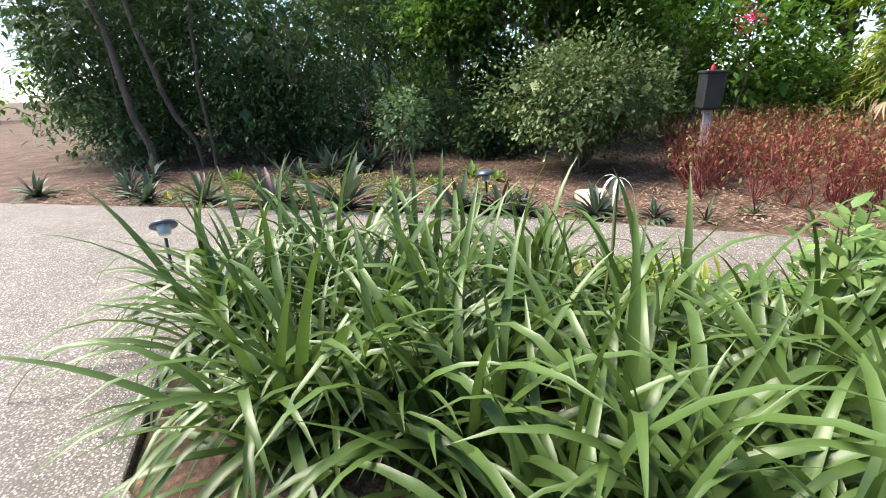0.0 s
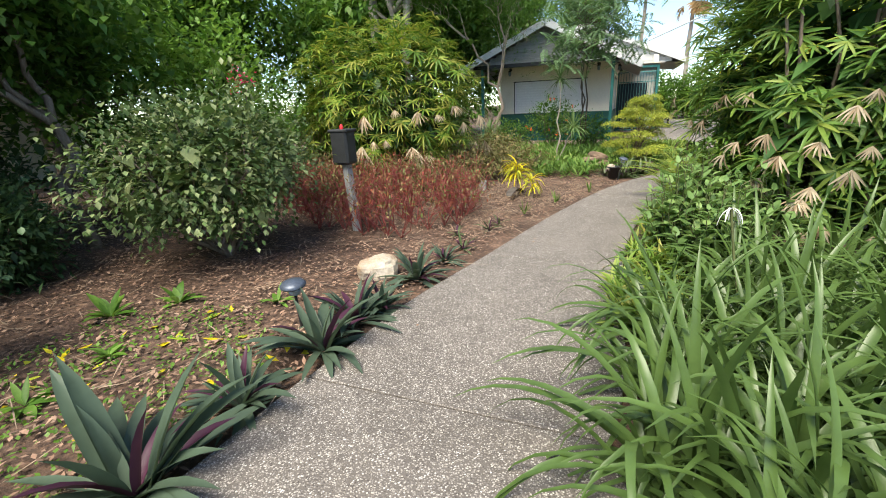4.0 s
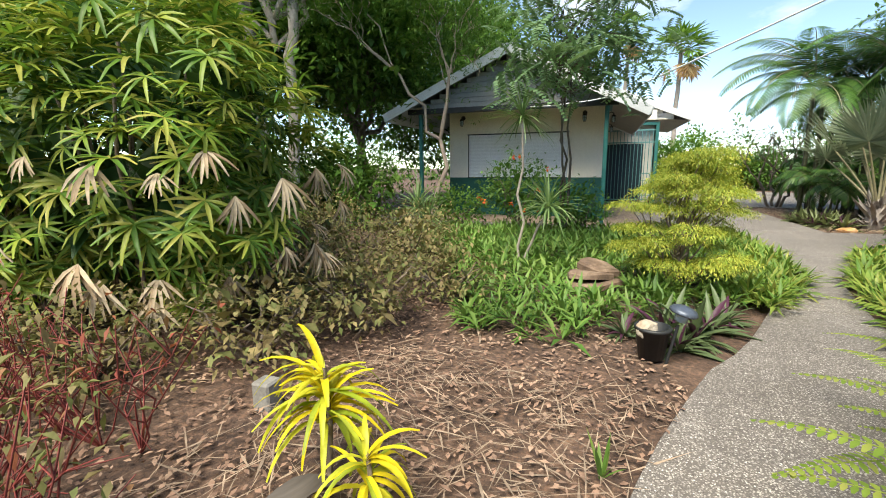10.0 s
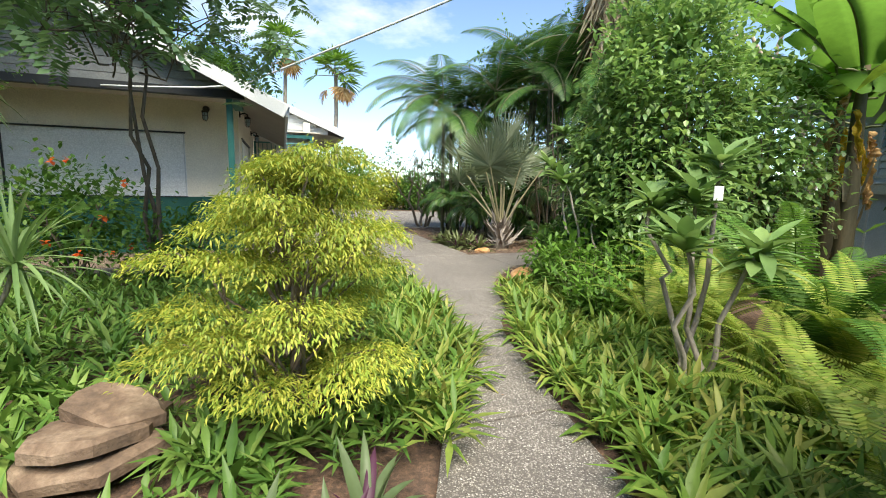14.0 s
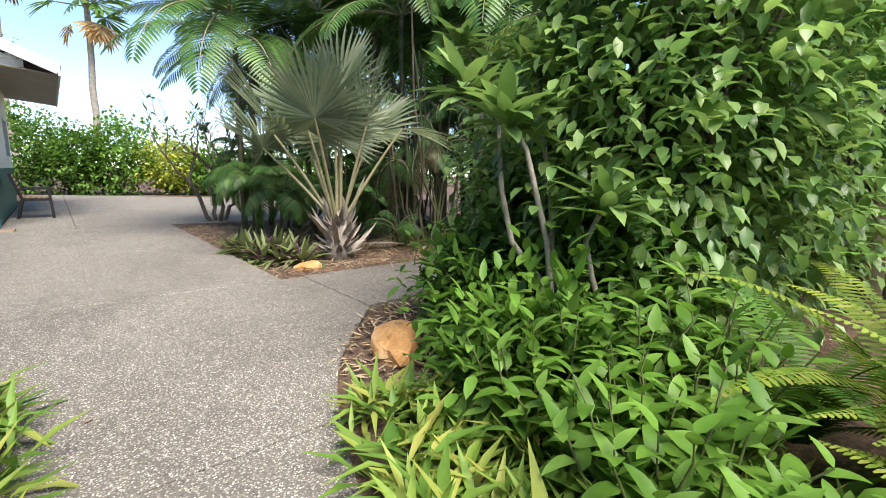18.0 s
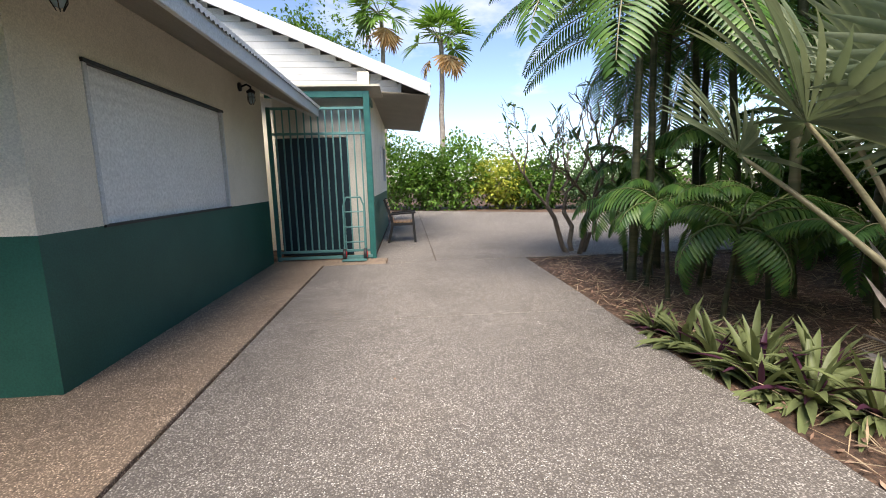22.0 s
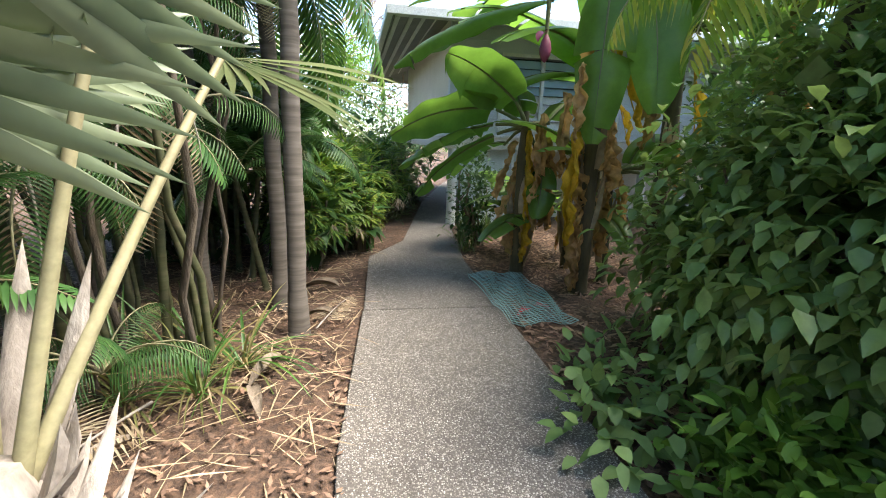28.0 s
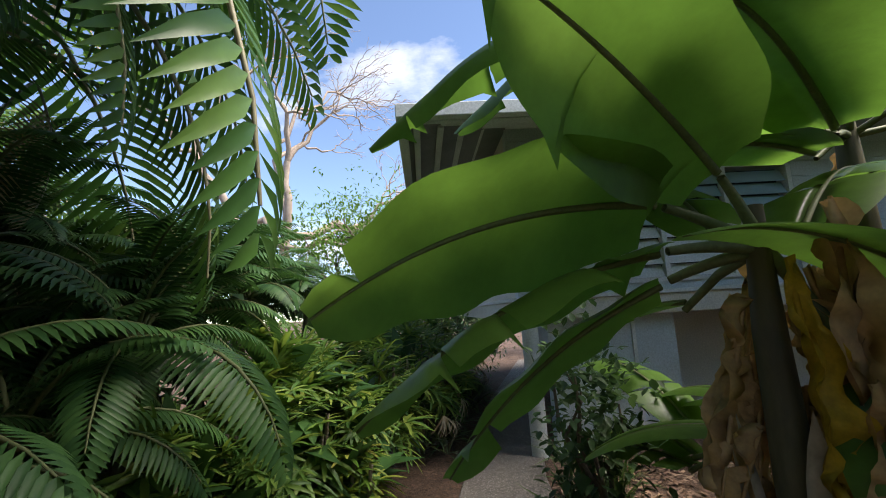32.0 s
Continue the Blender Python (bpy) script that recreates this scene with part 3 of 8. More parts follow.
# ---------------------------------------------------------------- plants: how each kind is built
def rosette_mesh(n, L, W, elev, droop, mat, k=5, fold=0.3, prof="strap", spread=0.03, power=1.0, name="leaves"):
    a = U(0, 2 * np.pi, n)
    d = around(n, elev, a)
    b = np.stack([np.cos(a) * U(0, spread, n), np.sin(a) * U(0, spread, n), np.zeros(n)], -1)
    return fast_mesh(name, *blades(b, d, U(L[0], L[1], n), U(W[0], W[1], n), U(droop[0], droop[1], n), k, fold, prof, power=power), mat)


LILY = [fast_mesh("leaf", *blades([(0, 0, 0)], [(math.cos(e), 0, math.sin(e))], 1.0, U(0.032, 0.044), q * 1.35, 9, 0.35, "strap", power=1.6), M["lily"], True) for e, q in zip(np.radians([82, 75, 70, 64, 58, 52, 46, 40, 78, 60, 34, 67]), [1.2, 1.8, 1.5, 2.2, 1.7, 1.3, 1.8, 1.2, 2.6, 2.6, 1.5, 0.9])]
RHOEO = {q: [fast_mesh("leaf", *blades([(0.015, 0, 0)], [(math.cos(e), 0, math.sin(e))], 0.34, U(0.04, 0.055), dr, 5, 0.5, "strap"), M[q]) for e, dr in zip(np.radians([10, 22, 32, 42, 52, 62, 74]), [0.3, 0.8, 0.9, 0.8, 1.0, 0.9, 0.7])] for q in ("rhoeo", "rhoeo_dark", "rhoeo_pale", "rhoeo_purple")}


def lily_clump(at, n=60, L=(0.55, 0.95), seed_dir=None, label="clump of arching strap-leaved lilies beside the path"):
    t = thing("lily_clump", at, label, "plant", "lily clumps")
    a = U(0, 2 * np.pi, n)
    for i in range(n):
        yaw = math.degrees(a[i])
        part("leaf", LILY[i % len(LILY)], None, t, m=pose(U(-0.13, 0.13), U(-0.13, 0.13), 0, U(-14, 14), U(-12, 14), yaw) @ Matrix.Scale(U(*L), 4))
    return t


def rhoeo(at, s=1.0, n=22, mat="rhoeo", label="sword-leaved plant with green and purple leaves", purple=4):
    t = thing("rhoeo_plant", at, label, "plant", "rhoeo plants", rz=U(0, 360), scale=s)
    for i in range(n):
        part("leaf", RHOEO[mat][i % 7], None, t, m=pose(U(-0.02, 0.02), U(-0.02, 0.02), 0, U(-8, 8), U(-8, 8), i * 137.5) @ Matrix.Scale(U(0.65, 1.1), 4))
    for i in range(purple):
        part("leaf", RHOEO["rhoeo_purple"][3 + i % 4], None, t, "purple leaf", m=pose(0, 0, 0.01, U(-8, 8), U(-8, 8), i * 99) @ Matrix.Scale(U(0.6, 0.95), 4))
    return t


def leaf_shrub(name, at, radii, n_spray, per, leaf, mat, label, category="shrub", group="", stems=7, hollow=0.5, lump=0.3, spread=0.1, prof="oval", k=3, lift=None, stem_mat="bark", droop=(0.1, 0.8), foot=0.0, fold=0.3):
    """A leafy shrub: stems from the ground and leaves in bunches over an uneven crown."""
    t = thing(name, at, label, category, group)
    cz = radii[2] * 0.95 + foot if lift is None else lift
    P, D = sprays((0, 0, cz), radii, n_spray, per, leaf, spread, hollow=hollow, lump=lump)
    ok = P[:, 2] > 0.02
    P, D = P[ok], D[ok]
    n = len(P)
    part("foliage", blades(P, D, U(leaf[0], leaf[1], n), U(leaf[2], leaf[3], n), U(*droop, n), k, fold, prof), M[mat], t)
    nf = max(20, n_spray // 5)
    Pf, Df = lumps((0, 0, cz), np.array(radii) * 0.8, nf, 0.1, 0.1)
    Pf[:, 2] = np.maximum(Pf[:, 2], 0.05)
    big = min(0.3, 0.22 * min(radii) + leaf[1])
    part("inner_foliage", blades(Pf, unit(Df + RNG.normal(size=Df.shape)), big, big * 0.6, 0.5, 1, 0.3, "oval"), M[mat], t)
    for i in range(stems):
        a = U(0, 6.28)
        e = np.array([np.cos(a) * radii[0] * 0.7, np.sin(a) * radii[1] * 0.7, cz + radii[2] * U(0.1, 0.6)])
        part("stem", tube(crooked((U(-0.06, 0.06), U(-0.06, 0.06), -0.03), e, 6, 0.04), np.linspace(0.018, 0.005, 6) * (1 + radii[2] * 0.4), 5), M[stem_mat], t)
    return t


def shoot_shrub(name, at, spread, height, n_shoot, leaf, mat, label, category="shrub", group="", per=11, up=(5, 45), droop=(0.2, 0.9), stem_mat="stem_green"):
    """A soft shrub of many upright shoots, each with leaves in a spiral that grow smaller towards its tip."""
    t = thing(name, at, label, category, group)
    P, D, L = [], [], []
    for i in range(n_shoot):
        a, q = i * 2.4, math.sqrt((i + 0.5) / n_shoot)
        tip = np.array([math.cos(a) * spread * q, math.sin(a) * spread * q, height * (1.0 - 0.42 * q * q) * U(0.75, 1.08)])
        S = crooked((tip[0] * 0.35, tip[1] * 0.35, -0.03), tip, 6, 0.03)
        part("stem", tube(S, np.linspace(0.008, 0.003, 6), 4), M[stem_mat], t)
        f = np.linspace(0.3, 1.0, per)
        S_ = np.stack([np.interp(f * 5, np.arange(6), S[:, c]) for c in range(3)], -1)
        az = i * 1.3 + np.arange(per) * 2.4
        P.append(S_)
        D.append(around(per, up, az) + np.array([0, 0, 0.5]) * (f[:, None] ** 3))
        L.append(U(leaf[0], leaf[1], per) * (1.1 - 0.5 * f ** 2))
    P, D, L = np.concatenate(P), np.concatenate(D), np.concatenate(L)
    part("foliage", blades(P, D, L, L * U(leaf[2], leaf[3], len(L)), U(*droop, len(L)), 5, 0.22, "ovate"), M[mat], t)
    return t


def fan_small(n_seg=9, L=0.32, W=0.03, span=2.2, droop=0.8):
    """A lady-palm leaf: a short stalk's end with a hand of fingers."""
    a = np.linspace(-span, span, n_seg) + U(-0.1, 0.1, n_seg)
    d = np.stack([np.cos(a), np.sin(a), U(0.2, 0.6, n_seg)], -1)
    return blades(np.zeros((n_seg, 3)), d, L * (0.8 + 0.2 * np.cos(a)) * U(0.8, 1.12, n_seg), W, U(0.7, 1.3, n_seg) * droop, 3, 0.4, "line")


def place_many(template, pos, yaw, pitch, scale):
    """Copies of one (vertices, quads) turned and set at many places, as one mesh."""
    V, F = template
    n = len(pos)
    cy, sy, cp, sp = np.cos(yaw), np.sin(yaw), np.cos(pitch), np.sin(pitch)
    R = np.zeros((n, 3, 3))
    R[:, 0, 0], R[:, 0, 1], R[:, 0, 2] = cy * cp, -sy, -cy * sp
    R[:, 1, 0], R[:, 1, 1], R[:, 1, 2] = sy * cp, cy, -sy * sp
    R[:, 2, 0], R[:, 2, 2] = sp, cp
    W = np.einsum("nij,vj->nvi", R, V) * np.asarray(scale)[:, None, None] + np.asarray(pos)[:, None]
    G = F[None] + (np.arange(n) * len(V))[:, None, None]
    return W.reshape(-1, 3), G.reshape(-1, 4)


def rhapis(at, radii, n=260, mat="rhapis", dead=40, label="", L=0.32, droop=0.8, lift=-0.45, dry=(0.5, 1.0)):
    """A lady-palm clump: many canes, each with hands of finger leaves, dead ones hanging low."""
    t = thing("lady_palm", at, label, "palm", "lady palms")
    P, D = lumps((0, 0, radii[2]), radii, int(n * 1.25), 0.72, 0.22)
    ok = P[:, 2] > 0.25
    P, D = P[ok], D[ok]
    yaw = np.arctan2(D[:, 1], D[:, 0]) + RNG.normal(size=len(P)) * 0.4
    pit = np.clip(D[:, 2], -0.3, 1) * 0.9 + RNG.normal(size=len(P)) * 0.4 + lift
    for q in range(4):
        s = slice(q, None, 4)
        part("leaves", place_many(fan_small(8 + q, L * 1.05, 0.028 + 0.003 * q, droop=droop), P[s], yaw[s], pit[s], U(0.6, 1.05, len(P[s]))), M[mat], t)
    if dead:
        P2, D2 = lumps((0, 0, radii[2] * 0.9), np.array(radii) * 1.1, dead * 4, 0.94, 0.15)
        ok = (P2[:, 2] < radii[2] * 0.95) & (P2[:, 2] > 0.25)
        P2, D2 = P2[ok][:dead], D2[ok][:dead]
        part("dead_leaves", place_many(fan_small(8, L * 1.05, 0.03, 0.75, 0.9), P2, np.arctan2(D2[:, 1], D2[:, 0]), U(-1.6, -0.6, len(P2)), U(*dry, len(P2))), M["dead"], t, "dry brown hanging leaves")
    for x, y in U(-1, 1, (22, 2)):
        part("cane", tube(crooked((x * radii[0] * 0.5, y * radii[1] * 0.5, -0.03), (x * radii[0] * 0.75, y * radii[1] * 0.75, radii[2] * U(1.0, 1.7)), 5, 0.02), np.linspace(0.02, 0.012, 5), 5), M["bark"], t)
    # big filler leaves in the core; their darker colour stands in for inner shade
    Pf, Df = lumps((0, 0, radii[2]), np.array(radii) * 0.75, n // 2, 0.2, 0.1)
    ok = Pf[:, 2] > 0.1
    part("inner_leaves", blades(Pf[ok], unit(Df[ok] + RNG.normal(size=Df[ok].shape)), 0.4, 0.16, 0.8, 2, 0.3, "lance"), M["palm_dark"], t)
    return t


def fern_frond(L=0.8, n=34, w=0.1):
    """One sword-fern frond that leaves along +x and bows over."""
    s = np.linspace(0.05, 1, n)
    a = 0.95 - 1.5 * s
    ds = L / n
    x, z = np.cumsum(np.cos(a)) * ds, np.cumsum(np.sin(a)) * ds
    P = np.stack([x, 0 * x, z], -1)
    T = np.stack([np.cos(a), 0 * a, np.sin(a)], -1)
    ll = w * np.sin(np.pi * (0.06 + 0.9 * s) ** 0.75)
    parts = []
    for side in (-1, 1):
        d = T * 0.25 + np.array([0, side, 0.05])
        parts.append(blades(P, d, ll, L / n * 0.85, 0.25, 2, 0.2, "line", up=unit(np.stack([-np.sin(a), 0 * a, np.cos(a)], -1))))
    parts.append(tube(P[::3], np.linspace(0.004, 0.0015, len(P[::3])), 3))
    return join(*parts)


FERN = [fern_frond(0.85, 44, 0.085), fern_frond(1.0, 50, 0.08), fern_frond(0.7, 38, 0.085)]


def fern(at, n=14, s=1.0, mat="fern", label="bright green sword fern with arching fronds", pitch=(0.1, 0.7), az=None):
    t = thing("sword_fern", at, label, "fern", "sword ferns")
    for q in range(3):
        m = max(1, n // 3)
        yaw = U(0, 6.28, m) if az is None else U(az[0], az[1], m)
        part("fronds", place_many(FERN[q], np.stack([np.cos(yaw) * 0.04, np.sin(yaw) * 0.04, 0 * yaw], -1), yaw, U(*pitch, m), U(0.75, 1.25, m) * s), M[mat], t)
    return t


def pinnate(L=2.0, n=44, leaflet=0.42, width=0.035, arch=1.5, rise=1.0, vee=0.35, hang=0.9):
    """A feather-palm frond along +x: the bowed stalk and its leaflets."""
    s = np.linspace(0.0, 1, n)
    a = rise - arch * s ** 1.2
    ds = L / n
    P = np.stack([np.cumsum(np.cos(a)) * ds, 0 * s, np.cumsum(np.sin(a)) * ds], -1)
    T = np.stack([np.cos(a), 0 * a, np.sin(a)], -1)
    N = np.stack([-np.sin(a), 0 * a, np.cos(a)], -1)
    on = s > 0.14
    ll = leaflet * np.sin(np.pi * (0.12 + 0.83 * s[on]) ** 0.8) ** 0.7
    out = []
    for side in (-1, 1):
        d = T[on] * 0.55 + np.array([0, side, 0]) + N[on] * vee
        out.append(blades(P[on], d, ll * U(0.9, 1.1, on.sum()), width, hang, 3, 0.3, "lance", up=N[on]))
    return join(*out), tube(P[::4], np.linspace(0.016, 0.004, len(P[::4])), 5)


def frond_kit(tag, mat, stem, **kw):
    kit = []
    for i in range(3):
        (V, F), (V2, F2) = pinnate(**kw)
        kit.append((fast_mesh(tag, V, F, mat), fast_mesh(tag + "_stalk", V2, F2, stem)))
    return kit


def feather_palm(name, at, kit, fronds, top, label, stems=((0, 0),), r=0.05, lean=0.1, pitch=(-25, 40), scale=(0.8, 1.1), ring=True, trunk_mat="cane", group="feather palms", az=None, hung=()):
    """A feather palm of one or several stems; each frond is a part with its stalk."""
    t = thing(name, at, label, "palm", group)
    for sx, sy in stems:
        tp = np.array([sx + U(-lean, lean), sy + U(-lean, lean), top * U(0.85, 1.1)])
        if r:
            P = crooked((sx, sy, -0.05), tp, 16, 0.0012)
            rr = np.linspace(r * 1.15, r * 0.8, 16)
            rr[0] *= 1.3
            if ring:
                P = np.repeat(P, 2, 0)
                rr = np.repeat(rr, 2)
                P[1::2, 2] += 0.01
                rr[1::2] *= 0.93
            part("trunk", tube(P, rr, 8), M[trunk_mat], t, smooth=True)
        for i in range(fronds):
            me, st = kit[i % 3]
            yaw = i * 137.5 + U(-20, 20) if az is None else U(*az)
            m = pose(*tp, 0, 0, yaw) @ pose(0, 0, 0, 0, -U(*pitch), 0) @ Matrix.Scale(U(*scale), 4)
            f = part("frond", me, None, t, m=m)
            part("stalk", st, None, f)
    for i, (yaw, el, s) in enumerate(hung):
        me, st = kit[i % 3]
        f = part("frond", me, None, t, m=pose(0, 0, top, 0, 0, yaw) @ pose(0, 0, 0, 0, -el, 0) @ Matrix.Scale(s, 4))
        part("stalk", st, None, f)
    return t


def fan_leaf(n=34, R=1.0, span=2.1, W=None):
    """A big pleated fan: fused fingers round a hub, along +x; the hub is the origin."""
    a = np.linspace(-span, span, n)
    W = 2 * span / n * R * 0.56 * 1.05
    d = np.stack([np.cos(a), np.sin(a) * 0.95, 0.32 * (1 - np.cos(a * 0.8)) + 0.12 * np.sin(a * 5)], -1)
    L = R * (0.82 + 0.18 * np.cos(a)) * U(0.95, 1.05, n)
    return blades(np.zeros((n, 3)), d, L, W, 0.28, 6, 0.38, "fan", power=2.0)


def banana_leaf(L=1.6, W=0.5, torn=0.35, bow=1.3, rise=0.9, n=26, tear_seed=0):
    """A banana leaf along +x: midrib and strips out to both edges, torn here and there."""
    s = np.linspace(0, 1, n + 1)
    a = rise - bow * s ** 1.3
    P = np.stack([np.cumsum(np.cos(a)), 0 * s, np.cumsum(np.sin(a))], -1) * (L / n)
    N = np.stack([-np.sin(a), 0 * a, np.cos(a)], -1)
    T = np.stack([np.cos(a), 0 * a, np.sin(a)], -1)
    w = 0.5 * W * np.clip(np.sin(np.pi * (0.04 + 0.94 * s) ** 0.8), 0.03, 1) ** 0.45
    V, F = [], []
    for side in (-1, 1):
        tilt = 0.35
        open_ = [RNG.random() < torn for _ in range(n)]
        sag = 0.0
        prev = None
        for i in range(n):
            if open_[i]:
                sag = U(0.0, 0.5)
                prev = None
            ring = []
            for j in (i, i + 1):
                col = []
                for c, f in enumerate((0.0, 0.35, 0.7, 1.0)):
                    q = tilt - (0.9 + sag) * f
                    shrink = 0.02 * (f > 0) * (1 if j == i + 1 else -1) * (1 if open_[min(i + (j - i), n - 1)] else 0)
                    col.append(P[j] + side * np.array([0, 1, 0]) * w[j] * f * (1 - 0.25 * sag * f) + N[j] * w[j] * f * q * 0.24 + T[j] * (0.1 * f * w[j] - shrink))
                ring.append(col)
            o = len(V)
            V += ring[0] + ring[1]
            for c in range(3):
                F.append([o + c, o + c + 1, o + 5 + c, o + 4 + c])
    V, F = np.array(V), np.array(F)
    # weld neighbours that are not torn apart, so that each piece is one island
    key = {}
    idx = np.array([key.setdefault(tuple(np.round(v, 4)), len(key)) for v in V])
    W_ = np.zeros((len(key), 3))
    W_[idx] = V
    rib = tube(P + N * -0.006, np.linspace(0.02, 0.004, n + 1), 5)
    return (W_, idx[F]), rib


def scatter_mesh(name, pts, L, W, mat, tilt=0.25, k=1, prof="oval", h=0.012):
    n = len(pts)
    a = U(0, 6.28, n)
    d = np.stack([np.cos(a), np.sin(a), RNG.normal(size=n) * tilt], -1)
    P = np.column_stack([pts, U(0.002, h, n)])
    return fast_mesh(name, *blades(P, d, U(*L, n), U(*W, n), U(-0.2, 0.3, n), k, U(-0.2, 0.3), prof), mat)


def in_poly(pts, poly):
    pts, poly = np.asarray(pts), np.asarray(poly)
    x, y = pts[:, 0], pts[:, 1]
    inside = np.zeros(len(pts), bool)
    for (x0, y0), (x1, y1) in zip(poly, np.roll(poly, -1, 0)):
        c = ((y0 > y) != (y1 > y)) & (x < (x1 - x0) * (y - y0) / (y1 - y0 + 1e-12) + x0)
        inside ^= c
    return inside


def stone_slab(name, at, rx, ry, h, mat, label, rz=0, tilt=(0, 0)):
    """A split stone slab with a broken outline and worn edges."""
    t = thing(name, (0, 0, 0), label, "rock", "rocks")
    a = np.linspace(0, 2 * np.pi, 10, endpoint=False) + U(-0.2, 0.2, 10)
    q = U(0.72, 1.1, 10)
    bm = bm_poly([(rx * q[i] * math.cos(a[i]), ry * q[i] * math.sin(a[i])) for i in range(10)], 0, h, 0.02)
    for v in bm.verts:
        v.co += Vector((0, 0, 0.5 * h * noise.noise(v.co * 6 + Vector(at))))
    bmesh.ops.transform(bm, matrix=pose(*at, tilt[0], tilt[1], rz), verts=bm.verts)
    part("stone", bm, mat, t)
    return t


def rock(name, at, size, mat, label, seed=1, rz=0, flat=0.0):
    bm = bmesh.new()
    bmesh.ops.create_icosphere(bm, subdivisions=3, radius=1)
    for v in bm.verts:
        p = v.co.copy()
        f = 1 + 0.28 * noise.noise(p * 1.1 + Vector((seed * 7.3, 0, 0))) + 0.1 * noise.noise(p * 3.1 + Vector((0, seed * 3.1, 0)))
        q = Vector([math.copysign(abs(c) ** 0.75, c) for c in p]) * f
        q += p * 0.05 * noise.noise(p * 7 + Vector((seed, 0, 0)))
        v.co = Vector((q.x * size[0], q.y * size[1], q.z * size[2]))
    me = bpy.data.meshes.new(name)
    bm.to_mesh(me), bm.free()
    me.materials.append(mat)
    ob = new(name, me)
    ob.matrix_basis = pose(*at, 0, 0, rz)
    return tagged(ob, label, "rock")

# ---------------------------------------------------------------- ground and paving
def ground_sheet():
    xs = np.concatenate([[-400, -120, -60], np.arange(-24, 30.1, 0.6), [60, 120, 400]])
    ys = np.concatenate([[-400, -120, -50], np.arange(-14, 44.1, 0.6), [80, 140, 400]])
    V = [(x, y, -0.035 + (0.02 * noise.noise(Vector((x * 0.7, y * 0.7, 0))) if -24 < x < 30 and -14 < y < 44 else 0)) for y in ys for x in xs]
    n = len(xs)
    F = [(j * n + i, j * n + i + 1, (j + 1) * n + i + 1, (j + 1) * n + i) for j in range(len(ys) - 1) for i in range(n - 1)]
    g = new("ground", fast_mesh("ground", V, F, M["soil"], True))
    return tagged(g, "brown garden soil under dry leaf litter", "ground", kind="structure")


ground_sheet()

LEFT = [(-5.2, -0.8), (-2.7, -0.66), (0.0, -0.6), (1.4, -0.47), (2.6, -0.2), (3.5, -0.02), (4.3, 0.15), (5.6, 0.49), (6.28, 0.69), (6.9, 0.94), (7.4, 1.16), (7.85, 1.46), (8.45, 1.73), (9.45, 2.16), (10.3, 2.45), (11.0, 2.6), (11.7, 2.66), (12.4, 2.64), (13.3, 2.45)]
RIGHT = [(0.3, 1.04), (0.8, 1.1), (1.6, 1.08), (2.8, 1.06), (3.6, 1.12), (4.2, 1.2), (4.8, 1.32), (5.45, 1.5), (6.45, 1.84), (7.4, 2.22), (7.95, 2.45), (8.3, 2.58), (8.9, 2.69), (9.3, 2.78), (10.2, 2.99), (10.6, 3.12), (11.1, 3.46), (11.4, 3.55), (11.85, 3.7), (12.3, 3.9), (12.66, 4.13), (13.0, 4.42), (13.42, 4.8)]


def edge(line, y):
    return float(np.interp(y, [p[0] for p in line], [p[1] for p in line]))


def strip(y0, y1, step=0.3):
    """The outline of the path between two joints."""
    ys = np.linspace(y0, y1, max(2, int((y1 - y0) / step) + 1))
    return [(edge(LEFT, y), y) for y in ys] + [(edge(RIGHT, y), y) for y in ys[::-1]]


paving = thing("path", label="exposed-aggregate concrete path with narrow joints", category="path", kind="structure")


def slab(pts, mat="aggregate", z=0.0):
    return part("slab", bm_poly(pts, -0.11, z, 0.006), M[mat], paving)


J = 0.012
slab([(-0.588, 0.288), (1.04, 0.288), (1.12, 0.02), (1.5, -0.38), (2.1, -0.38), (2.6, -0.08), (2.88, 0.4), (3.2, 1.2), (3.45, 2.2), (5.2, 2.2), (4.7, 0.6), (3.6, -1.6), (2.4, -3.4), (1.0, -5.2), (-0.82, -5.2), (-0.7, -2.7)])
slab([(-0.82, -5.2 - J), (1.0, -5.2 - J), (0.4, -9), (-1.4, -9)])
y_a = [0.3, 2.6, 5.8, 9.02, 12.0]
slab(strip(0.3, 2.6 - J)[:])
for a, b in zip(y_a[1:-1], y_a[2:]):
    slab(strip(a + J * 0.5, b - J))
# the wide court in front of the building
ys = np.linspace(12.0, 13.42, 8)
court = [(edge(RIGHT, y), y) for y in ys] + [(4.8, 13.46), (4.8, 14.76), (1.36, 14.76), (1.36, 13.55), (2.2, 13.5), (2.45, 13.3), (2.58, 12.9), (2.6, 12.0)]
slab(court)
slab([(-9, 13.55), (1.34, 13.55), (1.34, 14.73), (-9, 14.73)])
slab([(-9, 14.75), (1.31, 14.75), (1.31, 20.5), (2.3, 20.5), (2.3, 21.0), (-3.0, 21.0), (-3.0, 16.4), (-9, 16.4)], "aggregate_warm", 0.004)
slab([(1.335, 14.785), (4.57, 14.785), (4.57, 17.6), (1.335, 17.6)])
slab([(1.335, 17.61), (4.58, 17.61), (4.58, 20.55), (3.1, 20.55), (2.32, 20.48), (1.335, 20.48)])
slab([(2.32, 20.5), (3.1, 20.57), (3.1, 32.5), (2.1, 32.5), (2.1, 21.02), (2.32, 21.02)])
slab([(3.112, 20.57), (8.5, 20.57), (9.6, 21.2), (10.5, 28.0), (6.3, 30.6), (3.112, 32.5)])
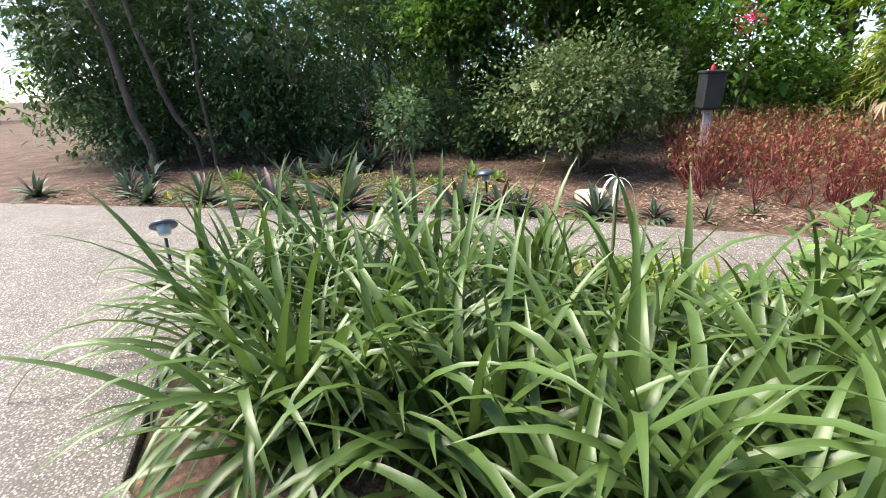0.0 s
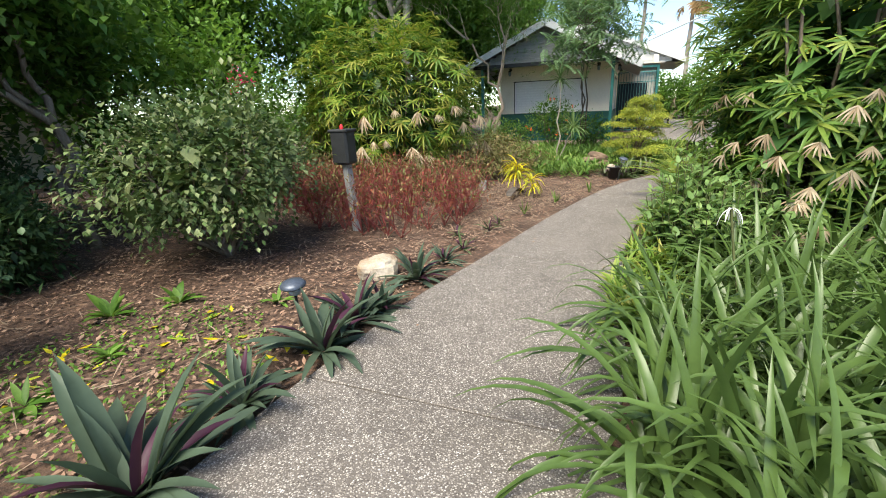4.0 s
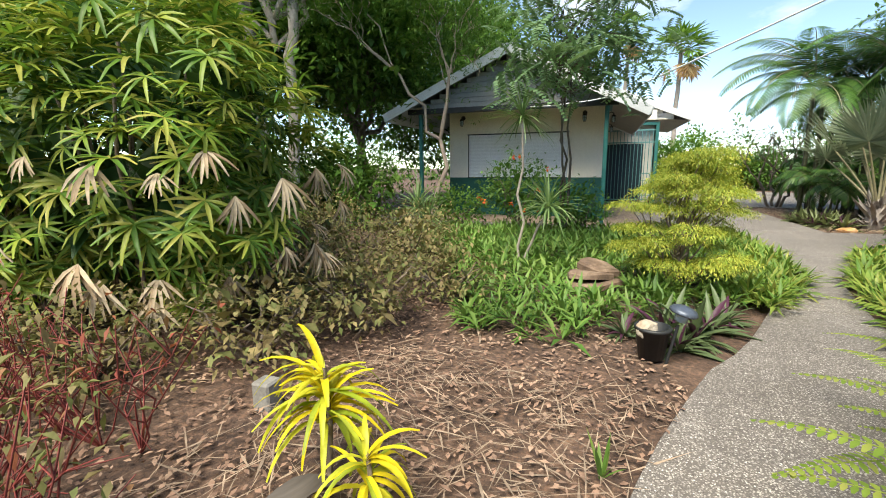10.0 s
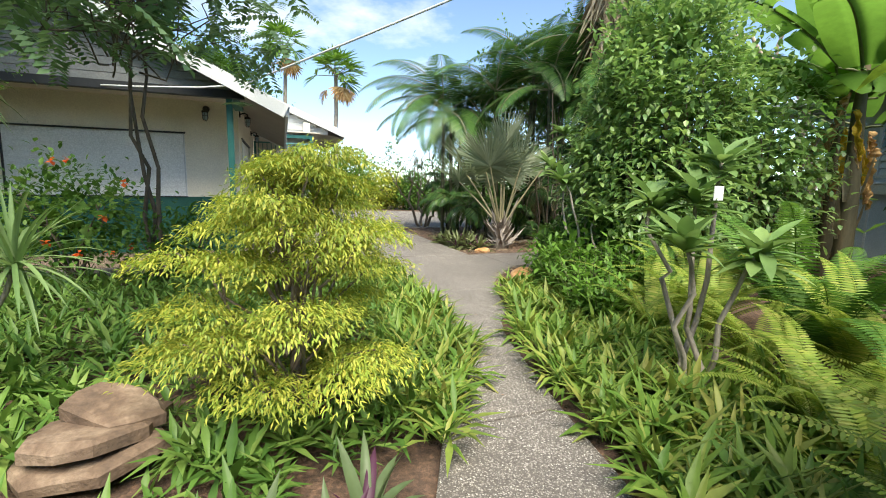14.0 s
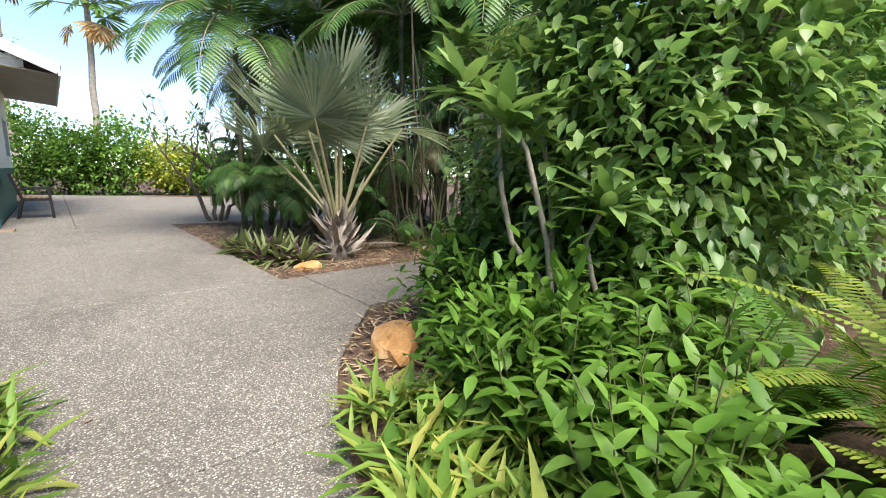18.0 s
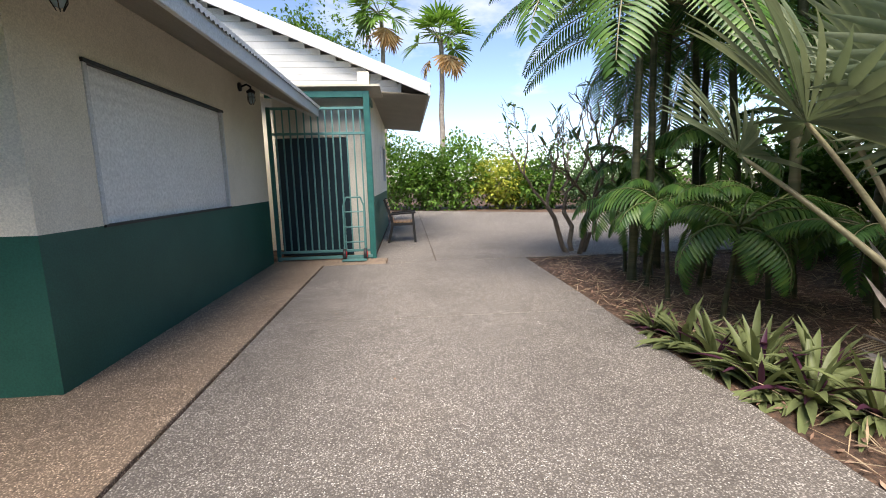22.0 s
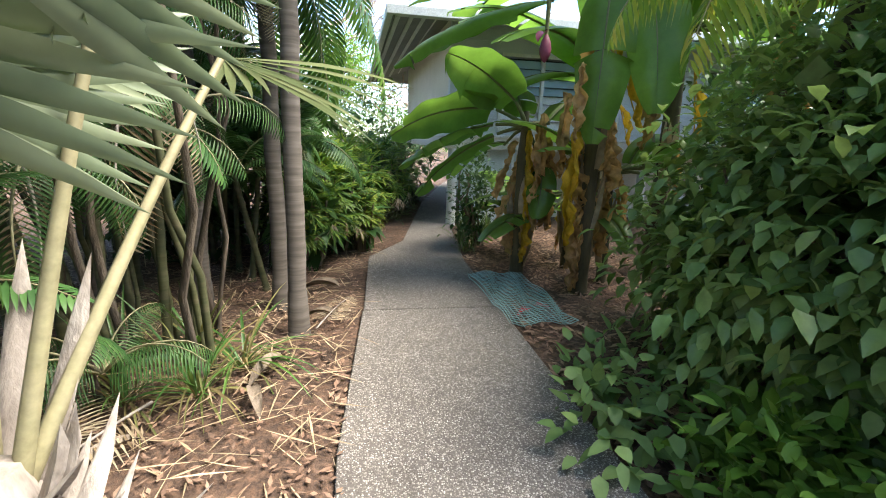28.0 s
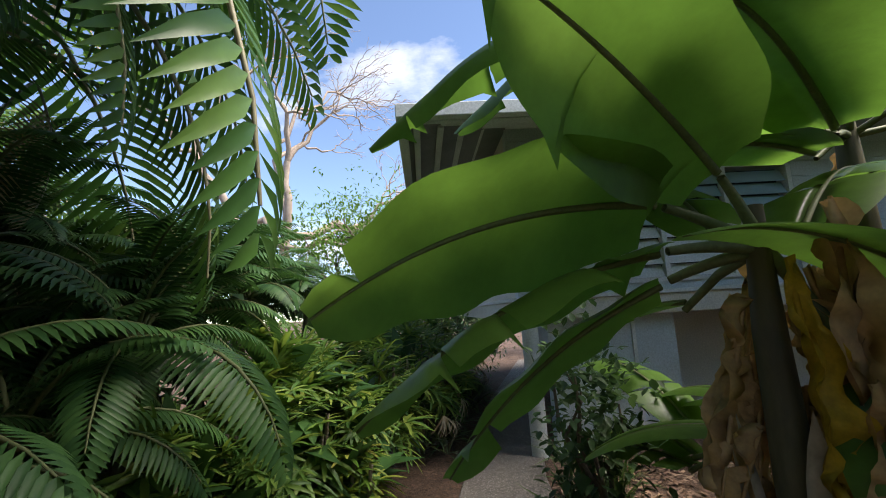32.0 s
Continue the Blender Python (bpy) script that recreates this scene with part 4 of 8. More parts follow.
# side path
slab([(4.815, 13.46), (5.6, 13.5), (8.13, 13.43), (8.17, 14.65), (6.4, 14.8), (4.815, 14.8)])
slab([(8.145, 13.43), (9.7, 13.38), (11.6, 13.14), (15.0, 12.3), (20, 10.6), (20, 11.6), (15.0, 13.12), (10.8, 14.03), (9.95, 14.54), (8.185, 14.64)])
g = part("gap_fill", bm_poly([(2.3, 20.4), (9, 20.4), (9, 31), (2.3, 31)], -0.12, -0.02), M["soil"], paving)

# ---------------------------------------------------------------- building with the shutters
WZ, GZ = 2.78, 1.02


def wall_panel(parent, name, axis, at, a0, a1, thick, mat, z0, z1, holes=()):
    """A wall along x (axis 'x', standing at y=at) or along y, with openings cut as gaps between boxes."""
    bm = bmesh.new()
    cuts = sorted(holes)
    segs, cur = [], a0
    for h0, h1, hz0, hz1 in cuts:
        segs.append((cur, h0, z0, z1))
        if hz0 > z0:
            segs.append((h0, h1, z0, min(hz0, z1)))
        if hz1 < z1:
            segs.append((h0, h1, max(hz1, z0), z1))
        cur = h1
    segs.append((cur, a1, z0, z1))
    for s0, s1, q0, q1 in segs:
        if s1 - s0 < 1e-4 or q1 - q0 < 1e-4:
            continue
        if axis == "x":
            bm_box(s0, at, q0, s1, at + thick, q1, 0, bm)
        else:
            bm_box(at, s0, q0, at + thick, s1, q1, 0, bm)
    bmesh.ops.remove_doubles(bm, verts=bm.verts, dist=1e-4)
    return part(name, bm, mat, parent)


pav = thing("pavilion", label="cream and green painted building with roller shutters and gabled roof", category="building")
X0, X1, YF, YB = -3.65, 0.46, 16.34, 20.88
wall_panel(pav, "wall", "x", YF, X0, X1, 0.2, M["green"], 0.0, GZ)
wall_panel(pav, "wall", "x", YF, X0, X1, 0.2, M["cream"], GZ, WZ, [(-3.1, -0.46, GZ, 2.17)])
wall_panel(pav, "wall", "y", X1 - 0.2, YF + 0.2, YB, 0.2, M["green"], 0.0, GZ)
wall_panel(pav, "wall", "y", X1 - 0.2, YF + 0.2, YB, 0.2, M["cream"], GZ, WZ, [(16.95, 19.28, GZ, 2.17)])
wall_panel(pav, "wall", "y", X0, YF + 0.2, YB, 0.2, M["cream"], 0.0, WZ)
wall_panel(pav, "wall", "x", YB - 0.2, X0 + 0.2, X1 - 0.2, 0.2, M["cream"], 0.0, WZ)
part("floor_slab", bm_box(X0 + 0.2, YF + 0.2, -0.1, X1 - 0.2, YB - 0.2, 0.0), M["concrete"], pav)


def shutter(axis, at, a0, a1, z0, z1):
    # one curtain, ribbed from top to bottom
    zz = np.linspace(z0, z1, int((z1 - z0) / 0.0225) + 1)
    rib = 0.03 + 0.0035 * np.cos(2 * np.pi * zz / 0.09)
    if axis == "x":
        V = [(q, at + r, z) for z, r in zip(zz, rib) for q in (a0, a1)]
    else:
        V = [(at - r, q, z) for z, r in zip(zz, rib) for q in (a0, a1)]
    F = [(2 * i, 2 * i + 1, 2 * i + 3, 2 * i + 2) for i in range(len(zz) - 1)]
    sh = part("roller_shutter", (V, F), M["shutter"], pav, "closed white roller shutter", smooth=True)
    for q in (a0, a1):
        if axis == "x":
            part("guide", bm_box(q - 0.012, at - 0.006, z0, q + 0.012, at + 0.03, z1, 0.003), M["black"] if q == a0 else M["white_trim"], sh)
        else:
            part("guide", bm_box(at - 0.03, q - 0.02, z0, at + 0.012, q + 0.02, z1, 0.003), M["white_trim"], sh)
    if axis == "x":
        part("head", bm_box(a0 - 0.03, at - 0.02, z1 - 0.01, a1 + 0.03, at + 0.03, z1 + 0.018, 0.004), M["black"], sh)
        part("sill", bm_box(a0 - 0.02, at - 0.02, z0 - 0.012, a1 + 0.02, at + 0.03, z0 + 0.008), M["black"], sh)
    else:
        part("head", bm_box(at - 0.03, a0 - 0.03, z1 - 0.01, at + 0.02, a1 + 0.03, z1 + 0.02, 0.003), M["black"], sh)
        part("sill", bm_box(at - 0.03, a0 - 0.02, z0 - 0.012, at + 0.02, a1 + 0.02, z0 + 0.008), M["black"], sh)


shutter("x", YF, -3.1, -0.46, GZ, 2.17)
shutter("y", X1, 16.95, 19.28, GZ, 2.17)

# roof: ridge along y
RX, RZ, EL, ER, EZ = -1.7, 3.95, -4.75, 1.3, 2.5
RY0, RY1 = 14.55, 20.95


def roof_sheet(parent, a, b, y0, y1, mat, thick=0.03, wave=0.076):
    """A corrugated sheet from ridge point a to eave point b, both (x, z), between y0 and y1."""
    n = int((y1 - y0) / wave * 4)
    yy = np.linspace(y0, y1, n)
    dz = 0.009 * np.cos(2 * np.pi * yy / wave)
    nx, nz = -(b[1] - a[1]), (b[0] - a[0])
    ln = math.hypot(nx, nz)
    nx, nz = nx / ln, nz / ln
    if nz < 0:
        nx, nz = -nx, -nz
    V, F = [], []
    for k, off in enumerate((0.0, -thick)):
        for q in (a, b):
            for y, d in zip(yy, dz):
                V.append((q[0] + nx * (d + off), y, q[1] + nz * (d + off)))
    for k in range(2):
        o = k * 2 * n
        for i in range(n - 1):
            F.append((o + i, o + i + 1, o + n + i + 1, o + n + i))
    for i in range(n - 1):
        F.append((n + i, n + i + 1, 3 * n + i + 1, 3 * n + i))
    return part("roof", (V, F), mat, parent, smooth=True)


roof_sheet(pav, (RX, RZ), (EL - 0.05, EZ + 0.1 - 0.02), RY0, RY1, M["roof"])
roof_sheet(pav, (RX, RZ), (ER + 0.05, EZ - 0.02), RY0, RY1, M["roof"])
part("ridge_cap", bm_beam((RX, RY0, RZ + 0.02), (RX, RY1, RZ + 0.02), 0.3, 0.03), M["roof"], pav)
# barge boards on the front gable, and eave boards
for (xe, ze) in ((EL, EZ + 0.08), (ER, EZ - 0.02)):
    part("barge_board", bm_beam((RX, RY0 - 0.03, RZ - 0.08), (xe, RY0 - 0.03, ze - 0.08), 0.04, 0.2), M["white_trim"], pav)
    part("barge_board", bm_beam((RX, RY1 + 0.03, RZ - 0.08), (xe, RY1 + 0.03, ze - 0.08), 0.04, 0.2), M["white_trim"], pav)
part("eave_board", bm_box(ER - 0.02, RY0, EZ - 0.17, ER + 0.02, RY1, EZ - 0.03, 0.004), M["white_trim"], pav)
part("eave_board", bm_box(EL - 0.02, RY0, EZ - 0.07, EL + 0.02, RY1, EZ + 0.06, 0.004), M["white_trim"], pav)
# gable boards, set back under the barge boards
for i in range(11):
    z0 = 2.72 + i * 0.11
    f = max(0.0, (RZ - 0.2 - z0) / (RZ - EZ))
    xl, xr = RX - (RX - EL) * f, RX + (ER - RX) * f
    part("gable_board", bm_box(xl, 14.86 + 0.0, z0, xr, 14.885, z0 + 0.104, 0.003), M["cladding"], pav)
part("beam", bm_box(-4.25, 14.85, 2.6, 0.68, 14.97, 2.72, 0.004), M["black"], pav)
part("beam", bm_box(0.42, 14.98, 2.62, 0.56, YF, 2.75, 0.004), M["green_metal"], pav)
# soffit over the front porch and under the eaves
part("soffit", bm_box(-4.3, 14.97, 2.76, 0.44, YF, 2.785), M["soffit"], pav)
bm = bmesh.new()
vs = [bm.verts.new(p) for p in ((X1 - 0.02, RY0 + 0.3, 2.74), (ER - 0.02, RY0 + 0.3, EZ - 0.15), (ER - 0.02, RY1, EZ - 0.15), (X1 - 0.02, RY1, 2.74))]
bm.faces.new(vs)
bmesh.ops.solidify(bm, geom=bm.faces[:], thickness=0.015)
part("soffit", bm, M["soffit"], pav)
for px_, pz in ((0.45, 2.62), (-3.95, 2.6)):
    part("porch_post", bm_box(px_ - 0.045, 14.93, -0.02, px_ + 0.045, 15.02, pz, 0.006), M["green_metal"], pav)
part("ceiling", bm_box(X0, YF, WZ, X1, YB, WZ + 0.02), M["soffit"], pav)


def bulkhead_lamp(at, rz):
    """A caged bulkhead lamp on a bent arm; it points away from the wall along +x before turning."""
    t = thing("wall_lantern", at, "black caged bulkhead lantern on the cream wall", "wall lamp", "wall lanterns", rz)
    part("plate", (lambda v: (np.array(v[0])[:, [2, 0, 1]], v[1]))(lathe([(0.0, 0.0), (0.06, 0.0), (0.055, 0.025), (0.0, 0.03)], 14)), M["black"], t)
    part("arm", tube([(0.02, 0, 0), (0.1, 0, 0.03), (0.15, 0, 0.0), (0.15, 0, -0.05)], 0.014, 7), M["black"], t)
    part("cap", tube([(0.15, 0, -0.03), (0.15, 0, -0.06), (0.15, 0, -0.08)], [0.02, 0.06, 0.055], 12), M["black"], t)
    part("globe", tube([(0.15, 0, -0.08), (0.15, 0, -0.1), (0.15, 0, -0.18), (0.15, 0, -0.215), (0.15, 0, -0.22)], [0.03, 0.042, 0.042, 0.025, 0.001], 12), M["glass"], t, smooth=True)
    for i in range(6):
        a = i * math.pi / 3
        c, s = math.cos(a) * 0.05, math.sin(a) * 0.05
        part("cage_bar", tube([(0.15 + c, s, -0.075), (0.15 + c, s, -0.18), (0.15 + c * 0.4, s * 0.4, -0.235)], 0.004, 4), M["black"], t)
    part("cage_ring", tube([(0.15 + 0.05 * math.cos(a), 0.05 * math.sin(a), -0.14) for a in np.linspace(0, 6.283, 13)], 0.004, 4), M["black"], t)


bulkhead_lamp((-0.07, YF, 2.62), -90)
bulkhead_lamp((-3.25, YF, 2.62), -90)
bulkhead_lamp((X1, 16.58, 2.6), 0)
bulkhead_lamp((X1, 19.98, 2.6), 0)

# ---------------------------------------------------------------- gate and the taller building behind it
tall = thing("hall", label="taller cream and green building with white eaves", category="building")
BX, BY0, BY1 = 2.08, 21.75, 27.2
wall_panel(tall, "wall", "y", BX - 0.2, BY0, BY1, 0.2, M["green"], 0.0, GZ)
wall_panel(tall, "wall", "y", BX - 0.2, BY0, BY1, 0.2, M["cream"], GZ, 3.2, [(25.4, 26.5, 1.3, 2.2)])
part("window_pane", bm_box(BX - 0.12, 25.4, 1.3, BX - 0.1, 26.5, 2.2), M["glass"], tall)
for y_ in (25.4, 26.5):
    part("window_frame", bm_box(BX - 0.16, y_ - 0.025, 1.3, BX + 0.012, y_ + 0.025, 2.2), M["white_trim"], tall)
wall_panel(tall, "wall", "x", BY0 + 0.6, -5.0, BX - 0.2, 0.2, M["cream"], 0.0, 3.6, [(0.55, 1.62, 0.0, 2.05)])
part("wall", bm_box(-5.0, BY1 - 0.2, 0.0, BX - 0.2, BY1, 3.2), M["cream"], tall)
part("door", bm_box(0.55, BY0 + 0.64, 0.02, 1.62, BY0 + 0.7, 2.05, 0.004), M["door_blue"], tall, "dark blue closed door")
part("door_screen", bm_box(0.48, 21.42, 0.03, 1.7, 21.45, 2.05), M["door_blue"], tall)
part("porch_ceiling", bm_box(0.2, 20.97, 2.8, 2.3, 22.0, 2.83), M["soffit"], tall)
part("recess_wall", bm_box(1.7, 21.4, 0.0, 2.0, 21.47, 2.79), M["house_wall2"], tall)
part("recess_wall", bm_box(0.48, 21.4, 2.06, 1.7, 21.47, 2.79), M["house_wall2"], tall)
EX, EZ2, RZ2, RXB = 3.14, 2.98, 4.75, -1.15
roof_sheet(tall, (RXB, RZ2), (EX + 0.04, EZ2), 21.85, 27.9, M["roof"])
roof_sheet(tall, (RXB, RZ2), (-5.6, EZ2), 21.85, 27.9, M["roof"])
part("barge_board", bm_beam((RXB, 21.82, RZ2 - 0.07), (EX, 21.82, EZ2 - 0.07), 0.04, 0.2), M["white_trim"], tall)
part("barge_board", bm_beam((RXB, 21.82, RZ2 - 0.07), (-5.6, 21.82, EZ2 - 0.07), 0.04, 0.2), M["white_trim"], tall)
part("eave_board", bm_box(EX - 0.02, 21.8, EZ2 - 0.19, EX + 0.02, 27.9, EZ2 - 0.03, 0.004), M["white_trim"], tall)
bm = bmesh.new()
bm.faces.new([bm.verts.new(p) for p in ((BX - 0.2, 21.85, 2.92), (EX - 0.02, 21.85, EZ2 - 0.17), (EX - 0.02, 27.9, EZ2 - 0.17), (BX - 0.2, 27.9, 2.92))])
bmesh.ops.solidify(bm, geom=bm.faces[:], thickness=0.015)
part("soffit", bm, M["soffit"], tall)
for i in range(15):
    z0 = 3.0 + i * 0.11
    f = max(0.02, (RZ2 - 0.22 - z0) / (RZ2 - EZ2))
    part("gable_board", bm_box(RXB - (RXB + 5.6) * f, 22.0, z0, RXB + (EX - RXB) * f, 22.025, z0 + 0.106, 0.003), M["white_trim"], tall)
part("wall", bm_box(-5.4, 22.03, 2.9, EX - 0.5, 22.1, 3.05), M["white_trim"], tall)

gate = thing("security_gate", label="green steel barred gate between the two buildings", category="gate")
part("post", bm_box(2.02, 21.03, -0.02, 2.12, 21.13, 2.74, 0.006), M["green_metal"], gate)
part("post", bm_box(0.47, 21.04, -0.02, 0.53, 21.1, 2.5, 0.004), M["green_metal"], gate)
part("top_beam", bm_box(0.47, 21.03, 2.64, 2.02, 21.11, 2.74, 0.005), M["green_metal"], gate)
part("top_beam", bm_box(2.03, 21.14, 2.62, 2.11, 22.0, 2.72, 0.005), M["green_metal"], gate)
part("side_panel", bm_box(2.04, 21.14, 0.0, 2.08, 21.74, 2.6), M["green_metal"], gate)
for z_ in (0.12, 2.06, 2.46):
    part("rail", bm_box(0.53, 21.055, z_, 2.02, 21.095, z_ + 0.04, 0.003), M["bar_metal"], gate)
for i in range(13):
    x_ = 0.6 + i * 0.113
    part("bar", bm_box(x_ - 0.011, 21.062, 0.16, x_ + 0.011, 21.084, 2.46), M["bar_metal"], gate)
for z_ in (0.5,):
    part("lower_rail", bm_box(0.5, 21.0, 0.02, 2.06, 21.03, 0.07, 0.003), M["bar_metal"], gate)

sign = thing("defibrillator_sign", (BX, 24.3, 1.98), "white wall sign with a red heart", "sign")
part("board", bm_box(0.002, -0.1, -0.16, 0.012, 0.1, 0.16, 0.002), M["white"], sign)
hv = [(0, 0, -0.09)] + [(0.0, 0.075 * math.sin(a) ** 3 * 1.0, 0.06 * (13 * math.cos(a) - 5 * math.cos(2 * a) - 2 * math.cos(3 * a) - math.cos(4 * a)) / 16 - 0.02) for a in np.linspace(0.01, 6.27, 24)]
bm = bmesh.new()
bm.faces.new([bm.verts.new((0.016, y, z)) for _, y, z in hv[1:]])
part("heart", bm, M["red"], sign)
cu = bpy.data.curves.new("letters", "FONT")
cu.body, cu.size, cu.align_x = "AED", 0.085, "CENTER"
tmp = bpy.data.objects.new("letters", cu)
lme = bpy.data.meshes.new_from_object(tmp)
bpy.data.objects.remove(tmp)
lme.materials.append(M["black"])
part("letters", lme, None, sign, m=pose(0.016, 0, 0.07, 90, 0, 90))


def garden_chair(at, rz):
    t = thing("garden_armchair", at, "dark framed wooden slat armchair against the wall", "chair", rz=rz)
    for y in (-0.27, 0.27):
        part("front_leg", bm_beam((0.26, y, 0), (0.22, y, 0.62), 0.05, 0.05), M["black"], t)
        part("back_leg", bm_beam((-0.3, y, 0), (-0.2, y, 0.42), 0.05, 0.05), M["black"], t)
        part("back_post", bm_beam((-0.2, y, 0.4), (-0.36, y, 0.92), 0.045, 0.05), M["black"], t)
        part("armrest", bm_beam((0.28, y, 0.63), (-0.28, y, 0.6), 0.06, 0.035), M["black"], t)
        part("side_rail", bm_beam((0.24, y, 0.4), (-0.22, y, 0.38), 0.04, 0.05), M["black"], t)
    for i in range(6):
        x = 0.22 - i * 0.085
        part("seat_slat", bm_box(x - 0.036, -0.26, 0.42, x + 0.036, 0.26, 0.442, 0.004), M["slat_wood"], t)
    for i in range(6):
        f = 0.1 + i * 0.16
        x, z = -0.2 - 0.16 * f, 0.42 + 0.5 * f
        part("back_slat", bm_box(x - 0.012 + 0.02, -0.26, z - 0.03, x + 0.012 + 0.02, 0.26, z + 0.03, 0.004), M["slat_wood"], t)
    return t


garden_chair((2.56, 23.1, 0.0), 0)

trolley = thing("hand_trolley", (1.78, 20.9, 0.0), "green hand trolley with red wheels by the gate", "trolley")
for x in (-0.17, 0.17):
    part("upright", tube([(x, 0.0, 0.12), (x, 0.08, 0.9), (x * 0.7, 0.1, 1.04)], 0.014, 6), M["bar_metal"], trolley)
    part("wheel", (lambda v: (np.array(v[0])[:, [2, 0, 1]] + np.array([x, 0.02, 0.1]), v[1]))(lathe([(0.03, -0.025), (0.1, -0.025), (0.1, 0.025), (0.03, 0.025)], 16)), M["plastic"], trolley)
    part("hub", (lambda v: (np.array(v[0])[:, [2, 0, 1]] + np.array([x, 0.02, 0.1]), v[1]))(lathe([(0.0, -0.03), (0.055, -0.03), (0.055, 0.03), (0.0, 0.03)], 12)), M["red"], trolley)
for z_ in (0.3, 0.55, 0.8):
    part("rung", tube([(-0.17, 0.03 + z_ * 0.06, z_), (0.17, 0.03 + z_ * 0.06, z_)], 0.011, 5), M["bar_metal"], trolley)
part("toe_plate", bm_box(-0.2, -0.2, 0.02, 0.2, 0.02, 0.03), M["bar_metal"], trolley)
part("handle", tube([(-0.12, 0.1, 1.04), (0.12, 0.1, 1.04)], 0.014, 6), M["bar_metal"], trolley)

# overhead cable to the gable
cab = thing("overhead_cable", label="grey overhead service cable running to the gable", category="cable")
tt = np.linspace(0, 1, 24)[:, None]
A_, B_ = np.array([0.72, 14.56, 2.78]), np.array([13.5, 3.0, 7.4])
part("cable", tube(A_ + (B_ - A_) * tt - np.array([0, 0, 0.9]) * (tt * (1 - tt)) * 1.0, 0.016, 5), M["white_trim"], cab)
part("cable_end", tube([(0.74, 14.53, 2.76), (0.1, 14.52, 2.66), (-0.7, 14.52, 2.6), (-1.2, 14.84, 2.64)], 0.014, 5), M["white_trim"], cab)

# ---------------------------------------------------------------- house beyond the bananas
house = thing("raised_house", label="pale raised house with louvre windows and deep dark eaves", category="house")
HX, HY = 12.05, 13.15
part("lower_wall", bm_box(HX + 0.12, 11.5, -0.05, HX + 0.26, 12.85, 1.3), M["house_wall"], house)
part("lower_wall", bm_box(HX + 0.26, 11.5, -0.05, HX + 6, 11.64, 1.3), M["house_wall"], house)
part("lower_wall", bm_box(HX + 0.9, 3.5, -0.05, HX + 1.04, 11.5, 1.3), M["house_wall2"], house)
for y_ in (11.95, 12.4):
    part("cover_strip", bm_box(HX + 0.105, y_ - 0.02, -0.02, HX + 0.12, y_ + 0.02, 1.3), M["white_trim"], house)
part("floor_beam", bm_box(HX - 0.03, 3.5, 1.3, HX + 6, HY + 0.03, 1.5, 0.005), M["house_wall2"], house)
part("floor_beam", bm_box(HX - 0.06, 3.5, 1.5, HX + 6, HY + 0.06, 1.54, 0.005), M["white_trim"], house)
wall_panel(house, "upper_wall", "y", HX, 3.5, HY, 0.15, M["house_wall"], 1.54, 3.36, [(4.5, 8.4, 1.66, 2.8), (10.1, 12.3, 1.66, 2.8)])
part("upper_wall", bm_box(HX + 0.15, HY - 0.15, 1.54, HX + 6, HY, 3.36), M["house_wall2"], house)
for k in range(10):
    z_ = 1.62 + k * 0.175
    part("weatherboard", bm_box(HX - 0.016, 12.34, z_, HX - 0.002, HY + 0.01, z_ + 0.165, 0.004), M["house_wall"], house)
    part("weatherboard", bm_box(HX - 0.016, 8.44, z_, HX - 0.002, 10.06, z_ + 0.165, 0.004), M["house_wall"], house)


def louvres(y0, y1, n_bay):
    w = part("louvre_window", bm_box(HX - 0.03, y0, 1.62, HX + 0.05, y1, 1.66), M["white_trim"], house)
    part("head", bm_box(HX - 0.03, y0, 2.8, HX + 0.05, y1, 2.85), M["white_trim"], w)
    for i in range(n_bay + 1):
        y = y0 + (y1 - y0) * i / n_bay
        part("mullion", bm_box(HX - 0.03, y - 0.025, 1.66, HX + 0.05, y + 0.025, 2.8), M["white_trim"], w)
    for i in range(n_bay):
        a, b = y0 + (y1 - y0) * i / n_bay + 0.03, y0 + (y1 - y0) * (i + 1) / n_bay - 0.03
        for k in range(8):
            z = 1.73 + k * 0.138
            bm = bm_box(-0.004, a, -0.075, 0.004, b, 0.075)
            bmesh.ops.transform(bm, matrix=pose(HX + 0.03, 0, z, 0, 28, 0), verts=bm.verts)
            part("louvre", bm, M["glass"] if k > 3 else M["white_trim"], w)


louvres(10.1, 12.3, 3)
louvres(4.5, 8.4, 5)
# thin added sheet behind the louvres; the room's shade is put into its colour
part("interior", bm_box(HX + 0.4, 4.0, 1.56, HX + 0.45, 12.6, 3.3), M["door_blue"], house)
# sloping eaves with battens under the sheeting
EO = 1.02
ex, ey, ez = HX - EO, HY + EO, 3.06
rise = 0.34 / EO
hip = [(ex, 3.0, ez), (ex, ey, ez), (HX + 7, ey, ez), (HX + 7, 3.0, ez), (HX + 2.6, 6.5, ez + 3.6 * rise), (HX + 2.6, 9.6, ez + 3.6 * rise)]
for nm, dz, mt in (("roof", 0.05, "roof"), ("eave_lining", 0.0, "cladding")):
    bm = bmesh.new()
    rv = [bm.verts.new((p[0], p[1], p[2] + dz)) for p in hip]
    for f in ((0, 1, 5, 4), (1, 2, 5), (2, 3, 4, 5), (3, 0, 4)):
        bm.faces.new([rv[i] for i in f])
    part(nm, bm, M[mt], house)
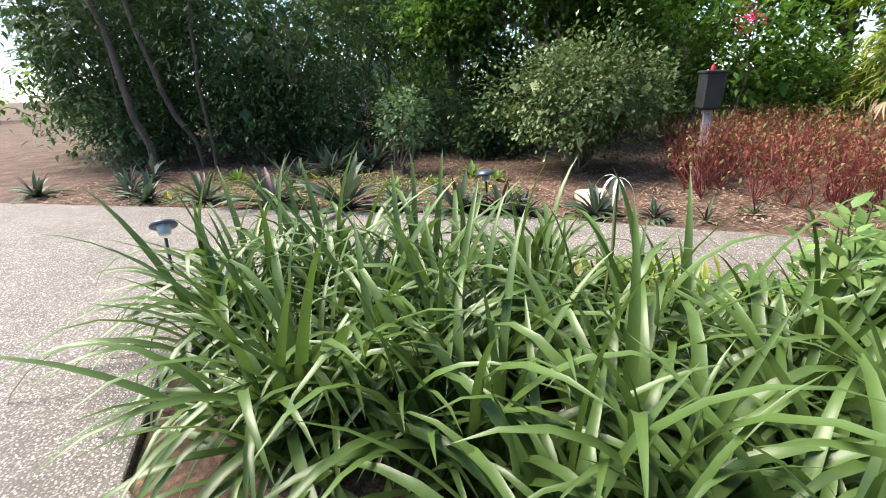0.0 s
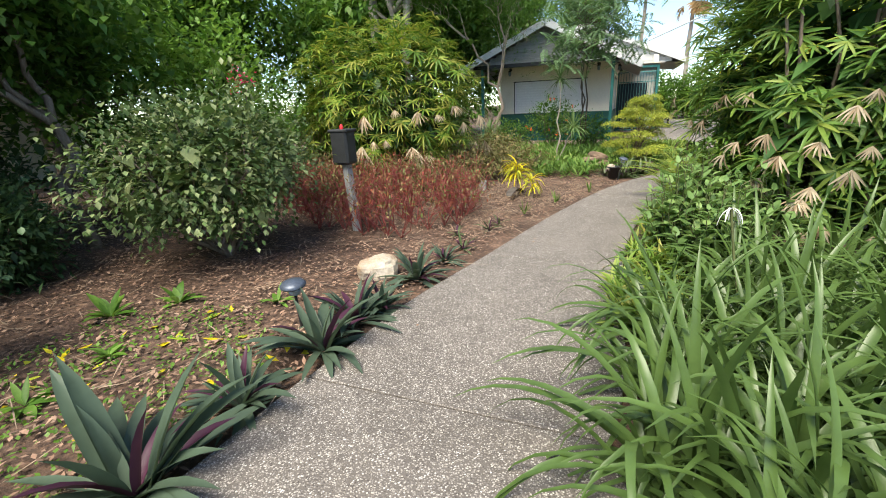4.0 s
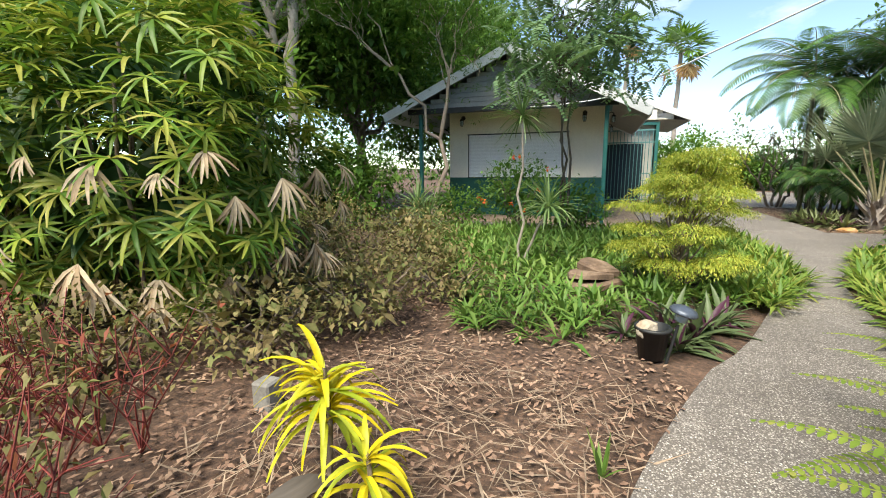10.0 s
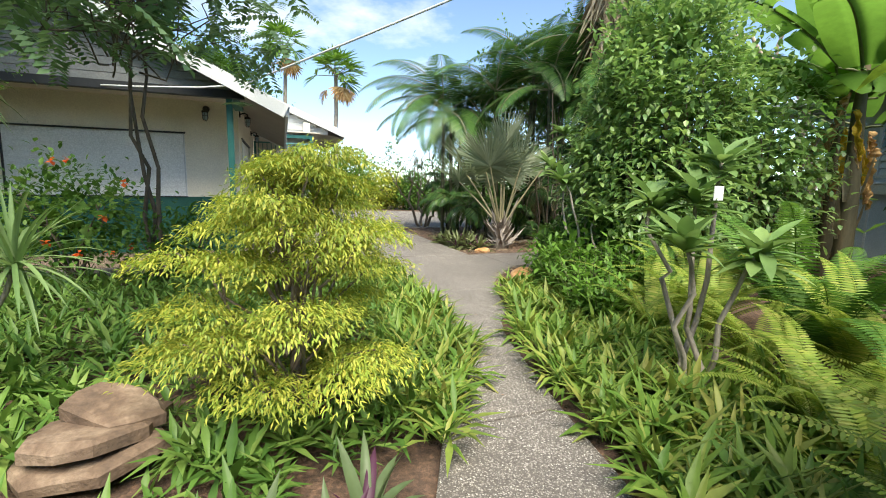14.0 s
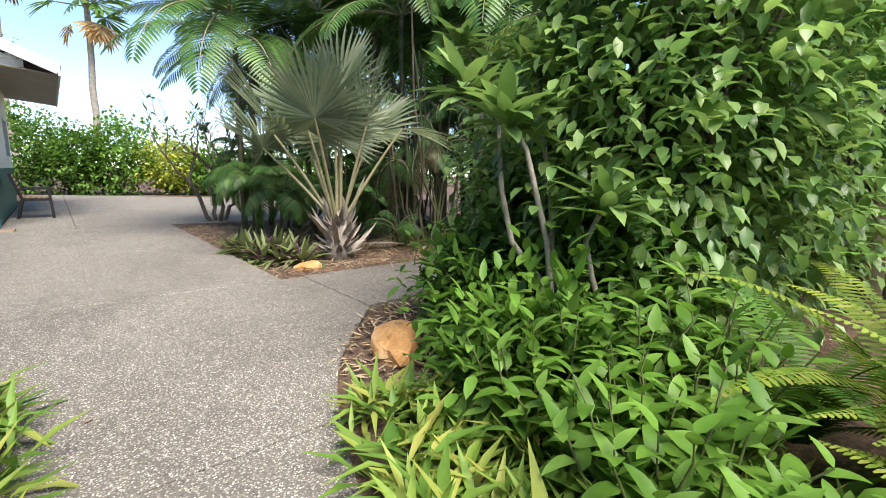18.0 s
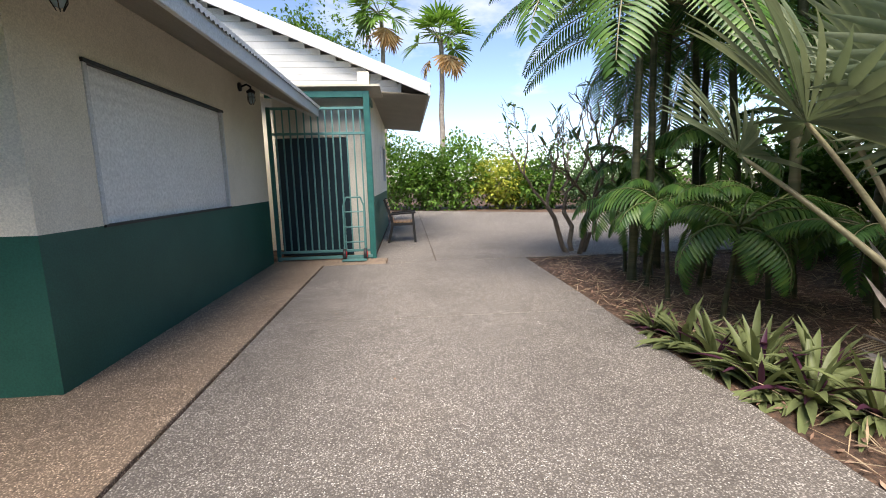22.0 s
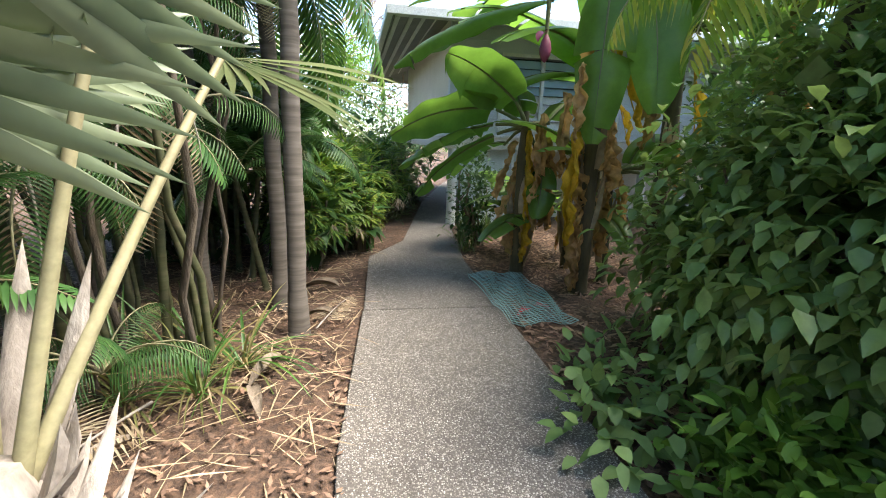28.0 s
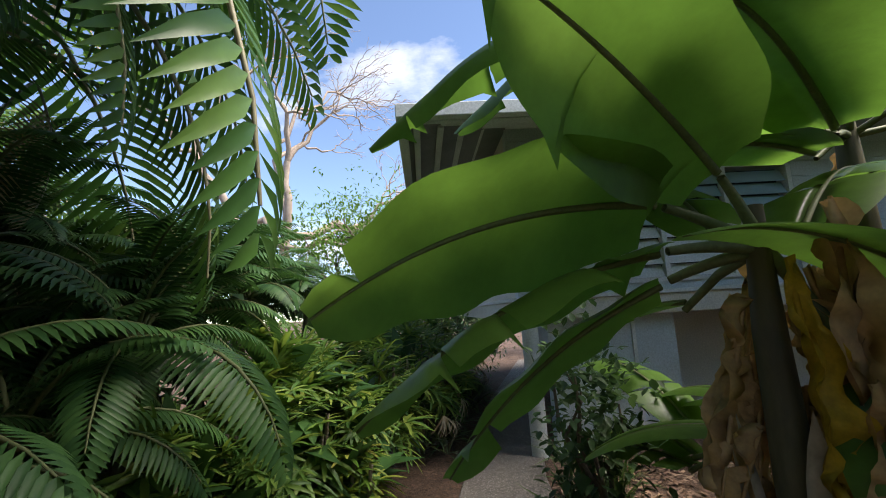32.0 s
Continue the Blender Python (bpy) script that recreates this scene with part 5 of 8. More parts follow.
for k in range(5):
    o = 0.08 + k * 0.22
    part("batten", bm_beam((ex + o, 3.2 + o, ez + o * rise - 0.03), (ex + o, ey - o, ez + o * rise - 0.03), 0.06, 0.045), M["white_trim"], house)
    part("batten", bm_beam((ex + o + 0.06, ey - o, ez + o * rise - 0.03), (HX + 6.5, ey - o, ez + o * rise - 0.03), 0.06, 0.045), M["white_trim"], house)
part("gutter", bm_box(ex - 0.09, 3.0, ez - 0.04, ex, ey + 0.09, ez + 0.075, 0.006), M["white_trim"], house)
part("gutter", bm_box(ex, ey, ez - 0.04, HX + 7, ey + 0.09, ez + 0.075, 0.006), M["white_trim"], house)
part("post", tube([(HX + 0.06, HY - 0.1, -0.05), (HX + 0.06, HY - 0.1, 1.3)], 0.085, 14), M["white_trim"], house, smooth=True)
part("post", tube([(HX + 0.06, 9.4, -0.05), (HX + 0.06, 9.4, 1.3)], 0.085, 14), M["white_trim"], house, smooth=True)

# a small house seen between the trees by the start
far_h = thing("garden_house", label="pale house with a low gable among the trees", category="house")
part("wall", bm_box(-17, 2.6, 0, -13.5, 7.2, 2.3), M["cream"], far_h)
part("wall", bm_box(-16, -6.5, 0, -12.8, -1.2, 2.1), M["house_wall"], far_h)
part("window", bm_box(-12.8, -4.6, 0.9, -12.77, -3.4, 1.8), M["glass"], far_h)
bm = bmesh.new()
rv = [bm.verts.new(p) for p in ((-13.0, 2.2, 2.3), (-13.0, 7.6, 2.3), (-17.5, 7.6, 2.3), (-17.5, 2.2, 2.3), (-13.0, 4.9, 3.5), (-17.5, 4.9, 3.5))]
for f in ((0, 4, 5, 3), (4, 1, 2, 5), (0, 1, 4), (2, 3, 5)):
    bm.faces.new([rv[i] for i in f])
part("roof", bm, M["cream"], far_h)

# ---------------------------------------------------------------- garden at the start
def tree(name, at, height, radius, n_spray, per, leaf, mat, label, depth=3, crown=(1.0, 1.0), bark="bark", spread=0.6, blur=0.25, prof="oval", k=1, droop=(0.2, 0.9), trunk=0.35, split=3, gnarl=0.06, lift=0.3, category="tree", group=""):
    """A tree: trunk and limbs, and a crown of many small leaves gathered round the twigs' ends."""
    t = thing(name, at, label, category, group)
    wood, tips, ways = branch_tree((0, 0, -0.1), height, radius, depth, split, spread, gnarl=gnarl, trunk=trunk, lift=lift)
    part("trunk", wood, M[bark], t, smooth=True)
    if n_spray:
        i = RNG.integers(0, len(tips), n_spray)
        P = tips[i] + RNG.normal(size=(n_spray, 3)) * blur * np.array([crown[0], crown[0], crown[1]])
        D = unit(RNG.normal(size=(n_spray, 3)) + np.array([0, 0, 0.1]))
        P = np.repeat(P, per, 0) + RNG.normal(size=(n_spray * per, 3)) * leaf[0] * 0.8
        D = unit(np.repeat(D, per, 0) * 0.6 + RNG.normal(size=(n_spray * per, 3)) * 0.6)
        n = len(P)
        part("crown", blades(P, D, U(leaf[0], leaf[1], n), U(leaf[2], leaf[3], n), U(*droop, n), k, 0.3, prof), M[mat], t)
    return t


for x, y, s in ((-1.0, -3.2, 0.8), (-0.95, -2.4, 0.95), (-0.85, -1.5, 1.3), (-0.72, -0.6, 1.35), (-0.75, -0.02, 0.85), (-0.68, 0.58, 1.05), (-0.7, 1.0, 0.95), (-0.6, 1.2, 0.6), (-0.62, 1.85, 0.8), (-0.55, 2.35, 0.5), (-1.6, -4.0, 0.8), (-1.3, -3.7, 0.7), (-2.2, -4.2, 0.9), (-1.2, -5.0, 0.8)):
    rhoeo((x, y, -0.02), s * 1.4, 28, purple=5)
for x, y, s in ((-3.1, -1.7, 1.5), (-3.2, -1.1, 1.5), (-3.5, -2.1, 1.5), (-2.7, -1.6, 1.4), (-3.4, -1.4, 1.6), (-2.5, -2.0, 1.1)):
    rhoeo((x, y, -0.02), s, 30, label="large sword-leaved plant under the dark trees", purple=3)
for x, y, s in ((-0.5, 2.75, 0.65), (-0.45, 3.55, 0.62), (-0.4, 3.8, 0.5), (-0.75, 3.25, 0.55)):
    rhoeo((x, y, -0.02), s, 7, "rhoeo_dark", "young dark purple cordyline beside the path", 4)

# dark trees at the far left
for x, y, r, h in ((-8.6, -4.6, 1.8, 2.8), (-6.6, -4.4, 1.3, 2.4), (-5.6, -7.6, 1.5, 2.6), (-9.6, -7.5, 2.0, 3.0), (-7.0, 0.9, 1.2, 1.6)):
    leaf_shrub("background_shrub", (x, y, 0), (r, r, h * 0.6), 620, 6, (0.12, 0.19, 0.06, 0.09), "dark", "tall dark shrub behind the trees", group="background shrubs", lift=h * 0.58, k=1, spread=0.16)
for x, y, r, h, m in ((-3.9, -3.4, 0.9, 1.5, "dark"), (-4.3, -1.9, 0.9, 1.4, "dark"), (-5.2, -0.6, 0.9, 1.3, "bluegreen"), (-3.4, -5.3, 0.8, 1.3, "dark"), (-5.4, 0.8, 0.9, 1.1, "bluegreen"), (-4.3, 0.6, 0.5, 0.8, "dark")):
    leaf_shrub("dark_shrub", (x, y, 0), (r, r, h * 0.55), 420, 7, (0.07, 0.12, 0.03, 0.045), m, "dense dark shrub growing to the ground", group="dark shrubs", lift=h * 0.5, k=1, spread=0.12, lump=0.35)
leaf_shrub("dark_tree", (-4.6, -3.6, 0), (1.7, 2.2, 1.9), 1500, 8, (0.08, 0.15, 0.03, 0.05), "dark", "dense dark green fine-leaved tree", "tree", "dark trees", stems=5, lump=0.35, spread=0.11, k=1, lift=2.3)
leaf_shrub("dark_tree", (-4.2, -6.4, 0), (1.6, 1.8, 2.2), 1200, 8, (0.1, 0.17, 0.04, 0.06), "dark", "dense dark green fine-leaved tree", "tree", "dark trees", stems=5, lump=0.35, spread=0.12, k=1, lift=2.7)
leaf_shrub("dark_tree", (-7.2, -1.6, 0), (1.7, 2.2, 1.8), 1200, 7, (0.1, 0.17, 0.045, 0.07), "dark", "dark grey-green tree behind the bed", "tree", "dark trees", stems=6, lump=0.35, spread=0.14, k=1, lift=3.2)
tree("multi_stem_tree", (-6.0, -0.3, 0), 4.2, 0.1, 1900, 7, (0.08, 0.13, 0.035, 0.055), "bluegreen", "many-stemmed tree with grey-green leaves", 3, bark="bark", spread=0.5, blur=0.35, trunk=0.25, split=4)
for x, y, tx, ty, r in ((-2.9, -4.7, -3.3, -5.6, 0.07), (-3.4, -4.2, -3.0, -4.9, 0.05), (-3.3, -3.9, -3.3, -3.8, 0.035)):
    t_ = thing("slim_tree", (0, 0, 0), "slim brown tree trunk in the dark corner", "tree", "slim trunks")
    part("trunk", tube(crooked((x, y, -0.05), (tx, ty, 3.4), 9, 0.012), np.linspace(r, r * 0.6, 9), 8), M["bark_dark"], t_, smooth=True)
    n = 500
    P = np.array([tx, ty, 3.5]) + RNG.normal(size=(n, 3)) * np.array([0.7, 0.7, 0.45])
    part("crown", blades(P, around(n, (-40, 40)), U(0.1, 0.18, n), U(0.03, 0.05, n), 0.6, 2, 0.3, "lance"), M["dark"], t_)
leaf_shrub("small_shrub", (-2.75, -0.5, 0), (0.42, 0.42, 0.42), 130, 6, (0.05, 0.08, 0.03, 0.045), "bluegreen", "small rose-like shrub with pale green leaves", lump=0.3, spread=0.07, lift=0.75, stems=5)
leaf_shrub("variegated_shrub", (-2.95, 2.0, 0), (1.0, 1.15, 0.72), 1150, 7, (0.055, 0.09, 0.035, 0.055), "shrub", "rounded shrub with small speckled leaves", lump=0.28, spread=0.09, hollow=0.45, lift=0.95, stems=12, k=2)
tree("garden_tree", (-4.9, 1.8, 0), 3.8, 0.08, 2400, 7, (0.09, 0.15, 0.05, 0.08), "mid", "leafy tree with a thin trunk behind the shrub", 3, bark="bark", blur=0.45, trunk=0.4)
tree("garden_tree", (-7.5, 3.6, 0), 4.2, 0.1, 2200, 7, (0.11, 0.17, 0.06, 0.09), "mid", "leafy green tree at the edge of the bed", 3, blur=0.5, trunk=0.35)
for x, y, s in ((-2.6, 0.5, 0.8), (-2.3, 0.85, 0.7), (-1.9, -0.4, 0.6), (-2.0, 0.1, 0.5), (-1.6, -1.2, 0.6), (-1.5, 1.1, 0.5), (-2.2, -2.8, 0.8), (-1.7, -2.2, 0.6)):
    t_ = thing("broadleaf_seedling", (x, y, -0.02), "small bright green broad-leaved plant", "plant", "seedlings", rz=U(0, 360), scale=s)
    part("leaves", rosette_mesh(11, (0.18, 0.34), (0.06, 0.1), (15, 70), (0.3, 1.0), M["bright"], 4, 0.3, "lance", 0.03), None, t_)

post_b = thing("meter_post", (-2.1, 3.22, 0), "weathered grey timber post carrying a black control box", "post")
part("timber_post", bm_beam((0.02, 0, -0.1), (-0.06, 0.02, 0.86), 0.09, 0.09, 0.008), M["timber_grey"], post_b)
bx = part("control_box", bm_box(-0.18, -0.1, 0.8, 0.05, 0.12, 1.2, 0.025), M["plastic"], post_b, "black plastic control box")
part("hood", bm_box(-0.195, -0.11, 1.18, 0.065, 0.13, 1.215, 0.01), M["plastic"], bx)
part("knob", tube([(-0.06, 0, 1.2), (-0.06, 0, 1.25), (-0.06, 0, 1.27)], [0.022, 0.022, 0.008], 8), M["red"], bx, "small red cap")


def path_lamp(at, lean=(0, 0), h=0.3, label="blue-grey mushroom-capped solar path lamp"):
    t = thing("path_lamp", at, label, "garden lamp", "path lamps")
    top = np.array([lean[0], lean[1], h])
    ax = unit(top)
    sp = part("spike", tube([(0, 0, -0.1), top * 0.72], 0.011, 7), M["plastic"], t)
    m = Matrix.Translation(Vector(top)) @ Vector((0, 0, 1)).rotation_difference(Vector(ax)).to_matrix().to_4x4()
    part("lens", lathe([(0.0, -0.07), (0.04, -0.07), (0.048, -0.01), (0.045, 0.0)], 16), M["glass"], t, m=m, smooth=True)
    part("cap", lathe([(0.0, -0.004), (0.088, -0.012), (0.09, 0.0), (0.075, 0.018), (0.04, 0.032), (0.0, 0.037)], 20), M["lamp_metal"], t, m=m, smooth=True)
    return t


path_lamp((-1.05, 0.84, -0.02), (0.0, -0.03), 0.32)
path_lamp((1.02, -1.2, 0.0), (-0.16, -0.12), 0.3, "blue-grey path lamp leaning over the paving by the lilies")
rock("pale_rock", (-1.02, 1.88, 0.04), (0.19, 0.14, 0.11), M["stone_white"], "pale rough stone with an orange side in the bed", 3, 30)
blk = thing("concrete_stub", (-1.3, 6.15, 0), "short grey concrete block stub", "block")
part("block", bm_box(-0.06, -0.06, -0.05, 0.06, 0.06, 0.13, 0.012), M["concrete"], blk)

# red twiggy plants
RED = [(-2.15, 2.7), (-1.3, 2.9), (-0.85, 3.6), (-0.95, 4.6), (-1.6, 5.7), (-3.0, 5.9), (-4.9, 5.5), (-4.4, 4.2), (-3.2, 3.6)]
pts = U((-5, 2.5), (-0.8, 6.0), (700, 2))
pts = pts[in_poly(pts, RED)]
for x, y in pts[:115]:
    t_ = thing("red_twig_plant", (x, y, 0), "dying plant with bare red twigs and few curled leaves", "plant", "red twig plants")
    tip = []
    root = np.array([0, 0, -0.03])
    tub = []
    for q in range(7):
        e = np.array([U(-0.3, 0.3), U(-0.3, 0.3), U(0.28, 0.72)])
        P = crooked(root, e, 4, 0.08)
        tub = [tube(P, np.linspace(0.006, 0.003, 4), 3)]
        for w in range(2):
            e2 = P[2] + unit(RNG.normal(size=3) + np.array([0, 0, 0.7])) * U(0.1, 0.25)
            tub.append(tube([P[2], e2], [0.004, 0.002], 3))
            tip.append(e2)
        tip.append(e)
        part("twig", join(*tub), M["stem_red"], t_)
    tip = np.repeat(np.array(tip), 3, 0) + RNG.normal(size=(len(tip) * 3, 3)) * 0.06
    tip = tip[RNG.random(len(tip)) < 0.75]
    part("leaves", blades(tip, around(len(tip), (-80, 30)), U(0.03, 0.075, len(tip)), U(0.012, 0.028, len(tip)), 0.8, 1, 0.6, "lance"), M["redleaf"] if RNG.random() < 0.35 else M["brownish"], t_)
# brown wilted edge behind the red plants
for x, y, r, h in ((-1.8, 6.6, 0.55, 0.5), (-2.6, 6.0, 0.6, 0.45), (-1.4, 7.4, 0.6, 0.55), (-2.2, 8.0, 0.8, 0.65), (-3.2, 9.0, 0.9, 0.75), (-1.9, 9.4, 0.8, 0.6), (-1.0, 8.4, 0.55, 0.45), (-3.9, 10.4, 0.9, 0.8), (-2.4, 10.8, 0.8, 0.6), (-4.9, 6.1, 0.7, 0.5), (-5.6, 8.6, 0.9, 0.9)):
    leaf_shrub("wilted_shrub", (x, y, 0), (r, r, h * 0.6), int(170 * r / 0.6), 6, (0.04, 0.08, 0.02, 0.035), "brownish", "wilting shrub with brown and green leaves", group="wilted shrubs", lump=0.3, spread=0.08, hollow=0.3, lift=h * 0.6, stems=8, k=1)

def croton_spray(at, h, n, s=1.0):
    t = thing("yellow_croton", at, "bright yellow croton with narrow drooping leaves", "plant", "yellow crotons")
    part("stem", tube([(0, 0, -0.03), (0.02, 0, h * 0.5), (0.0, 0.01, h)], [0.014, 0.012, 0.008], 6), M["bark"], t)
    b = np.stack([np.zeros(n), np.zeros(n), U(h * 0.45, h, n)], -1)
    part("leaves", blades(b, around(n, (0, 75)), U(0.2, 0.36, n) * s, U(0.022, 0.038, n) * s, U(1.2, 2.6, n), 6, 0.4, "line"), M["croton"], t)


croton_spray((-0.6, 5.72, 0), 0.5, 60, 1.0)
croton_spray((-0.32, 5.56, 0), 0.28, 36, 0.85)
fr = thing("curled_palm_frond", (-0.62, 5.36, 0.0), "curled grey fallen palm frond base on the soil", "palm frond")
part("sheath", blades([(0.0, -0.05, 0.02)], [(0.2, 0.5, 0.55)], 0.42, 0.13, 1.6, 8, 0.9, "strap"), M["palm_bark"], fr)
for x, y in ((0.1, 5.2), (-0.2, 4.4), (0.5, 6.1), (-1.1, 5.0)):
    t_ = thing("grass_tuft", (x, y, -0.01), "small green tuft in the mulch", "plant", "tufts")
    part("leaves", rosette_mesh(7, (0.12, 0.24), (0.015, 0.025), (50, 85), (0.1, 0.6), M["cover"], 3, 0.4, "strap", 0.02), None, t_)

rhapis((-3.7, 7.2, 0), (1.9, 1.2, 1.5), 1150, "rhapis_gold", 90, "large yellow-green lady palm clump with dry hanging leaves", 0.29)
bg_ = thing("bougainvillea_spray", (-5.2, 4.9, 0), "arching spray with bright pink flowers", "plant")
part("branch", tube(crooked((0, 0, 0), (0.1, -0.2, 2.2), 7, 0.03), np.linspace(0.02, 0.006, 7), 5), M["bark"], bg_)
P = np.array([0.1, -0.2, 2.0]) + RNG.normal(size=(60, 3)) * 0.1
part("flowers", blades(P, around(60, (-60, 60)), 0.06, 0.05, 0.5, 2, 0.3, "oval"), M["flower_pink"], bg_)

# ---------------------------------------------------------------- bed in front of the building
def spiky(at, h, n, L, W, label, heads=((0, 0, 1.0),), droop=(0.4, 1.3)):
    t = thing("spiky_dracaena", at, label, "plant", "dracaenas")
    for dx, dy, f in heads:
        if h * f > 0.2:
            part("stem", tube(crooked((0, 0, -0.03), (dx, dy, h * f), 7, 0.015), np.linspace(0.022, 0.014, 7), 6), M["bark_grey"], t)
        b = np.tile([dx, dy, h * f], (n, 1)) + np.stack([0 * np.arange(n), 0 * np.arange(n), U(-0.06, 0.05, n)], -1)
        part("leaves", blades(b, around(n, (-25, 85)), U(*L, n), U(*W, n), U(*droop, n), 5, 0.4, "strap"), M["drac"], t)


spiky((-2.9, 12.2, 0), 0.55, 70, (0.5, 0.8), (0.02, 0.032), "pale spiky dracaena with long narrow leaves", ((0, 0, 1.0), (0.15, 0.1, 0.6)))
spiky((-0.55, 10.05, 0), 1.92, 75, (0.38, 0.6), (0.016, 0.026), "tall thin dracaena with drooping leaf heads", ((0, 0, 1.0), (0.36, -0.06, 0.42)))
hb = leaf_shrub("hibiscus_shrub", (-1.2, 13.5, 0), (0.75, 0.6, 0.6), 330, 6, (0.06, 0.1, 0.035, 0.055), "mid", "hibiscus shrub with orange-red flowers by the wall", lift=0.85, stems=8)
P, D = lumps((0, 0, 0.85), (0.85, 0.7, 0.65), 12, 0.95, 0.05)
P[:, 1] = -np.abs(P[:, 1])
for q in P:
    part("flower", blades(np.tile(q, (6, 1)), around(6, (-60, 60)), 0.07, 0.06, 0.4, 2, 0.2, "oval"), M["flower_red"], hb)
leaf_shrub("green_shrub", (0.0, 13.2, 0), (0.6, 0.5, 0.45), 200, 6, (0.06, 0.1, 0.035, 0.05), "mid", "green shrub near the porch post", lift=0.5)
leaf_shrub("green_shrub", (-2.6, 13.6, 0), (0.8, 0.5, 0.4), 220, 6, (0.06, 0.1, 0.035, 0.05), "mid", "low green shrub under the shuttered window", lift=0.42)
leaf_shrub("green_shrub", (-4.4, 13.0, 0), (0.9, 0.8, 0.9), 380, 6, (0.06, 0.11, 0.035, 0.05), "mid", "green shrub beside the building corner", lift=0.9)

# golden tiered shrub
au = thing("golden_shrub", (1.24, 9.42, 0), "golden green shrub with feathery layered foliage", "shrub")
lv, ways = [], []
for i in range(78):
    f = (i + 0.5) / 78
    a, zz = i * 2.4, 0.26 + 1.2 * f + U(-0.1, 0.1)
    rr = float(np.interp(zz, [0.2, 0.5, 0.85, 1.15, 1.5], [0.42, 0.5, 0.52, 0.38, 0.12])) * U(0.45, 1.15)
    tuft = U(0.13, 0.25)
    c = np.array([np.cos(a) * rr + 0.1 * (zz - 0.8), np.sin(a) * rr, zz])
    if i % 2 == 0:
        part("stem", tube(crooked((U(-0.05, 0.05), U(-0.05, 0.05), max(0.0, zz - 0.6)), c, 5, 0.05), np.linspace(0.014, 0.005, 5), 5), M["bark"], au)
    n = int(5200 * tuft ** 2)
    w_, wr = U(0, 6.28, n), tuft * U(0.0, 1.0, n) ** 0.5 * U(0.75, 1.2, n)
    q = np.column_stack([np.cos(w_) * wr, np.sin(w_) * wr, RNG.normal(size=n) * 0.012 - 1.5 * wr ** 2 * (0.2 / tuft)])
    lv.append(c + q)
    ways.append(np.column_stack([np.cos(w_) + c[0], np.sin(w_) + c[1], -0.1 - 2 * wr]))
P, D = np.repeat(np.concatenate(lv), 3, 0), np.repeat(np.concatenate(ways), 3, 0)
P = P + RNG.normal(size=P.shape) * 0.014
n = len(P)
part("foliage", blades(P, unit(D) + RNG.normal(size=P.shape) * 0.6, U(0.022, 0.042, n), U(0.006, 0.01, n), 0.7, 1, 0.3, "lance"), M["gold"], au)
part("trunk", tube(crooked((0.0, 0.0, -0.03), (0.05, 0.0, 1.1), 7, 0.03), np.linspace(0.03, 0.015, 7), 7), M["bark"], au)

stone_slab("sandstone_slab", (0.34, 9.2, 0.03), 0.36, 0.26, 0.07, M["stone"], "broad brown sandstone slab among ground cover", 15, (4, -6))
stone_slab("sandstone_slab", (0.38, 9.24, 0.11), 0.31, 0.22, 0.07, M["stone"], "cracked brown sandstone slab on another", 40, (-5, 4))
stone_slab("sandstone_slab", (0.44, 9.32, 0.18), 0.24, 0.17, 0.08, M["stone"], "upper slab of grey-brown sandstone", -20, (6, 8))
pot = thing("plant_pot", (0.82, 7.5, 0), "black plastic plant pot holding a pale stone", "pot")
part("shell", lathe([(0.0, 0.0), (0.085, 0.0), (0.11, 0.2), (0.122, 0.2), (0.122, 0.222), (0.1, 0.222), (0.095, 0.16), (0.0, 0.16)], 20), M["plastic"], pot, smooth=False)
rock("pale_stone", (0.78, 7.48, 0.2), (0.07, 0.05, 0.06), M["stone_white"], "pale stone lying in the black pot", 9, 40)
path_lamp((0.9, 7.47, 0.0), (0.09, -0.02), 0.36, "blue-grey path lamp leaning out of the pot")
for x, y, s in ((1.02, 7.72, 1.0), (1.16, 7.95, 1.15), (0.95, 8.0, 1.05), (1.3, 8.2, 1.1), (1.05, 8.3, 1.0), (1.45, 8.45, 1.0), (0.66, 7.9, 0.8)):
    rhoeo((x, y, -0.02), s, 24, "rhoeo_dark", "dark striped sword-leaved plant beside the path", 5)


def cover(name, poly, count, L, W, mat, label, blades_n=10, elev=(20, 75)):
    poly = np.array(poly)
    p = U(poly.min(0), poly.max(0), (count * 4, 2))
    p = p[in_poly(p, poly) & (np.hypot(p[:, 0] - 0.36, p[:, 1] - 9.05) > 0.36)][:count]
    n = len(p) * blades_n
    b = np.column_stack([np.repeat(p, blades_n, 0) + RNG.normal(size=(n, 2)) * 0.02, np.repeat(U(0.0, 0.1, len(p)), blades_n)])
    s = np.repeat(U(0.7, 1.25, len(p)), blades_n)
    V, F = blades(b, around(n, elev), U(*L, n) * s, U(*W, n) * s, U(0.2, 1.2, n), 2, 0.35, "lance")
    ob = new(name, fast_mesh(name, V, F, M[mat]))
    return tagged(ob, label, "ground cover", kind="stuff")


cover("ground_cover", [(-0.6, 7.5), (0.3, 7.6), (0.75, 8.3), (1.7, 8.9), (2.45, 10.2), (2.55, 12.6), (2.3, 13.3), (1.1, 13.45), (-3.2, 13.3), (-3.0, 11.6), (-1.6, 10.0), (-0.9, 8.6)], 1500, (0.14, 0.26), (0.028, 0.045), "cover", "green strappy ground cover with soft rosettes")
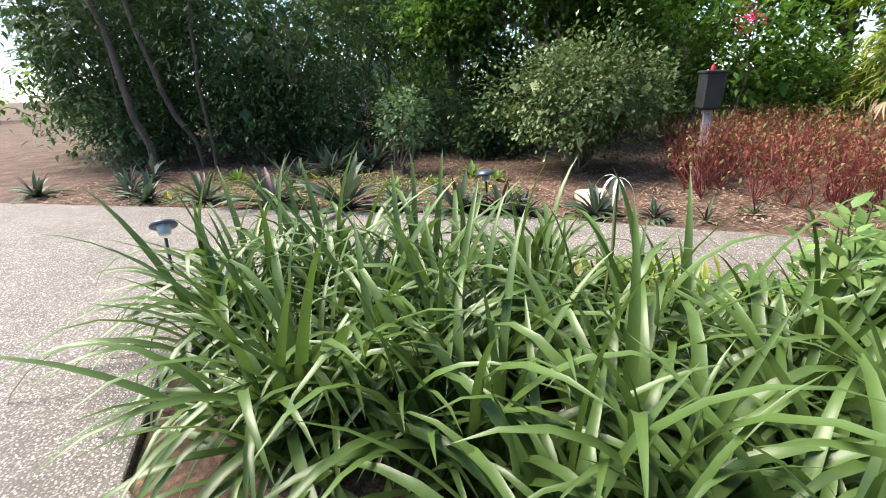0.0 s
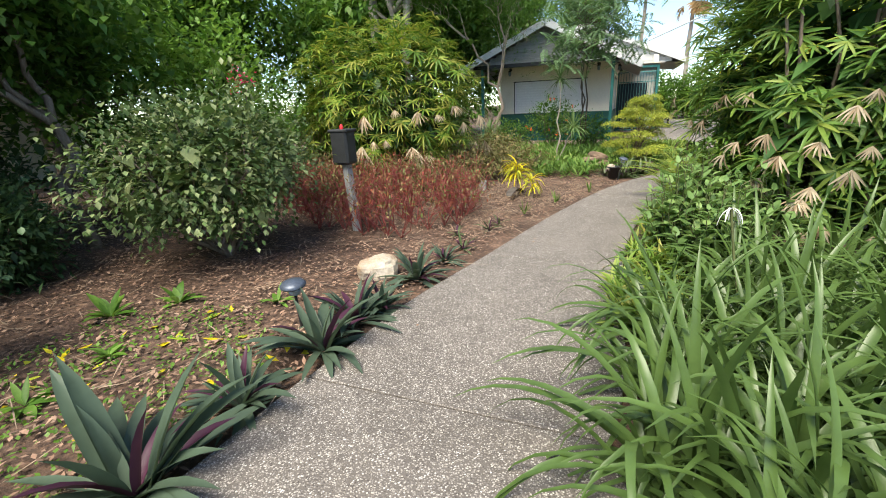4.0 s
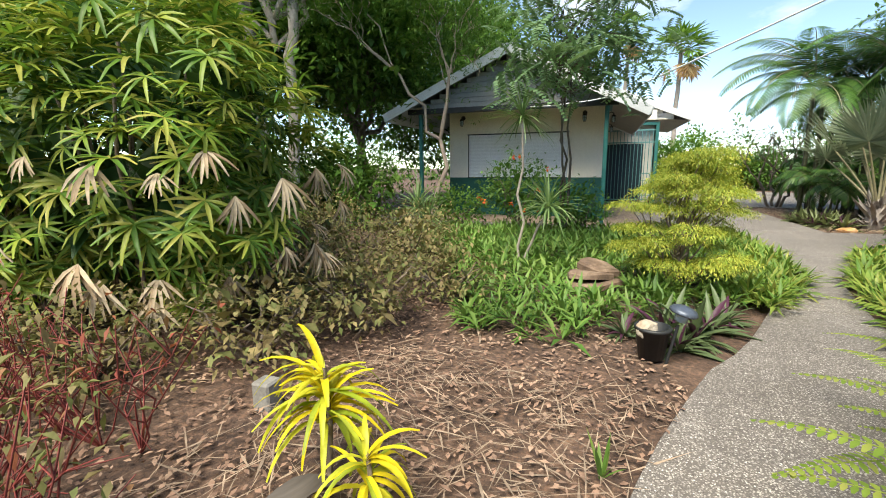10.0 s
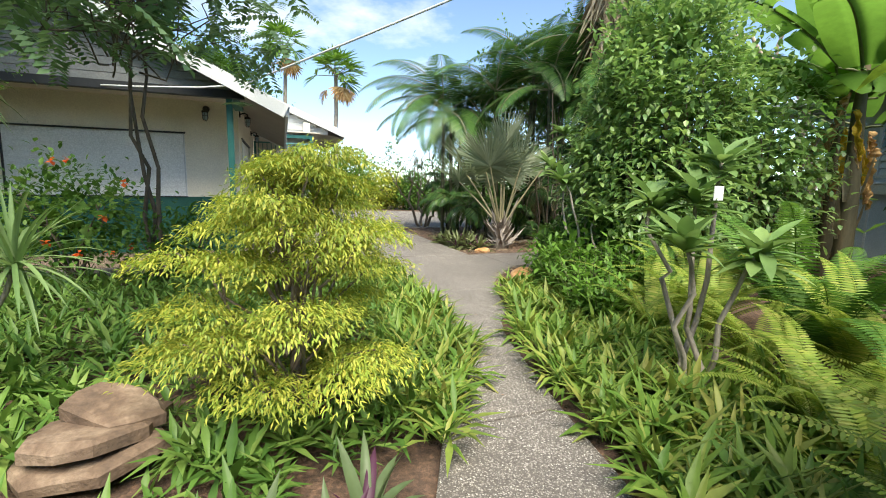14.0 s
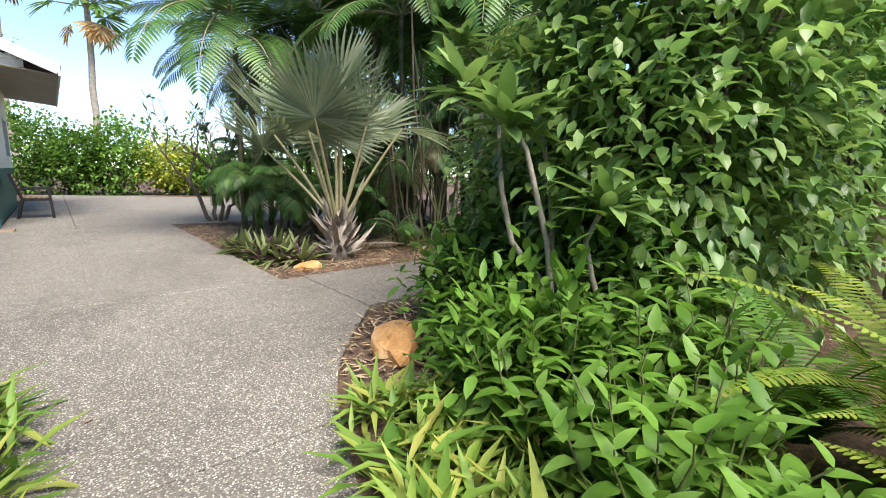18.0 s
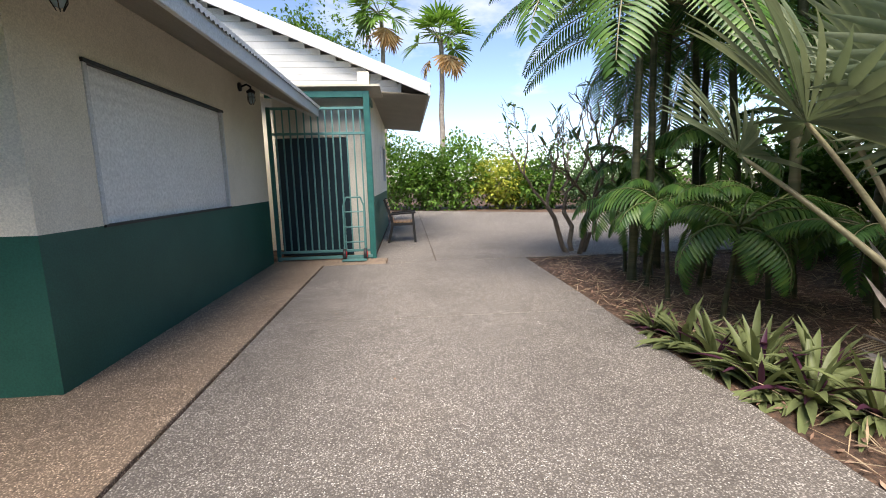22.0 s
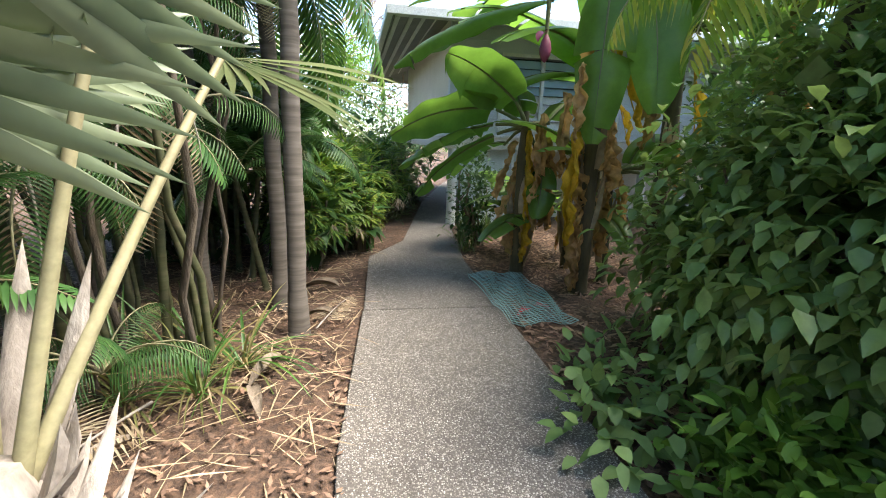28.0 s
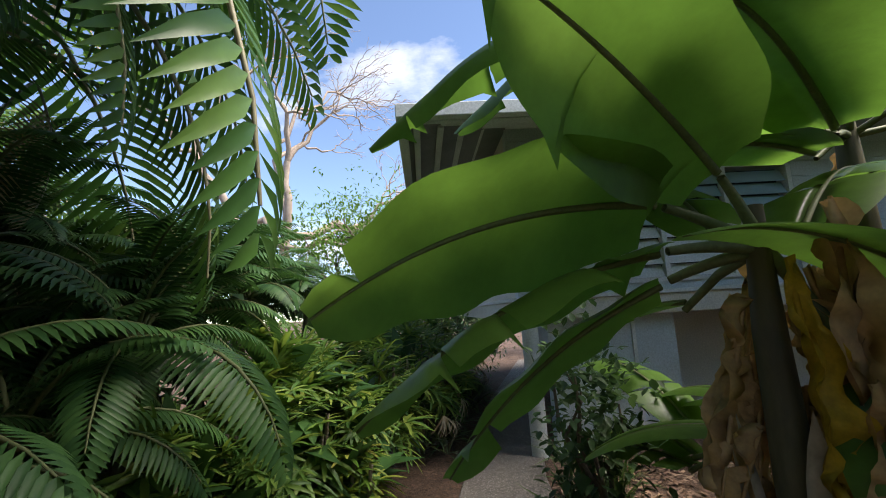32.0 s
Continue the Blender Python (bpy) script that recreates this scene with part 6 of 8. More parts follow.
cover("edge_cover", [(1.9, 8.75), (2.2, 9.3), (2.55, 9.9), (2.68, 11.2), (2.66, 12.5), (2.45, 13.4), (0.4, 13.5), (0.6, 12.6), (2.0, 12.3), (2.1, 10.6), (1.7, 9.2)], 620, (0.16, 0.3), (0.025, 0.042), "cover_yellow", "yellow-green ground cover spilling over the path edge")
cover("edge_cover", [(1.3, 3.9), (1.58, 5.3), (2.15, 7.0), (2.5, 7.9), (2.74, 8.9), (3.0, 10.0), (3.46, 11.0), (3.82, 12.0), (4.7, 11.6), (4.6, 10.2), (4.2, 8.6), (3.2, 7.2), (2.6, 5.6), (2.3, 4.0)], 1150, (0.16, 0.3), (0.026, 0.045), "cover_yellow", "yellow-green ground cover along the path")

cover("edge_cover", [(0.98, 1.9), (1.08, 2.6), (1.2, 3.4), (1.35, 4.1), (2.0, 4.2), (1.7, 3.2), (1.4, 2.2), (1.35, 1.2), (1.05, 1.2)], 150, (0.14, 0.26), (0.026, 0.042), "cover_yellow", "low yellow-green plants at the path's edge")

cover("edge_cover", [(1.6, 4.1), (2.2, 5.6), (3.2, 6.2), (3.6, 5.2), (3.2, 4.3)], 240, (0.18, 0.32), (0.026, 0.042), "cover_yellow", "strappy green plants under the ferns")

# ---------------------------------------------------------------- right of the path
for x, y in ((1.6, -0.3), (1.9, -0.1), (1.55, 0.15), (1.8, 0.45), (2.2, 0.4), (1.65, 0.8), (2.0, 0.95), (2.4, 1.0), (1.75, 1.25), (2.1, 1.5), (2.55, 1.55), (1.8, 1.75), (2.25, 2.05), (1.85, 2.2), (2.7, 2.0), (2.6, 2.5), (2.3, 0.7), (2.75, 1.3), (2.88, 1.75), (2.95, 2.1), (3.05, 2.45), (2.8, 2.4), (1.3, 0.12), (1.32, 0.7), (1.3, 1.25), (2.4, 0.4)):
    lily_clump((x, y, -0.03), 66, (0.55, 1.0))
wh = thing("spider_lily_flower", (1.75, 1.5, 0), "white drooping spider lily flower", "flower")
part("stalk", tube([(0, 0, 0), (-0.1, 0.05, 0.5), (-0.15, 0.05, 0.78)], 0.008, 5), M["stem_green"], wh)
part("petals", blades(np.tile([-0.15, 0.05, 0.78], (9, 1)), around(9, (0, 70)), 0.13, 0.012, 3.0, 5, 0.3, "line"), M["white"], wh)
for x, y, r, h, n in ((1.5, 2.95, 0.36, 0.92, 34), (1.68, 3.35, 0.36, 1.12, 30), (1.72, 2.6, 0.4, 0.82, 36), (2.1, 2.85, 0.4, 0.9, 30)):
    shoot_shrub("broadleaf_shrub", (x, y, 0), r, h, n, (0.11, 0.185, 0.42, 0.56), "soft", "soft pale green broad-leaved shrub leaning over the path", group="soft shrubs")
leaf_shrub("small_leaf_shrub", (2.0, 3.5, 0), (0.36, 0.28, 0.4), 150, 7, (0.035, 0.06, 0.02, 0.03), "bright", "upright shrub with small bright green leaves", lift=0.72, stems=9, stem_mat="stem_green", spread=0.06, k=3)
for x, y in ((1.22, 1.75), (1.28, 2.0)):
    t_ = thing("tagged_plant", (x, y, -0.01), "green-yellow rosette plant with a yellow tag", "plant", "tagged plants")
    part("leaves", rosette_mesh(16, (0.16, 0.28), (0.03, 0.045), (10, 70), (0.2, 0.8), M["cover_yellow"], 4, 0.4, "lance", 0.02), None, t_)
part("tag", bm_box(1.27, 1.83, 0.08, 1.275, 1.86, 0.2), M["yellow"], thing("plant_label", label="yellow plastic plant label", category="label"))
rhapis((2.9, 3.4, 0), (1.2, 0.85, 1.6), 820, "rhapis", 110, "tall dark green lady palm clump with brown dry leaves", 0.27, 0.6, -0.4, (0.35, 0.58))
rhapis((2.5, 4.4, 0), (0.8, 0.75, 1.5), 420, "rhapis", 70, "dark green lady palm clump with many dry leaves by the ferns", 0.27, 0.6, -0.4, (0.35, 0.58))
for x, y, n, s, m in ((1.72, 4.75, 16, 1.0, "fern"), (1.72, 5.15, 16, 1.15, "fern"), (1.95, 6.0, 16, 1.05, "fern"), (2.3, 6.5, 16, 1.1, "fern"), (2.75, 7.0, 15, 1.0, "fern"), (2.35, 5.6, 14, 1.0, "fern_dark"), (3.5, 7.9, 12, 0.9, "fern"), (4.2, 9.8, 15, 0.9, "fern"), (4.6, 9.9, 12, 1.0, "fern"), (4.95, 9.95, 15, 1.15, "fern"), (5.3, 10.2, 12, 1.2, "fern"), (1.9, 5.4, 14, 1.0, "fern"), (3.75, 8.3, 15, 0.8, "fern"), (4.3, 9.0, 15, 0.85, "fern"), (4.65, 9.7, 15, 1.05, "fern"), (4.3, 8.2, 15, 0.95, "fern"), (4.7, 8.6, 15, 1.05, "fern"), (5.1, 10.6, 12, 1.2, "fern_dark"), (4.9, 8.9, 15, 1.6, "fern_dark"), (5.3, 9.4, 15, 1.6, "fern_dark"), (3.4, 6.9, 14, 1.3, "fern_dark"), (2.62, 6.1, 18, 1.15, "fern"), (2.8, 5.6, 15, 1.15, "fern"), (2.3, 5.9, 15, 1.2, "fern"), (3.3, 7.4, 15, 1.05, "fern")):
    fern((x, y, 0.05), n, s, m, "bright green sword fern with arching fronds" if m == "fern" else "darker sword fern behind the bright ones")


def croton_broad(at, h, n, s=1.0):
    t = thing("broadleaf_croton", at, "tall croton with yellow-veined broad leaves", "shrub", "broad crotons")
    ps, P, D = [], [], []
    for i in range(9):
        a = U(0, 6.28)
        e = np.array([np.cos(a) * U(0.1, 0.42), np.sin(a) * U(0.1, 0.42), h * U(0.6, 1.0)])
        ps.append(tube(crooked((0, 0, -0.03), e, 5, 0.03), np.linspace(0.02, 0.009, 5), 5))
        m = n // 9
        P.append(e + np.column_stack([RNG.normal(size=(m, 2)) * 0.14, U(-0.95 * h, 0.06, m)]) * np.array([1, 1, 0.7]))
        D.append(around(m, (-5, 65)))
    P, D = np.concatenate(P), np.concatenate(D)
    for q in ps:
        part("stem", q, M["bark_grey"], t)
    part("leaves", blades(P, D, U(0.15, 0.27, len(P)) * s, U(0.06, 0.105, len(P)) * s, U(0.2, 0.9, len(P)), 4, 0.25, "oval"), M["croton_big"], t)


croton_broad((2.85, 6.95, 0), 2.45, 1100)
croton_broad((3.2, 6.35, 0), 2.5, 1000)


def thick_leaf_plant(at, tips, label):
    t = thing("frangipani_sapling", at, label, "tree", "saplings")
    ps, P, D = [], [], []
    for e in tips:
        e = np.array(e)
        ps.append(tube(crooked((0, 0, -0.03), e, 7, 0.03), np.linspace(0.02, 0.011, 7), 7))
        a = np.linspace(0, 12.56, 30)
        P.append(np.tile(e, (30, 1)) - np.outer(np.linspace(0, 0.14, 30), unit(e)))
        D.append(np.stack([np.cos(a), np.sin(a), U(-0.2, 1.2, 30)], -1))
    for q in ps:
        part("stem", q, M["bark_grey"], t, smooth=True)
    P, D = np.concatenate(P), np.concatenate(D)
    part("leaves", blades(P, D, U(0.2, 0.34, len(P)), U(0.06, 0.09, len(P)), U(0.1, 0.7, len(P)), 4, 0.3, "lance"), M["soft"], t)
    return t


thick_leaf_plant((3.52, 8.88, 0), [(0.05, 0.1, 1.3), (-0.25, -0.1, 1.05), (0.3, 0.15, 1.5), (0.2, -0.25, 1.0), (-0.1, 0.3, 1.25)], "young frangipani with long grey-green leaves and a white tag")
part("tag", bm_box(3.47, 8.78, 1.23, 3.54, 8.785, 1.31), M["white"], thing("plant_tag", label="white plastic plant tag on a stem", category="label"))
thick_leaf_plant((4.8, 11.45, 0), [(-0.27, 0.62, 1.62), (-0.3, 0.3, 1.45), (-0.05, -0.15, 1.05), (0.2, 0.1, 1.2), (0.12, 0.45, 1.75)], "crooked frangipani with clusters of long grey-green leaves")
thick_leaf_plant((6.05, 12.35, 0), [(-0.55, 0.45, 2.0), (-0.45, 0.1, 1.5), (0.3, -0.25, 1.25), (-0.7, 0.65, 2.2)], "leaning frangipani with clusters of long leaves")

# the big leafy climber and what grows under it
leaf_shrub("leafy_hedge", (5.85, 11.55, 0), (1.05, 0.85, 1.95), 2000, 7, (0.08, 0.135, 0.045, 0.065), "hedge", "tall dense climber with glossy oval leaves", "hedge", hollow=0.75, lump=0.2, spread=0.13, lift=1.85, stems=12, k=3, droop=(0.3, 1.2))
leaf_shrub("leafy_hedge", (7.1, 11.2, 0), (0.75, 0.7, 1.5), 700, 7, (0.08, 0.135, 0.045, 0.065), "hedge", "tall leafy green shrub behind the ferns", "hedge", hollow=0.75, lump=0.2, spread=0.13, lift=1.5, stems=10, k=3, droop=(0.3, 1.2))
leaf_shrub("dark_climber", (6.25, 12.55, 0), (1.0, 0.42, 0.98), 800, 7, (0.09, 0.16, 0.05, 0.075), "hedge", "dark glossy climber beside the side path", "hedge", hollow=0.6, lump=0.22, spread=0.12, lift=0.95, stems=10, k=3, droop=(0.8, 1.8))
for x, y, r, h in ((4.5, 11.55, 0.45, 0.55), (4.95, 12.2, 0.45, 0.7), (5.3, 12.7, 0.4, 0.6), (5.0, 11.4, 0.5, 0.8), (5.7, 13.0, 0.3, 0.35)):
    leaf_shrub("broadleaf_bush", (x, y, 0), (r, r, h * 0.55), 170, 6, (0.07, 0.125, 0.035, 0.058), "bright" if h < 0.6 else "mid", "low broad-leaved bush with shiny leaves", group="low bushes", lift=h * 0.55, stems=6, stem_mat="stem_green", k=4)
for x, y, r, h in ((4.2, 10.75, 0.42, 0.62), (4.7, 10.9, 0.45, 0.78), (4.35, 11.3, 0.4, 0.66), (4.0, 10.3, 0.35, 0.5)):
    shoot_shrub("broadleaf_bush", (x, y, 0), r, h, 30, (0.12, 0.2, 0.34, 0.46), "bright", "bright bushy plant with long broad leaves", group="low bushes", per=10)
rock("orange_rock", (4.46, 12.55, 0.0), (0.3, 0.15, 0.12), M["stone_orange"], "smooth orange sandstone rock on the bed's edge", 4, 60)
rock("orange_rock", (5.08, 15.22, -0.01), (0.17, 0.12, 0.06), M["stone_orange"], "orange sandstone rock at the foot of the fan palm", 13, 20)

# ---------------------------------------------------------------- palm bed
def fan_palm(at):
    t = thing("fan_palm", at, "silvery fan palm with old leaf bases on its short trunk", "palm")
    part("trunk", lathe([(0.0, -0.05), (0.2, -0.05), (0.17, 0.15), (0.13, 0.4), (0.08, 0.6), (0.0, 0.62)], 14), M["boots"], t, smooth=True)
    # old split leaf bases
    for i in range(64):
        a = i * 2.4 + U(-0.3, 0.3)
        z = 0.02 + 0.5 * i / 64 + U(-0.03, 0.03)
        el = U(5, 40) + 40 * i / 64 + (18 if i % 5 == 0 else 0)
        d = np.array([math.cos(a) * math.cos(radians(el)), math.sin(a) * math.cos(radians(el)), math.sin(radians(el))])
        L = U(0.16, 0.34) if i % 5 else U(0.4, 0.75)
        b = np.array([math.cos(a) * 0.1, math.sin(a) * 0.1, z])
        part("leaf_base", blades([b], [d], L, U(0.06, 0.1), U(-0.2, 0.5), 3, -0.7, "strap"), M["boots"], t)
    hubs = [(-0.69, 0.36, 1.57, 1.08), (-0.37, 0.06, 1.63, 1.0), (-0.5, -0.41, 1.72, 0.85), (-0.61, 0.98, 1.42, 0.8), (-0.05, -0.05, 1.54, 0.8), (0.3, -0.3, 1.85, 0.9), (0.25, 0.4, 1.75, 0.9), (0.7, 0.3, 1.7, 0.85), (-0.2, 0.75, 1.8, 0.9), (0.1, 0.05, 2.15, 0.85), (0.7, -0.46, 1.7, 0.76)]
    for hx, hy, hz, R in hubs:
        h = np.array([hx, hy, hz])
        out = unit(np.array([hx, hy, 0]))
        b = out * 0.05 + np.array([0, 0, 0.45])
        mid = (b + h) / 2 + np.array([0, 0, 0.08])
        s = np.linspace(0, 1, 8)[:, None]
        P = (1 - s) ** 2 * b + 2 * s * (1 - s) * mid + s ** 2 * h
        lf = part("leaf", tube(P, np.linspace(0.026, 0.013, 8), 6), M["petiole"], t, smooth=True)
        d = unit(P[-1] - P[-2])
        yaw = math.degrees(math.atan2(d[1], d[0]))
        el = math.degrees(math.asin(d[2]))
        low = R == 0.76
        V, F = fan_leaf(17, R, 0.95) if low else fan_leaf(38, R, 2.15)
        part("fan", fast_mesh("fan", V, F, M["fanpalm"]), None, lf, m=pose(*h, 0, 0, -36 if low else yaw) @ pose(0, 0, 0, U(-14, 14), 10 if low else -max(el, 52) - 6, 0))
    return t


fan_palm((5.68, 15.62, 0))
for x, y, s in ((4.75, 16.6, 1.15), (4.78, 16.3, 1.2), (4.85, 16.0, 1.25), (4.95, 15.72, 1.3), (5.12, 15.5, 1.15), (5.05, 16.25, 1.2), (4.75, 15.85, 0.9), (5.2, 15.95, 1.15), (4.72, 16.95, 0.9)):
    rhoeo((x, y, -0.02), s * 1.05, 42, "rhoeo_pale", "striped green and purple sword-leaved plant by the paving", 5)

KIT = frond_kit("frond", M["palm"], M["petiole"], L=2.0, n=42, leaflet=0.5, width=0.036, arch=1.35, rise=0.75, vee=0.3, hang=0.8)
KIT_D = frond_kit("frond", M["palm_dark"], M["petiole"], L=1.5, n=38, leaflet=0.4, width=0.034, arch=1.5, rise=0.8, vee=0.2, hang=0.9)
KIT_N = frond_kit("frond", M["palm_dark"], M["petiole"], L=1.2, n=34, leaflet=0.42, width=0.016, arch=1.7, rise=0.9, vee=0.0, hang=2.0)
KIT_LOW = frond_kit("frond", M["palm"], M["stem_green"], L=1.05, n=22, leaflet=0.34, width=0.042, arch=1.9, rise=0.9, vee=0.0, hang=1.3)

for x, y, az in ((5.5, 17.2, None), (5.35, 17.8, None), (5.5, 18.5, None), (5.6, 19.2, None), (6.3, 17.6, None), (6.1, 18.4, None), (6.7, 16.9, None)):
    feather_palm("young_palm", (x, y, 0), KIT_LOW, 11, 0.85, "young feather palm with broad drooping leaflets", r=0.025, pitch=(-60, 25), scale=(0.55, 0.9), group="young palms")
feather_palm("palm_clump", (7.2, 17.4, 0), KIT, 10, 4.2, "clumping feather palm with green arching fronds", [(0, 0), (0.5, 0.5), (-0.5, 0.4), (0.4, -0.6), (1.4, 0.8)], 0.055, 0.35, (-40, 35), (0.75, 1.15))
feather_palm("palm_clump", (6.6, 19.2, 0), KIT, 10, 3.6, "clumping feather palm at the court's corner", [(0, 0), (0.4, 0.5), (-0.4, 0.3), (0.1, -0.7)], 0.05, 0.35, (-60, 35), (0.8, 1.2))
feather_palm("palm_clump", (7.1, 17.0, 0), KIT_D, 9, 1.6, "dark young palm clump behind the fan palm", [(0, 0), (0.5, 0.3), (0.4, -0.5)], 0.035, 0.3, (-60, 30), (0.5, 0.8))
feather_palm("palm_clump", (7.6, 15.95, 0), KIT_N, 9, 2.1, "clumping palm with many thin canes", [(0, 0), (0.25, 0.3), (-0.2, 0.25), (0.4, 0.7)], 0.03, 0.25, (-60, 30), (0.5, 0.75))
feather_palm("court_palm", (5.45, 18.75, 0), KIT, 9, 3.7, "feather palm with drooping fronds at the court's corner", [(0, 0), (0.35, 0.25)], 0.05, 0.05, (-45, 30), (0.9, 1.2), hung=((196, -22, 1.3), (182, -8, 1.25), (214, -38, 1.25), (235, -50, 1.2), (200, 5, 1.2)))
# tall palms with ringed trunks
for x, y, h, hung in ((7.84, 15.13, 5.4, ((-38, -22, 1.5), (-25, -30, 1.4), (-15, -45, 1.3))), (8.4, 15.34, 4.6, ((-60, -45, 1.3), (-25, -50, 1.3), (-5, -40, 1.2))), (8.5, 16.0, 3.5, ((-56, -40, 1.12), (-48, -52, 1.15), (-72, -62, 1.0))), (8.57, 16.8, 4.5, ())):
    feather_palm("tall_palm", (x, y, 0), KIT, 13, h, "tall palm with a pale ringed trunk", r=0.065, lean=0.06, trunk_mat="palm_bark", pitch=(-70, 55), scale=(0.9, 1.3), group="tall palms", hung=hung)
sk = thing("dead_frond_skirt", (7.86, 15.2, 0), "skirt of grey dead fronds hanging on the tall palm's trunk", "palm frond")
n = 240
b = np.column_stack([RNG.normal(size=(n, 2)) * 0.14, U(4.8, 6.0, n)])
part("dead_fronds", blades(b, np.column_stack([RNG.normal(size=(n, 2)) * 0.5, -np.ones(n)]), U(0.9, 1.6, n), U(0.04, 0.08, n), 0.3, 5, 0.4, "strap"), M["dead"], sk)

feather_palm("young_palm", (6.9, 16.0, 0), KIT_N, 10, 0.25, "low bright palm seedling beside the side path", r=0, pitch=(-25, 30), scale=(0.4, 0.6), group="young palms")
feather_palm("palm_clump", (7.5, 15.8, 0), KIT_N, 7, 1.5, "clump of thin palms with hanging narrow leaflets", [(0, 0), (0.3, 0.15), (-0.35, 0.2)], 0.02, 0.25, (-75, -10), (0.45, 0.75))
KIT_FLAT = frond_kit("dead_frond", M["dead"], M["boots"], L=1.6, n=30, leaflet=0.45, width=0.022, arch=0.25, rise=0.12, vee=0.05, hang=0.3)
KIT_DEAD = frond_kit("dead_frond", M["dead"], M["boots"], L=1.6, n=30, leaflet=0.5, width=0.02, arch=0.9, rise=0.1, vee=0.0, hang=1.8)
dd = thing("hanging_dead_fronds", (0, 0, 0), "dry brown fronds hanging among the palm canes", "palm frond")
for x, y, z in ((7.4, 15.8, 1.9), (7.7, 16.1, 2.3), (8.1, 15.3, 3.6), (8.2, 15.4, 3.0), (7.0, 16.3, 1.6), (8.9, 15.9, 2.8), (9.5, 15.8, 2.6), (7.3, 17.4, 2.4), (6.8, 17.0, 1.9), (9.2, 16.0, 2.0)):
    for q in range(2):
        me, st = KIT_DEAD[q + 1]
        f = part("dead_frond", me, None, dd, m=pose(x, y, z, 0, 0, U(0, 360)) @ pose(0, 0, 0, 0, U(50, 85), 0) @ Matrix.Scale(U(0.4, 0.75), 4))
        part("stalk", st, None, f)
for i in range(16):
    x, y = 6.95 + U(0, 1.0), 15.6 + U(0, 1.1)
    cn = thing("palm_cane", (x, y, 0), "thin green-brown palm cane", "palm", "palm canes")
    part("cane", tube(crooked((0, 0, -0.05), (U(-0.5, 0.3), U(-0.3, 0.4), U(1.8, 3.4)), 7, 0.012), np.linspace(U(0.016, 0.028), 0.013, 7), 6), M["cane"] if i % 3 else M["bark_dark"], cn)

for x, y in ((6.5, 18.8), (5.9, 19.6)):
    feather_palm("young_palm", (x, y, 0), KIT_LOW, 12, 1.5, "dark young palm filling the bed", r=0.03, pitch=(-60, 40), scale=(0.6, 1.0), group="young palms")

KIT_H = frond_kit("frond", M["palm_dark"], M["stem_green"], L=1.15, n=36, leaflet=0.27, width=0.03, arch=1.6, rise=0.9, vee=0.15, hang=0.9)
KIT_Y = frond_kit("frond", M["rhapis_gold"], M["petiole"], L=1.7, n=40, leaflet=0.55, width=0.03, arch=1.9, rise=0.9, vee=0.1, hang=1.8)
feather_palm("tall_palm", (6.5, 12.3, 0), KIT_Y, 4, 2.3, "yellow-green palm leaning out over the climber", r=0.045, lean=0.02, trunk_mat="palm_bark", pitch=(0, 35), scale=(0.6, 0.8), group="tall palms", hung=((92, -2, 0.95), (112, -12, 0.95), (78, -18, 0.85), (100, -28, 0.8)))
feather_palm("young_palm", (6.2, 16.35, 0), KIT_D, 8, 0.7, "young palm with drooping green fronds beside the fan palm", r=0.02, pitch=(0, 40), scale=(0.45, 0.65), group="young palms")

# fallen pieces on the soil
for x, y, L, w, rz in ((7.97, 14.84, 0.34, 0.08, 60), (7.35, 15.16, 0.36, 0.09, 150), (8.72, 14.85, 0.42, 0.1, 70), (6.6, 15.7, 0.4, 0.08, 140), (7.0, 15.3, 0.3, 0.07, 200)):
    fs = thing("fallen_sheath", (x, y, 0.0), "curled brown palm sheath lying on the soil", "palm frond", "fallen sheaths", rz=rz)
    part("sheath", blades([(0, 0, 0.03)], [(1, 0, 0.35)], L, w, 0.9, 8, 1.1, "lance"), M["bark"], fs, smooth=True)
for x, y, rz, s in ((6.3, 15.9, 30, 0.7), (6.9, 15.75, 160, 0.6), (6.1, 16.5, 250, 0.7), (7.1, 16.2, 80, 0.6), (7.7, 15.0, -20, 0.45)):
    ff = thing("fallen_frond", (x, y, 0.05), "dry brown palm frond lying on the soil", "palm frond", "fallen fronds", rz=rz, scale=s)
    fr_ = part("dead_frond", KIT_FLAT[0][0], None, ff)
    part("stalk", KIT_FLAT[0][1], None, fr_)

# frangipani without leaves
fg = thing("bare_frangipani", (5.55, 20.9, 0), "nearly leafless frangipani with crooked grey branches", "tree", scale=1.25)
allp, tips_ = [], []
for i in range(4):
    w_, tp, wy = branch_tree((math.cos(i * 1.6) * 0.1, math.sin(i * 1.6) * 0.1, -0.05), 3.2, 0.036, 5, 2, 0.42, 0.8, 0.05, 0.22, 0.24, 6, (math.cos(i * 1.6) * 0.45, math.sin(i * 1.6) * 0.45, 1))
    allp.append(w_)
    tips_.append(tp)
part("trunk", join(*allp), M["bark"], fg, smooth=True)
tp = np.concatenate(tips_)
tp = np.repeat(tp[RNG.random(len(tp)) < 0.12], 3, 0)
part("leaves", blades(tp, around(len(tp), (0, 70)), U(0.12, 0.24, len(tp)), U(0.04, 0.06, len(tp)), 0.5, 3, 0.3, "lance"), M["bluegreen"], fg)

